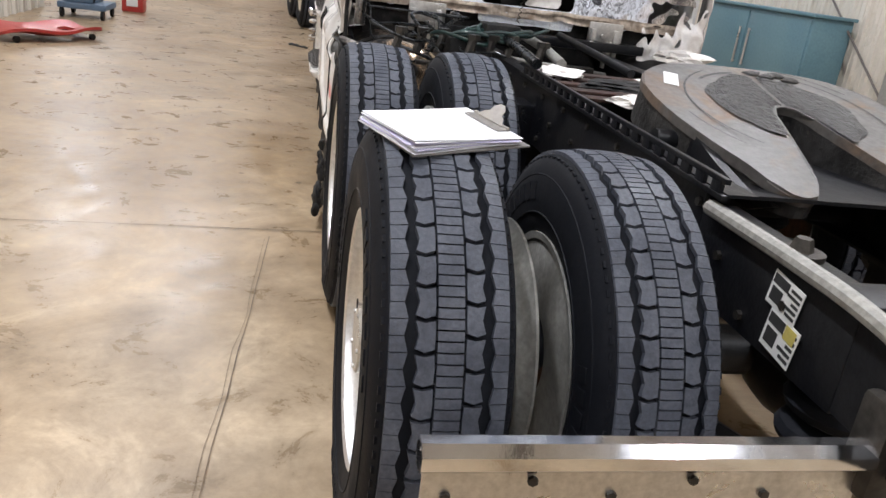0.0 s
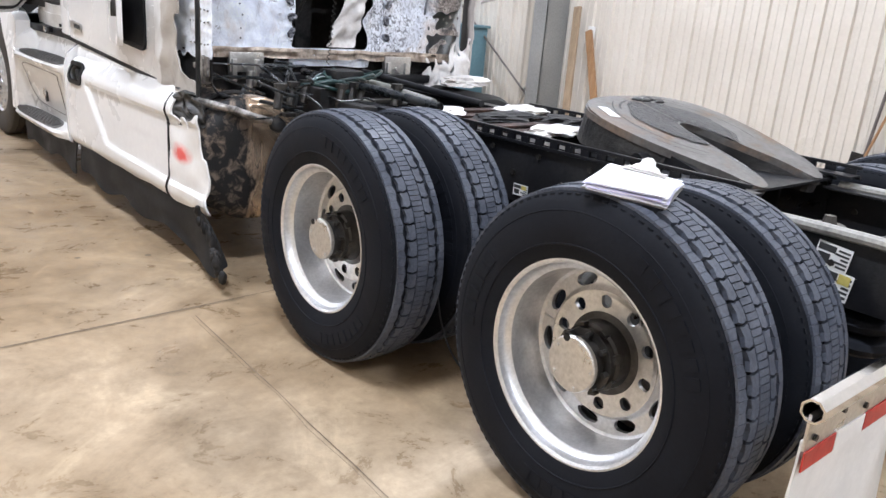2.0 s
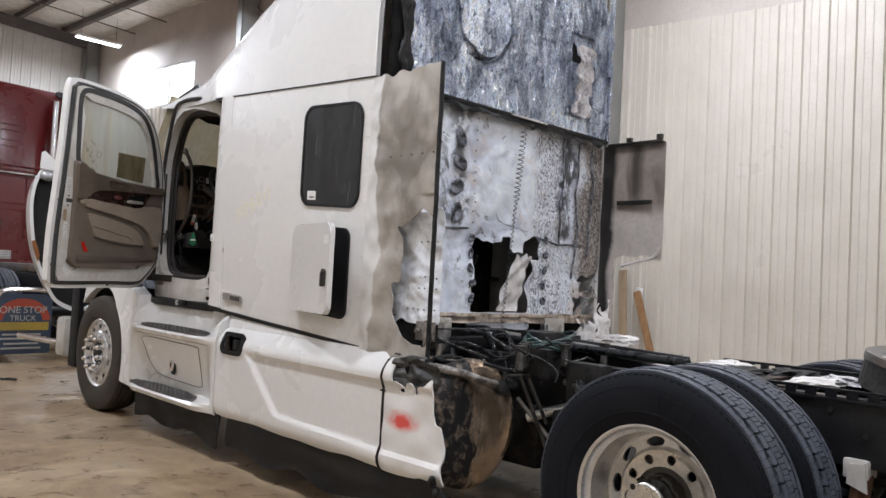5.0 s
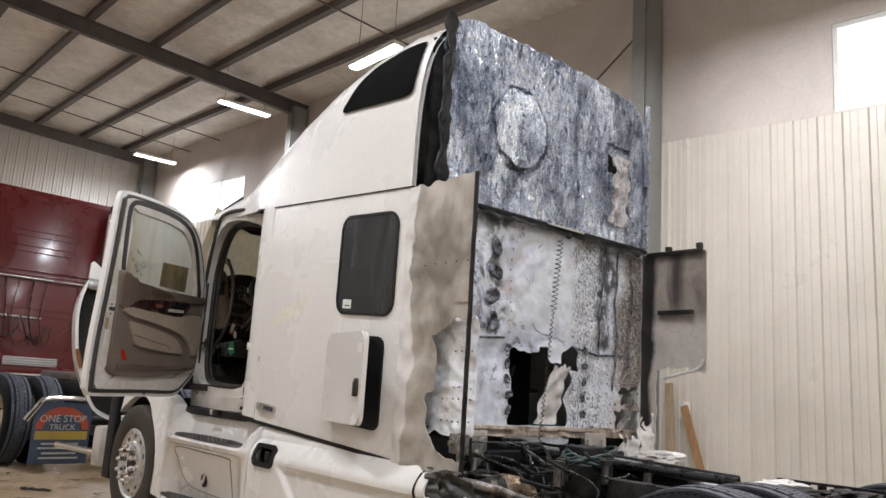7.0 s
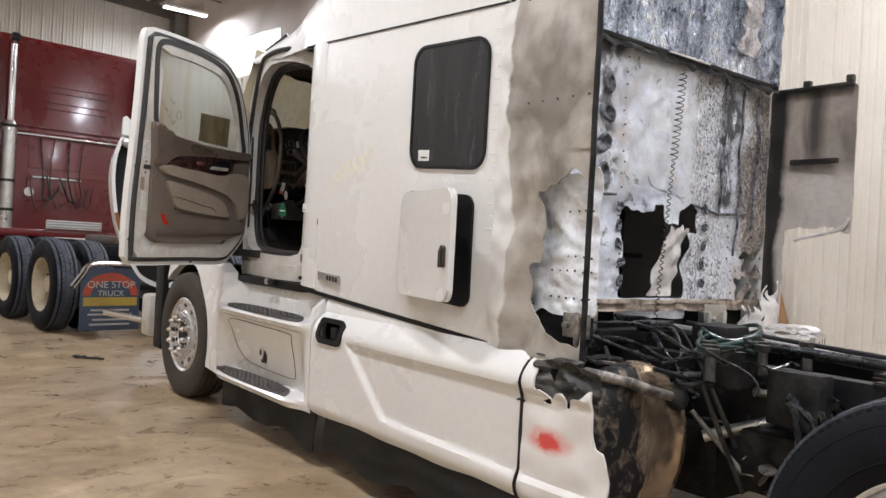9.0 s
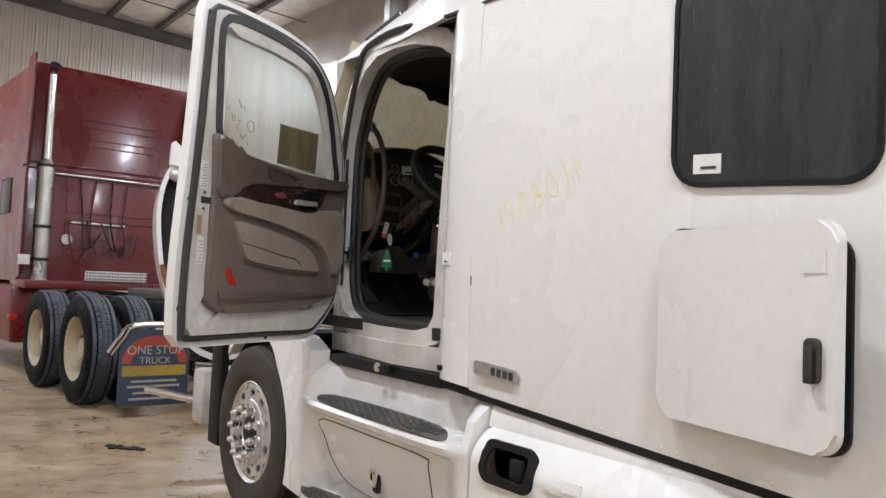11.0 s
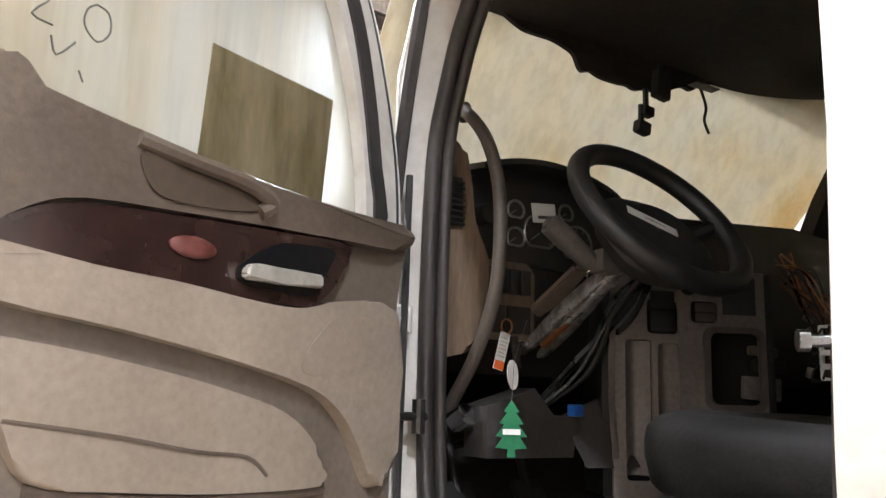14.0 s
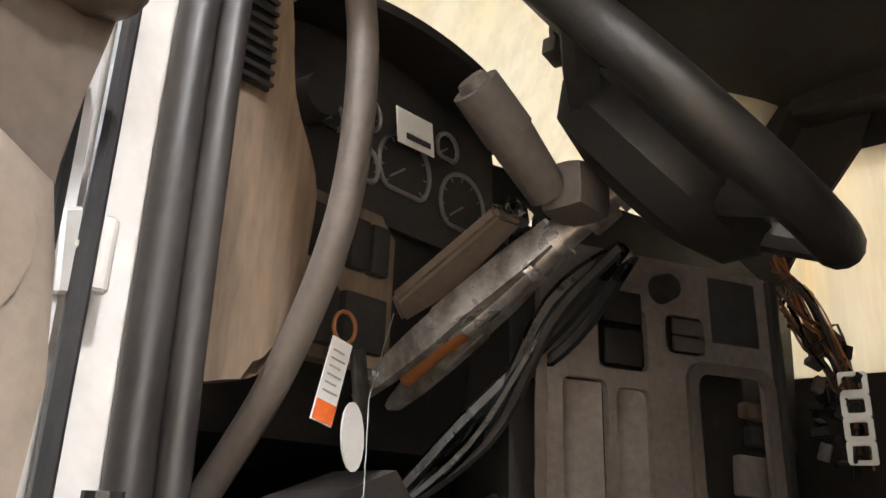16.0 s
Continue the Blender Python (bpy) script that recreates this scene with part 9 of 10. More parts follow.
box(b, -0.062, -0.034, -0.01, 0.03, 0.06, 0.10, 0.004)
box(b, 0.03, 0.06, -0.03, 0.01, 0.05, 0.09, 0.004)
cyl(b, (0.04, -0.01, 0.03), (0.14, -0.035, 0.0), 0.008, seg=8)
cyl(b, (0.14, -0.035, 0.0), (0.145, -0.06, 0.005), 0.006, seg=8)
for v in b.verts:
    v.co += 0.0035 * Vector((wob(*v.co, 34), wob(v.co.y, 2, v.co.x, 34), wob(v.co.z, 1, v.co.y, 34)))
bmesh.ops.transform(b, matrix=CLM @ Matrix.Diagonal((0.74, 0.8, 1.0, 1)), verts=b.verts)
col = part("steering_column", b, "cast", truck, "bare cast steering column with its covers off")
b = bmesh.new()
cyl(b, (0.0, 0.0, 0.31), (0.0, 0.0, 0.385), 0.018, 0.016, seg=14)
cyl(b, (0.0, 0.0, 0.285), (0.0, 0.0, 0.312), 0.020, seg=14)
part("amber_connector", b, "amber", col, "", CLM)
b = bmesh.new()
plate(b, [(-0.075, 0.15), (-0.03, 0.14), (-0.02, 0.26), (-0.045, 0.33), (-0.085, 0.31)], 0.02, lambda p: (p[0], UP * (0.025 + p[2]), p[1]))
bmesh.ops.bevel(b, geom=list(b.edges), offset=0.005, segments=2, affect="EDGES")
part("rusty_bracket", b, "trim_dark", col, "rusty brown bracket on the column", CLM)
b = bmesh.new()
sheet(b, 10, 5, lambda u, v: (-0.065 + 0.07 * u, UP * (0.045 + 0.02 * wob(u * 5, v * 4, 2)), 0.13 + 0.05 * v + 0.012 * wob(u * 6, 0, v)), None, 0.002, (0, -UP, 0))
part("torn_shield", b, "chrome", col, "torn bright metal shield", CLM)
b = bmesh.new()
box(b, -0.515, -0.445, 6.08, 6.14, 1.925, 1.985, 0.02)
cyl(b, (-0.51, 6.125, 1.95), (-0.575, 6.130, 1.995), 0.023, 0.026, seg=18)
cyl(b, (-0.575, 6.130, 1.995), (-0.625, 6.136, 2.03), 0.028, 0.0265, seg=18)
cyl(b, (-0.625, 6.136, 2.03), (-0.632, 6.137, 2.035), 0.018, 0.015, seg=14)
part("column_stalk", b, "stalk_grey", col, "thick grey column stalk")
random.seed(31)
for k in range(6):
    b = bmesh.new()
    tube(b, [(-0.34 + rnd(-0.02, 0.02), 6.12, 1.93), (-0.33 + rnd(-0.03, 0.03), 6.22, rnd(1.84, 1.88)), (-0.36 + rnd(-0.04, 0.04), 6.33, rnd(1.70, 1.76)), (-0.48 + rnd(-0.05, 0.05), 6.42, rnd(1.56, 1.64)), (-0.66, 6.46, 1.52)], rnd(0.004, 0.010), 6, smooth_n=5)
    part("column_wire", b, "hose" if k % 3 else "dash_black", col)
# keys, tag, air freshener
b = bmesh.new()
tube(b, [(-0.597 + 0.016 * math.cos(a), 6.335, 1.812 + 0.018 * math.sin(a)) for a in [2 * math.pi * k / 20 for k in range(20)]], 0.0025, 6, closed=True)
keys = solo("key_ring", b, "amber", "key ring with tags hanging from the ignition switch", "keys")
b = bmesh.new()
box(b, -0.0145, 0.0145, -0.001, 0.001, -0.092, 0.0)
km = Matrix.Translation((-0.605, 6.328, 1.795)) @ Matrix.Rotation(radians(14), 4, "Y")
part("paper_tag", b, "label_white", keys, "white and orange paper tag", km, False)
b = bmesh.new()
box(b, -0.014, 0.014, -0.0022, -0.0012, -0.091, -0.070)
part("orange_band", b, "orange", keys, "", km, False)
b = bmesh.new()
for k in range(6):
    box(b, -0.010, 0.010 - 0.004 * (k % 2), -0.0022, -0.0012, -0.06 + 0.009 * k, -0.0582 + 0.009 * k)
part("print_bar", b, "grey_print", keys, "", km, False)
b = bmesh.new()
plate(b, [(0.016 * math.cos(a), -0.04 + 0.036 * math.sin(a)) for a in [2 * math.pi * k / 18 for k in range(18)]], 0.003, lambda p: (p[0], p[2], p[1]))
part("key_fob", b, "label_white", keys, "", Matrix.Translation((-0.590, 6.322, 1.735)) @ Matrix.Rotation(radians(-6), 4, "Y"))
b = bmesh.new()
box(b, -0.010, 0.010, -0.004, 0.004, -0.08, 0.0, 0.003)
part("key", b, "hub_steel", keys, "", Matrix.Translation((-0.578, 6.332, 1.79)) @ Matrix.Rotation(radians(-10), 4, "Y"))
tree_pts = [(0.0, 0.0), (0.018, -0.026), (0.010, -0.028), (0.028, -0.052), (0.016, -0.054), (0.036, -0.080), (0.02, -0.082), (0.036, -0.105), (0.008, -0.108), (0.010, -0.125), (-0.010, -0.125), (-0.008, -0.108), (-0.036, -0.105), (-0.02, -0.082), (-0.036, -0.080), (-0.016, -0.054), (-0.028, -0.052), (-0.010, -0.028), (-0.018, -0.026)]
fm2 = Matrix.Translation((-0.655, 6.23, 1.635)) @ Matrix.Rotation(radians(-25), 4, "Z")
b = bmesh.new()
plate(b, tree_pts, 0.002, lambda p: (p[0], p[2], p[1]))
fr = solo("air_freshener", b, "green_tree", "green cardboard tree-shaped air freshener on a string", "air freshener", smooth=False)
fr.matrix_basis = fm2
b = bmesh.new()
box(b, -0.02, 0.02, -0.0018, -0.0008, -0.076, -0.064)
part("label_bar", b, "label_white", fr, "", fm2, False)
b = bmesh.new()
tube(b, [(0, 0, 0), (0.01, 0.03, 0.09), (0.05, 0.08, 0.19)], 0.0006, 4)
part("string", b, "mark_grey", fr, "", fm2)
# grab rail on the pillar
b = bmesh.new()
tube(b, [(-0.725, 6.45, 2.38), (-0.712, 6.38, 2.36), (-0.702, 6.29, 2.265), (-0.70, 6.235, 2.14), (-0.70, 6.222, 2.0), (-0.698, 6.245, 1.87), (-0.695, 6.32, 1.74), (-0.70, 6.42, 1.62), (-0.71, 6.55, 1.46)], 0.0165, 12, smooth_n=6)
gr = part("grab_rail", b, "rod_grey", truck, "grey bent grab rail by the door pillar")
b = bmesh.new()
cyl(b, (-0.73, 6.47, 2.39), (-0.70, 6.39, 2.36), 0.028, seg=12)
part("rail_mount", b, "rod_grey", gr)
# console panel turned to the driver
CP = Vector((-0.08, 6.15, 0))
CUx, CNx = Vector((0.907, -0.42, 0)), Vector((-0.42, -0.907, 0))
CM = Matrix(((CUx.x, CNx.x, 0, CP.x), (CUx.y, CNx.y, 0, CP.y), (0, 0, 1, 0), (0, 0, 0, 1)))


b = bmesh.new()
box(b, -0.27, 0.165, -0.25, -0.075, 1.40, 1.98, 0.01)
cons = part("centre_console", b, "dash_black", truck, "dusty grey centre console with cup holders and switches", CM)
# moulded face plate with recesses through it
holes = [(-0.175, -0.085, 1.815, 1.90), (-0.055, 0.02, 1.85, 1.90), (-0.232, -0.163, 1.45, 1.80), (-0.146, -0.085, 1.45, 1.79), (-0.018, 0.130, 1.635, 1.828)]
b = bmesh.new()
sheet(b, 64, 72, lambda u, v: (-0.265 + 0.42 * u, 0.0, 1.40 + 0.585 * v), lambda u, v: not any(x0 < -0.265 + 0.42 * u < x1 and z0 < 1.40 + 0.585 * v < z1 for x0, x1, z0, z1 in holes), 0.012, (0, -1, 0))
part("console_face", b, "console", cons, "dusty grey moulded console face", CM, False)
b = bmesh.new()
ring_plate(b, rounded(-0.025, 0.142, 1.625, 1.838, 0.03, 5), rounded(-0.008, 0.125, 1.64, 1.822, 0.022, 5), 0.008, lambda p: (p[0], p[2], p[1]))
part("tray_rim", b, "rod_grey", cons, "", CM)
for x0, x1, z1 in ((-0.232, -0.163, 1.795), (-0.146, -0.085, 1.795)):
    b = bmesh.new()
    sheet(b, 14, 10, lambda u, v: (x0 + (x1 - x0) * u, -0.010 - 0.035 * math.sin(math.pi * u) * min(1.0, 4.5 * (1.0 - v)), 1.46 + (z1 - 1.46) * v), None, 0.004, (0, -1, 0))
    part("cup_recess", b, "console", cons, "", CM)
for x0, x1, z0, z1, mt in ((-0.165, -0.10, 1.88, 1.925, "dash_black"), (-0.165, -0.10, 1.82, 1.87, "dash_black"), (-0.045, 0.012, 1.875, 1.898, "rod_grey"), (-0.045, 0.012, 1.85, 1.872, "rod_grey"), (0.03, 0.12, 1.87, 1.97, "ink")):
    b = bmesh.new()
    box(b, x0, x1, 0.0, 0.006, z0, z1, 0.003)
    part("console_switch", b, mt, cons, "", CM)
b = bmesh.new()
cyl(b, (-0.06, 0.0, 1.938), (-0.06, 0.022, 1.938), 0.022, 0.019, seg=18)
part("console_knob", b, "dash_black", cons, "", CM)
# paper and oddments in the tray, peeling strip beside the cups
for x0, x1, z0, z1, mt in ((-0.005, 0.10, 1.66, 1.72, "console"), (0.02, 0.115, 1.735, 1.765, "dash_black"), (0.01, 0.09, 1.775, 1.80, "dash_brown")):
    b = bmesh.new()
    box(b, x0, x1, -0.05, -0.03, z0, z1, 0.006, m=Matrix.Rotation(0.06, 4, "Y"))
    part("tray_oddment", b, mt, cons, "", CM)
b = bmesh.new()
sheet(b, 3, 14, lambda u, v: (-0.268 + 0.016 * u - 0.01 * math.sin(3 * v), 0.004 + 0.012 * abs(wob(v * 5, u, 1)), 1.50 + 0.37 * v), None, 0.002, (0, -1, 0))
part("peeling_strip", b, "rod_grey", cons, "pale peeling strip", CM)
b = bmesh.new()
box(b, 0.145, 0.162, 0.0, 0.012, 1.45, 1.98, 0.004)
part("console_edge", b, "dash_black", cons, "", CM)
# torn wiring, a clump of small connectors and a pale connector strip past the console
random.seed(41)
for k in range(30):
    b = bmesh.new()
    tube(b, [(0.14 + rnd(-0.03, 0.05), 6.09, rnd(1.93, 2.06)), (0.20 + rnd(-0.03, 0.06), 6.07, rnd(1.88, 2.02)), (0.23 + rnd(-0.05, 0.06), 6.04, rnd(1.82, 1.95)), (0.22 + rnd(-0.06, 0.08), 6.02, rnd(1.70, 1.85))], rnd(0.0015, 0.004), 5, smooth_n=4)
    part("loose_wire", b, ("hose", "rust", "dash_black", "amber", "rust")[k % 5], cons)
for k in range(34):
    b = bmesh.new()
    w = rnd(0.010, 0.02)
    m = Matrix.Translation((0.215 + rnd(-0.03, 0.05), 6.045 + rnd(-0.045, 0.04), rnd(1.69, 1.92))) @ Matrix.Rotation(rnd(0, 3), 4, Vector((rnd(-1, 1), rnd(-1, 1), rnd(-1, 1))).normalized())
    box(b, -w / 2, w / 2, -w * 0.35, w * 0.35, -w * 0.8, w * 0.8, 0.002, m=m)
    part("small_connector", b, "char" if k % 6 else "rod_grey", cons)
bmm = Matrix.Translation((0.205, 6.013, 1.782)) @ Matrix.Rotation(radians(-82), 4, "Z")
b = bmesh.new()
for k in range(4):
    ring_plate(b, rounded(-0.021, 0.021, -0.072 + 0.036 * k, -0.036 + 0.036 * k, 0.004, 2), rounded(-0.013, 0.013, -0.065 + 0.036 * k, -0.043 + 0.036 * k, 0.003, 2), 0.012, lambda p: (p[0], -p[2], p[1]))
bmesh.ops.remove_doubles(b, verts=b.verts, dist=0.0005)
part("connector_strip", b, "label_white", cons, "pale four-way connector strip", bmm)
# under-dash: grey bucket edge, pedals, blue plug, cable
b = bmesh.new()
plate(b, [(-0.66, 1.50), (-0.40, 1.50), (-0.38, 1.60), (-0.46, 1.60), (-0.52, 1.665), (-0.66, 1.62)], 0.10, lambda p: (p[0], 6.42 - p[2], p[1]))
part("knee_panel", b, "console_dark", truck, "broken grey knee panel")
b = bmesh.new()
sheet(b, 12, 8, lambda u, v: (-0.40 + 0.30 * u, 6.36 - 0.10 * v, 1.60 - 0.12 * v + 0.12 * u * (1 - v)), None, 0.01, (0, 1, 0))
part("floor_cover", b, "console_dark", truck)
b = bmesh.new()
box(b, -0.42, -0.39, 6.29, 6.32, 1.60, 1.63, 0.004)
part("blue_plug", b, "blue_plug", truck, "small blue connector")
b = bmesh.new()
cyl(b, (-0.70, 6.40, 1.58), (-0.69, 6.36, 1.60), 0.028, seg=16)
part("round_gauge", b, "chrome", truck)
for x in (-0.62, -0.40):
    b = bmesh.new()
    box(b, -0.045, 0.045, -0.012, 0.012, -0.07, 0.07, 0.008, m=Matrix.Translation((x, 6.48, 1.37)) @ Matrix.Rotation(radians(-40), 4, "X"))
    cyl(b, (x, 6.50, 1.39), (x, 6.62, 1.65), 0.012, seg=8)
    part("pedal", b, "dash_black", truck)
# driver's seat
seat = thing("driver_seat", "dusty black driver seat in the cab", "seat", (-0.33, 5.45, 1.245))
b = bmesh.new()
loft(b, [[(-0.41 + 0.26 * s * math.copysign(abs(math.cos(a)) ** 0.5, math.cos(a)), 5.60 + 0.30 * s * math.copysign(abs(math.sin(a)) ** 0.5, math.sin(a)), z) for a in [2 * math.pi * k / 28 for k in range(28)]] for z, s in ((1.482, 0.93), (1.495, 0.97), (1.53, 1.0), (1.56, 1.0), (1.582, 0.985), (1.598, 0.94), (1.612, 0.86), (1.616, 0.70), (1.606, 0.45))])
for v in b.verts:
    v.co.z += 0.05 * (v.co.y - 5.6) * (v.co.z > 1.5) + 0.004 * wob(v.co.x, v.co.y, v.co.z, 9)
part("seat_cushion", b, "seat_cloth", seat)
b = bmesh.new()
box(b, -0.55, -0.24, 5.36, 5.72, 1.245, 1.37, 0.03)
part("seat_base", b, "dash_black", seat)
b = bmesh.new()
loft(b, [[(x, y, z) for x, y in rounded(-0.40 - hx, -0.40 + hx, 5.58 - hy, 5.58 + hy, 0.07)] for z, hx, hy in ((1.338, 0.20, 0.24), (1.36, 0.235, 0.265), (1.40, 0.25, 0.275), (1.462, 0.252, 0.275), (1.478, 0.235, 0.26))])
part("side_cover", b, "console_dark", seat, "dark plastic cover below the cushion")
for y, z, turn in ((5.785, 1.448, 0.2), (5.705, 1.452, -0.35)):
    b = bmesh.new()
    loft(b, [[(x, p, q) for p, q in rounded(-w, w, -h, h, 0.012, 3)] for x, w, h in ((-0.004, 0.020, 0.013), (-0.018, 0.030, 0.017), (-0.030, 0.026, 0.014))])
    part("seat_lever", b, "knob_ivory", seat, "dirty white seat lever", Matrix.Translation((-0.648, y, z)) @ Matrix.Rotation(turn, 4, "X"))
b = bmesh.new()
revolve(b, [(0.0, 0.046), (-0.012, 0.044), (-0.020, 0.038), (-0.017, 0.010), (-0.016, 0.0)], 24)
part("seat_dial", b, "knob_ivory", seat, "dirty white round seat dial", Matrix.Translation((-0.648, 5.62, 1.412)) @ Matrix.Diagonal((1, 1, 0.72, 1)))
b = bmesh.new()
loft(b, [[(-0.33 + 0.25 * s * math.copysign(abs(math.cos(a)) ** 0.5, math.cos(a)), y + 0.07 * math.copysign(abs(math.sin(a)) ** 0.6, math.sin(a)), z) for a in [2 * math.pi * k / 24 for k in range(24)]] for z, s, y in ((1.62, 0.9, 5.20), (1.8, 1.0, 5.16), (2.1, 0.95, 5.10), (2.3, 0.7, 5.06), (2.36, 0.5, 5.05))])
part("seat_back", b, "seat_cloth", seat)
# ---------- the red truck ahead ----------
RTM = Matrix.Translation((0.005, 11.737, 0)) @ Matrix.Rotation(radians(6.54), 4, "Z") @ Matrix.Scale(1.151, 4)
red = thing("semi_truck", "maroon sleeper semi truck parked ahead, seen from behind", "truck", (0.005, 11.737, 0))


def rpart(name, b, material, label="", parent=None, smooth=True):
    return part(name, b, material, parent or red, label, RTM, smooth)


for y in (0.0, 1.36):
    for side in (-1, 1):
        base = RTM @ Matrix.Translation((side * 1.068, y, 0.512)) @ (Matrix.Rotation(math.pi, 4, "Z") if side > 0 else Matrix())
        inner = base @ Matrix.Translation((0.352, 0, 0))
        ty = share("tyre", TYRE, red, base, "black drive tyre")
        share("tread", TREAD, ty, base)
        t2 = share("tyre", TYRE, red, inner, "black drive tyre")
        share("tread", TREAD, t2, inner)
        share("inner_wheel", INNER, red, inner)
        b = bmesh.new()
        revolve(b, [(-0.118, 0.296), (-0.124, 0.302), (-0.118, 0.289), (-0.10, 0.2855), (-0.02, 0.2735), (0.02, 0.262), (0.03, 0.20), (0.02, 0.12), (-0.03, 0.11), (-0.06, 0.09), (-0.06, 0.0)], 40)
        w = part("wheel", b, "cream_rim", red, "dusty cream painted wheel", base)
        for k in range(10):
            a = 2 * math.pi * k / 10
            b = bmesh.new()
            cyl(b, (0.01, 0.165 * math.cos(a), 0.165 * math.sin(a)), (-0.02, 0.165 * math.cos(a), 0.165 * math.sin(a)), 0.016, seg=6)
            part("wheel_nut", b, "hub_steel", w, m=base)
    b = bmesh.new()
    cyl(b, (-0.9, y, 0.512), (0.9, y, 0.512), 0.07, seg=12)
    rpart("axle", b, "frame_black")
for s in (-1, 1):
    b = bmesh.new()
    box(b, s * 0.43 - 0.04, s * 0.43 + 0.04, -0.9, 6.0, 0.72, 0.98, 0.01)
    rpart("frame_rail", b, "frame_black")
b = bmesh.new()
box(b, -0.42, 0.42, -0.1, 0.9, 0.99, 1.09, 0.03)
rpart("fifth_wheel", b, "fifth", "greasy coupling plate")
# sleeper box with ribs and rounded edges
b = bmesh.new()
SYr = 2.70
loft(b, [[(-w, SYr + dy, z), (-w + 0.08, SYr - 0.04 + dy, z), (w - 0.08, SYr - 0.04 + dy, z), (w, SYr + dy, z), (w, SYr + 2.2, z), (-w, SYr + 2.2, z)] for z, w, dy in ((1.10, 1.12, 0), (2.5, 1.13, 0), (2.54, 1.12, 0.01), (3.72, 1.10, 0.03), (3.83, 1.05, 0.08))])
rb = rpart("sleeper_body", b, "red_truck", "maroon sleeper back wall with pressed panels")
for z in (2.50, 2.57):
    b = bmesh.new()
    box(b, -1.12, 1.12, SYr - 0.055, SYr - 0.03, z - 0.012, z + 0.012, 0.006)
    rpart("seam_rail", b, "red_truck", "", rb)
for x0, x1, z0, z1 in ((-0.62, 0.62, 1.98, 2.42), (-0.62, 0.62, 1.40, 1.90)):
    b = bmesh.new()
    ring_plate(b, rounded(x0, x1, z0, z1, 0.06, 4), rounded(x0 + 0.02, x1 - 0.02, z0 + 0.02, z1 - 0.02, 0.05, 4), 0.018, lambda p: (p[0], SYr - 0.035 - p[2] + 0.04 * max(0, p[1] - 2.6) / 1.3, p[1]))
    rpart("pressed_panel", b, "red_truck", "", rb)
for z in (2.86, 2.95, 3.10, 3.19):
    b = bmesh.new()
    box(b, -0.45, 0.45, SYr - 0.035, SYr - 0.015, z - 0.01, z + 0.01, 0.005)
    rpart("pressed_rib", b, "red_truck", "", rb)
b = bmesh.new()
box(b, -0.56, 0.10, SYr - 0.10, SYr - 0.06, 1.845, 1.87, 0.005)
cyl(b, (-0.60, SYr - 0.05, 1.64), (-0.60, SYr - 0.11, 1.64), 0.065, seg=16)
box(b, -0.95, 0.95, SYr - 0.10, SYr - 0.04, 2.44, 2.46, 0.005)
rpart("hose_rack", b, "alloy_dull", "pale bar and hose fittings")
random.seed(51)
for k in range(8):
    b = bmesh.new()
    x = -0.58 + 0.1 * k
    tube(b, [(x, SYr - 0.08, 2.43 if k % 2 else 1.85), (x + rnd(-0.06, 0.06), SYr - 0.12, 1.85), (x + rnd(0.0, 0.15), SYr - 0.15, rnd(1.35, 1.55)), (x + rnd(0.1, 0.3), SYr - 0.12, rnd(1.55, 1.75))], rnd(0.006, 0.012), 6, smooth_n=5)
    rpart("air_hose", b, "hose" if k % 3 else "rust")
b = bmesh.new()
box(b, -0.478, 0.271, SYr - 0.52, SYr - 0.48, 1.135, 1.255, 0.01)
tr = rpart("deck_grate", b, "label_white", "white perforated deck plate")
b = bmesh.new()
for k in range(22):
    for j in range(3):
        cyl(b, (-0.458 + 0.0338 * k, SYr - 0.525, 1.158 + 0.036 * j), (-0.458 + 0.0338 * k, SYr - 0.518, 1.158 + 0.036 * j), 0.011, seg=8)
rpart("grate_holes", b, "ink", "", tr)
tagged(tr.children[0], kind="stuff")
b = bmesh.new()
box(b, -1.12, 1.12, SYr - 0.45, SYr + 0.3, 1.02, 1.12, 0.02)
rpart("cab_support", b, "red_truck")
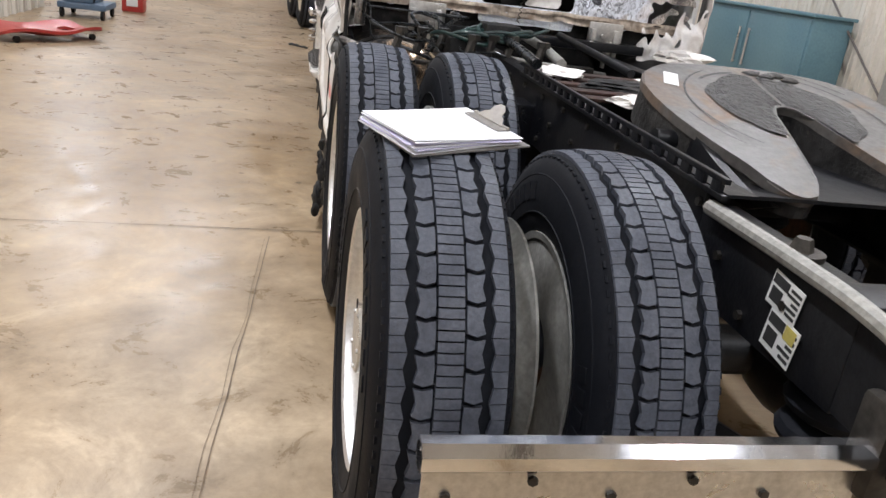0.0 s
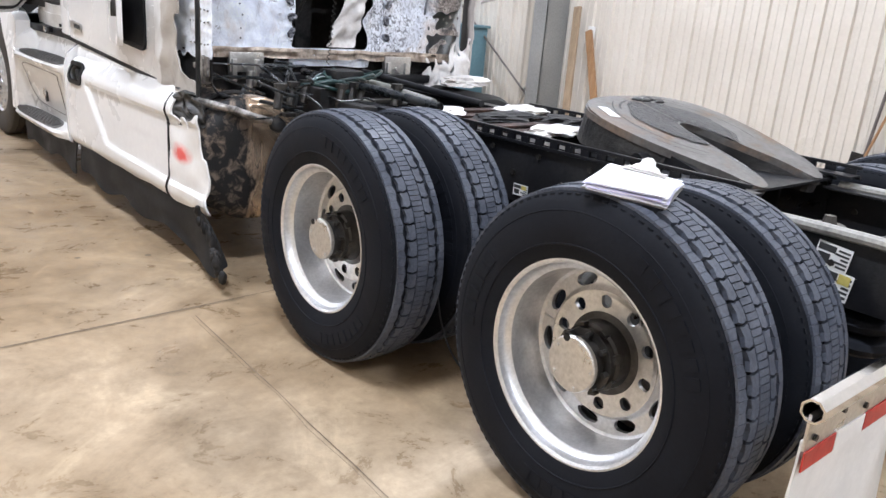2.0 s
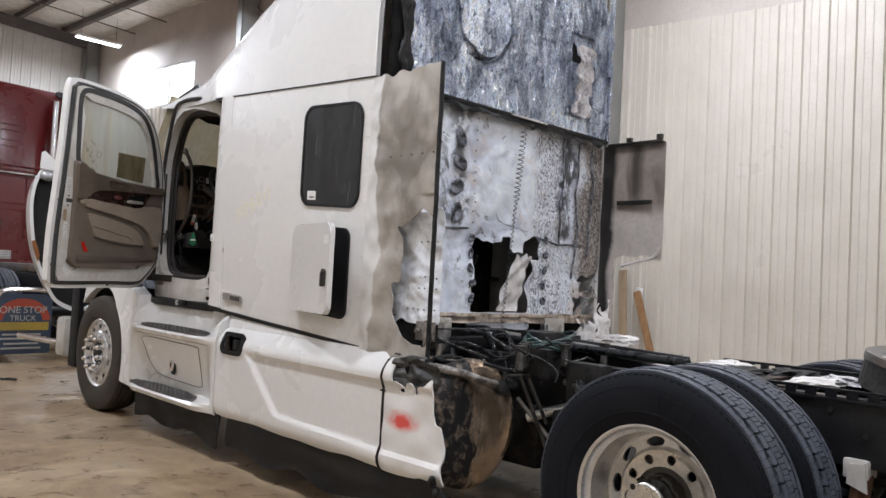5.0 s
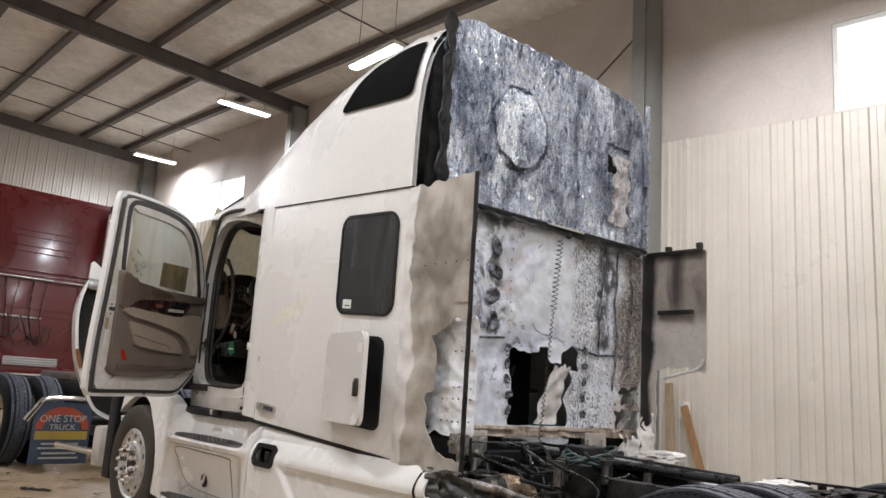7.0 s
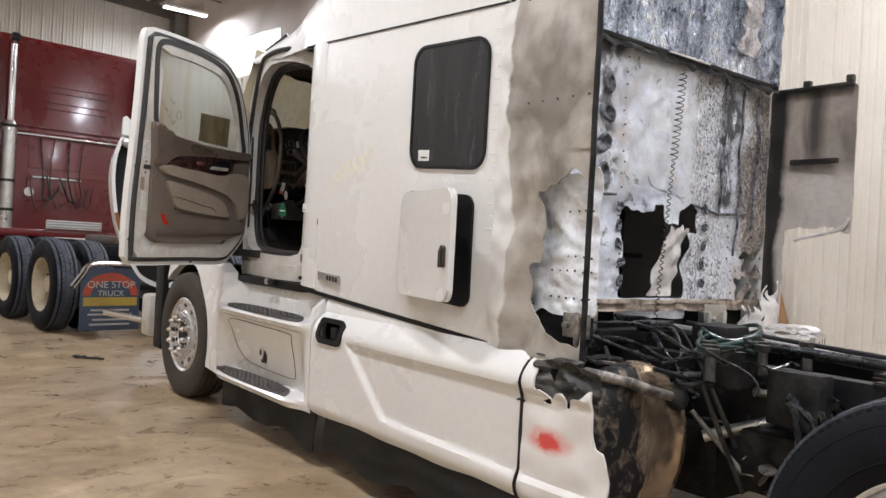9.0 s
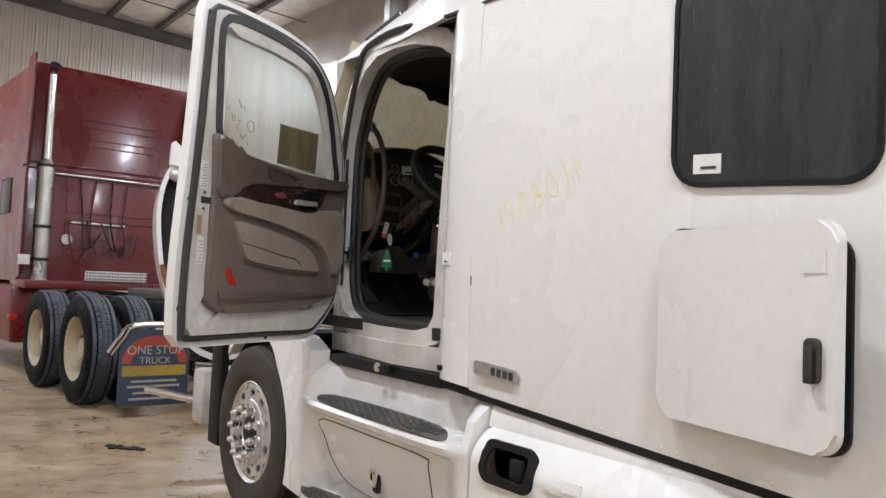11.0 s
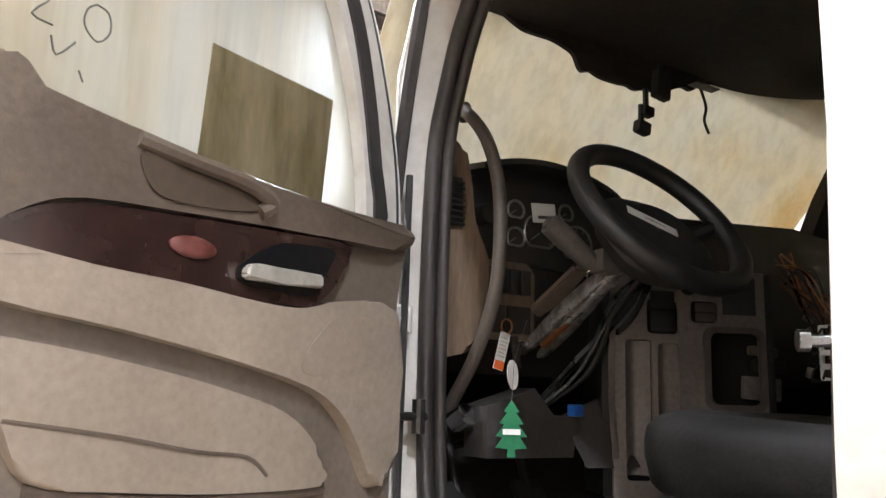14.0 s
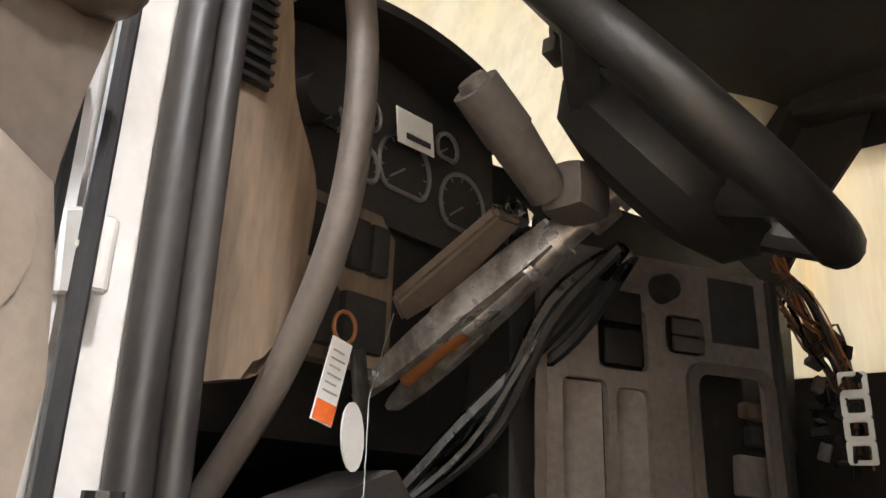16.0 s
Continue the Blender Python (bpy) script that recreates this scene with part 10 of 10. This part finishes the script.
# exhaust stacks
for s in (-1, 1):
    b = bmesh.new()
    cyl(b, (s * 0.907, SYr - 0.16, 1.12), (s * 0.907, SYr - 0.16, 2.53), 0.095, seg=24)
    cyl(b, (s * 0.907, SYr - 0.16, 2.53), (s * 0.907, SYr - 0.16, 2.60), 0.095, 0.06, seg=24)
    st = rpart("exhaust_muffler", b, "alloy_dull", "dull steel muffler")
    b = bmesh.new()
    tube(b, [(s * 0.907, SYr - 0.16, 2.58), (s * 0.907, SYr - 0.16, 3.58), (s * 0.907, SYr - 0.18, 3.69), (s * 0.907, SYr - 0.27, 3.745)], 0.058, 20, smooth_n=4)
    rpart("exhaust_pipe", b, "chrome", "chrome exhaust pipe", st)
    b = bmesh.new()
    cyl(b, (s * 0.907, SYr - 0.245, 3.73), (s * 0.907, SYr - 0.275, 3.75), 0.064, seg=18)
    rpart("stack_mouth", b, "char", "", st)
    for z in (1.35, 1.75, 2.50):
        b = bmesh.new()
        cyl(b, (s * 0.907, SYr - 0.16, z), (s * 0.907, SYr - 0.16, z + 0.04), 0.10, seg=24)
        rpart("muffler_band", b, "hub_steel", "", st)
    # side wing behind the sleeper
    b = bmesh.new()
    for z0, z1, y0, y1 in ((1.15, 2.49, -0.20, -0.20), (2.52, 3.86, -0.22, -0.30)):
        loft(b, [[(s * 1.115, SYr + 0.05, z), (s * 1.13, SYr + 0.05, z), (s * 1.14, SYr + y, z), (s * 1.12, SYr + y, z)] for z, y in ((z0, y0), (z1, y1))])
    rpart("side_wing", b, "red_truck", "maroon side wing behind the sleeper", rb, False)
# side, cab and hood further on
b = bmesh.new()
box(b, -1.14, 1.14, SYr + 2.2, SYr + 3.5, 1.2, 2.9, 0.12)
box(b, -0.95, 0.95, SYr + 3.4, SYr + 5.2, 0.9, 1.9, 0.15)
rpart("cab", b, "red_truck", "maroon cab and hood")
b = bmesh.new()
box(b, -1.18, -0.85, SYr - 0.1, SYr + 3.0, 0.35, 1.05, 0.06)
rpart("side_fairing", b, "red_truck", "maroon side fairing with reflector")
b = bmesh.new()
box(b, -1.14, -1.12, SYr + 0.5, SYr + 1.0, 1.95, 2.4, 0.02)
rpart("side_window", b, "dark_glass")
b = bmesh.new()
box(b, -1.19, -1.10, SYr - 0.12, SYr - 0.02, 0.62, 0.70, 0.01)
rpart("marker_lamp", b, "red_lens", "orange-red marker lamp")
b = bmesh.new()
box(b, -1.16, -1.04, SYr - 0.26, SYr - 0.20, 1.30, 1.42, 0.01)
rpart("side_plate", b, "label_white")
# mud flap bars and printed flaps
for s, y in ((-1, -1.02), (1, -1.02)):
    b = bmesh.new()
    tube(b, [(s * 0.43, y + 0.1, 0.80), (s * 0.55, y, 0.80), (s * 1.0, y, 0.80), (s * 1.12, y - 0.02, 0.69), (s * 1.22, y - 0.04, 0.56)], 0.03, 10, smooth_n=4)
    hb = rpart("mud_flap_bar", b, "chrome", "bent chrome mud flap bar")
    b = bmesh.new()
    x0 = min(s * 0.50, s * 1.12)
    plate(b, [(x0, 0.10), (x0 + 0.62, 0.10), (x0 + 0.62, 0.68), (x0 + 0.55, 0.76), (x0 + 0.07, 0.76), (x0, 0.68)], 0.008, lambda p: (p[0], y + p[2], p[1]))
    fl = rpart("mud_flap", b, "flap_blue", "printed blue mud flap", hb, False)
    b = bmesh.new()
    plate(b, [(x0 + 0.31 + 0.29 * math.cos(radians(a)), 0.47 + 0.24 * math.sin(radians(a))) for a in range(0, 181, 12)] + [(x0 + 0.31 + 0.21 * math.cos(radians(a)), 0.47 + 0.15 * math.sin(radians(a))) for a in range(180, -1, -12)], 0.003, lambda p: (p[0], y - p[2] - 0.001, p[1]))
    rpart("red_arch", b, "flap_red", "red arch on the flap", fl, False)
    b = bmesh.new()
    box(b, x0 + 0.03, x0 + 0.59, y - 0.004, y - 0.001, 0.36, 0.45, 0.0)
    rpart("yellow_band", b, "flap_yellow", "yellow band on the flap", fl, False)
    b = bmesh.new()
    for z, w in ((0.315, 0.40), (0.27, 0.46), (0.215, 0.36), (0.165, 0.42)):
        box(b, x0 + 0.31 - w / 2, x0 + 0.31 + w / 2, y - 0.004, y - 0.001, z - 0.010, z + 0.010)
    rpart("print_bar", b, "flap_text", "", fl, False)
    if s < 0:
        for txt, z, sz in (("ONE STOP", 0.55, 0.105), ("TRUCK", 0.465, 0.085)):
            cu = bpy.data.curves.new("lettering", "FONT")
            cu.body, cu.size, cu.align_x, cu.extrude = txt, sz, "CENTER", 0.001
            tmp = bpy.data.objects.new("tmp", cu)
            me = bpy.data.meshes.new_from_object(tmp)
            me.materials.clear()
            me.materials.append(M["flap_text"])
            bpy.data.objects.remove(tmp)
            o = new("lettering", me)
            hang(o, fl, RTM @ Matrix.Translation((x0 + 0.31, y - 0.006, z)) @ Matrix.Rotation(math.pi / 2, 4, "X"))
            tagged(o, "white block lettering on the flap")
# a second chrome bar end low behind
b = bmesh.new()
tube(b, [(-0.40, -0.9, 0.42), (0.1, -0.95, 0.36), (0.55, -1.0, 0.34)], 0.04, 10)
rpart("tail_bar", b, "chrome", "low chrome tail bar")

# ---------- along the east wall ----------
def shovel(y, ztop, lean, handle=True):
    t = thing("shovel", "shovel with a dark D-grip handle leaning on the wall", "shovel", (5.35, y, 0), "long-handled tools")
    m = Matrix.Translation((5.35, y, 0)) @ Matrix.Rotation(radians(lean), 4, "Y") @ Matrix.Rotation(radians(4.5), 4, "X")
    b = bmesh.new()
    cyl(b, (0, 0, 0.35), (0, 0, ztop - 0.10), 0.016, seg=10)
    part("shaft", b, "steel_dark", t, "", m)
    b = bmesh.new()
    tube(b, [(0, 0, ztop - 0.12), (0, 0.055, ztop - 0.04), (0, 0.058, ztop), (0, -0.058, ztop), (0, -0.055, ztop - 0.04), (0, 0, ztop - 0.12)], 0.012, 8, smooth_n=2)
    part("grip", b, "black_plastic", t, "", m)
    b = bmesh.new()
    sheet(b, 8, 8, lambda u, v: (0.03 * (2 * u - 1) ** 2 - 0.02, (u - 0.5) * 0.27 * (1 - 0.35 * v ** 3), 0.40 - 0.38 * v), None, 0.004, (1, 0, 0))
    part("blade", b, "hub_steel", t, "", m)


shovel(1.80, 1.34, 3)
shovel(1.57, 1.21, 3)
br = thing("push_broom", "broom with an orange wooden handle leaning on the wall", "broom", (5.2, 1.75, 0))
b = bmesh.new()
cyl(b, (5.2, 1.78, 0.1), (5.46, 1.44, 1.72), 0.014, seg=10)
part("broom_handle", b, "wood", br, "orange-brown wooden handle")
b = bmesh.new()
box(b, 5.14, 5.24, 1.55, 2.0, 0.06, 0.11, 0.01)
part("broom_head", b, "wood_pale", br)
b = bmesh.new()
box(b, 5.15, 5.23, 1.56, 1.99, 0.0, 0.062)
part("bristles", b, "black_plastic", br, smooth=False)


def plank(y0, y1, ztop, w, th, material, label, xo=5.30):
    b = bmesh.new()
    p0, p1 = Vector((xo - 0.25, y0, 0.0)), Vector((5.42, y1, ztop))
    d = (p1 - p0).normalized()
    sd = Vector((0, 1, 0)).cross(d).cross(d).normalized()
    s = d.cross(Vector((1, 0, 0))).normalized()
    n2 = s.cross(d).normalized()
    q = [[p + s * a * w / 2 + n2 * c * th / 2 for a, c in ((-1, -1), (1, -1), (1, 1), (-1, 1))] for p in (p0, p1)]
    loft(b, q)
    lift = min(v.co.z for v in b.verts)
    for v in b.verts:
        v.co.z -= lift
    bmesh.ops.bevel(b, geom=list(b.edges), offset=0.004, segments=1, affect="EDGES")
    return solo("plank", b, material, label, "plank", "leaning planks")


plank(5.47, 5.70, 1.60, 0.11, 0.04, "wood_pale", "weathered grey-brown plank leaning on the wall", 5.42)
plank(4.93, 5.47, 1.30, 0.10, 0.04, "wood", "raw brown plank leaning on the wall", 5.44)
b = bmesh.new()
cyl(b, (5.36, 6.6, 0.0), (5.44, 6.05, 1.7), 0.02, seg=8)
solo("metal_bar", b, "alloy_dull", "thin pale metal bar leaning by the column", "metal bar")
b = bmesh.new()
box(b, XR - 0.06, XR - 0.028, 5.40, 5.50, 1.22, 1.38, 0.008)
solo("socket_box", b, "label_white", "small white wall socket box", "socket")
random.seed(61)
b = bmesh.new()
for k in range(7):
    cyl(b, (XR - 0.027, 4.98 - 0.03 * k, 0.42 + rnd(-0.06, 0.06)), (XR - 0.0295, 4.97 - 0.03 * k, 0.50 + rnd(-0.04, 0.08)), 0.004, seg=6)
solo("wall_scuff", b, "ink", "dark scuff marks on the wall cladding", "scuff mark", kind="structure")

# blue cabinet
cab_b = thing("storage_cabinet", "faded blue steel storage cabinet against the wall", "cabinet", (5.1, 8.8, 0))
b = bmesh.new()
box(b, 4.85, 5.40, 7.34, 10.25, 0.05, 1.22, 0.015)
part("body", b, "blue_paint", cab_b)
b = bmesh.new()
box(b, 4.81, 5.42, 7.30, 10.29, 1.22, 1.26, 0.01)
part("lid", b, "blue_paint", cab_b)
for y0, y1 in ((7.38, 8.78), (8.82, 10.22)):
    b = bmesh.new()
    box(b, 4.835, 4.852, y0, y1, 0.12, 1.18, 0.006)
    d = part("door", b, "blue_paint", cab_b)
    b = bmesh.new()
    yy = y1 - 0.1 if y0 < 8 else y0 + 0.1
    cyl(b, (4.81, yy, 0.45), (4.81, yy, 0.95), 0.014, seg=8)
    for z in (0.47, 0.93):
        cyl(b, (4.84, yy, z), (4.81, yy, z), 0.010, seg=8)
    part("handle", b, "alloy_dull", d)
b = bmesh.new()
for y in (7.5, 10.1):
    box(b, 4.9, 5.35, y - 0.06, y + 0.06, 0.0, 0.055)
part("skid", b, "steel_dark", cab_b)
# ---------- along the west wall ----------
cr = thing("mechanic_creeper", "red plastic mechanic's creeper lying on the floor", "creeper", (-4.1, 7.5, 0))
cmx = Matrix.Translation((-4.05, 7.55, 0)) @ Matrix.Rotation(radians(-38), 4, "Z")
b = bmesh.new()
sheet(b, 16, 26, lambda u, v: ((u - 0.5) * 0.62 * (1 - 0.12 * math.cos(v * 6.28)), (v - 0.5) * 1.15, 0.085 + 0.05 * (2 * u - 1) ** 2 + 0.02 * math.sin(v * 9)), lambda u, v: not (0.32 < u < 0.68 and 0.70 < v < 0.80), 0.03, (0, 0, -1))
part("body", b, "red_plastic", cr, "", cmx)
for x in (-0.22, 0.22):
    for y in (-0.45, 0.45):
        b = bmesh.new()
        cyl(b, (x - 0.015, y, 0.035), (x + 0.015, y, 0.035), 0.035, seg=14)
        part("caster", b, "black_plastic", cr, "", cmx)
ct = thing("tool_cart", "blue-grey tool cart on casters by the wall", "cart", (-4.15, 9.9, 0))
b = bmesh.new()
box(b, -4.45, -3.85, 9.55, 10.2, 0.12, 0.20, 0.02)
part("tray", b, "cart_blue", ct)
b = bmesh.new()
box(b, -4.40, -4.0, 9.6, 10.15, 0.20, 0.85, 0.03)
part("body", b, "cart_blue", ct)
b = bmesh.new()
tube(b, [(-4.0, 9.58, 0.22), (-3.9, 9.56, 0.7), (-3.95, 9.58, 0.95), (-4.3, 9.58, 0.95), (-4.42, 9.58, 0.6)], 0.014, 8, smooth_n=4)
part("handle", b, "black_plastic", ct)
for x in (-4.4, -3.9):
    for y in (9.6, 10.15):
        b = bmesh.new()
        cyl(b, (x - 0.018, y, 0.06), (x + 0.018, y, 0.06), 0.06, seg=14)
        part("caster", b, "black_plastic", ct)
b = bmesh.new()
box(b, -3.95, -3.65, 11.0, 11.3, 0, 0.26, 0.02)
tbx = solo("tool_box", b, "red_plastic", "small red tool box on the floor", "tool box")
b = bmesh.new()
box(b, -3.88, -3.72, 10.985, 11.0, 0.08, 0.2, 0.01)
part("box_label", b, "label_white", tbx, smooth=False)

# litter on the floor by the front wheel
random.seed(71)
b = bmesh.new()
for k in range(26):
    x, y = -1.46 + 0.009 * k + rnd(-0.02, 0.02), 9.19 - 0.009 * k + rnd(-0.05, 0.05)
    bmesh.ops.create_icosphere(b, subdivisions=1, radius=rnd(0.012, 0.03), matrix=Matrix.Translation((x, y, 0.01)) @ Matrix.Diagonal((1.4, 1, 0.5, 1)))
solo("floor_litter", b, "char", "small heap of dirt swept on the floor", "litter", kind="stuff", smooth=False)
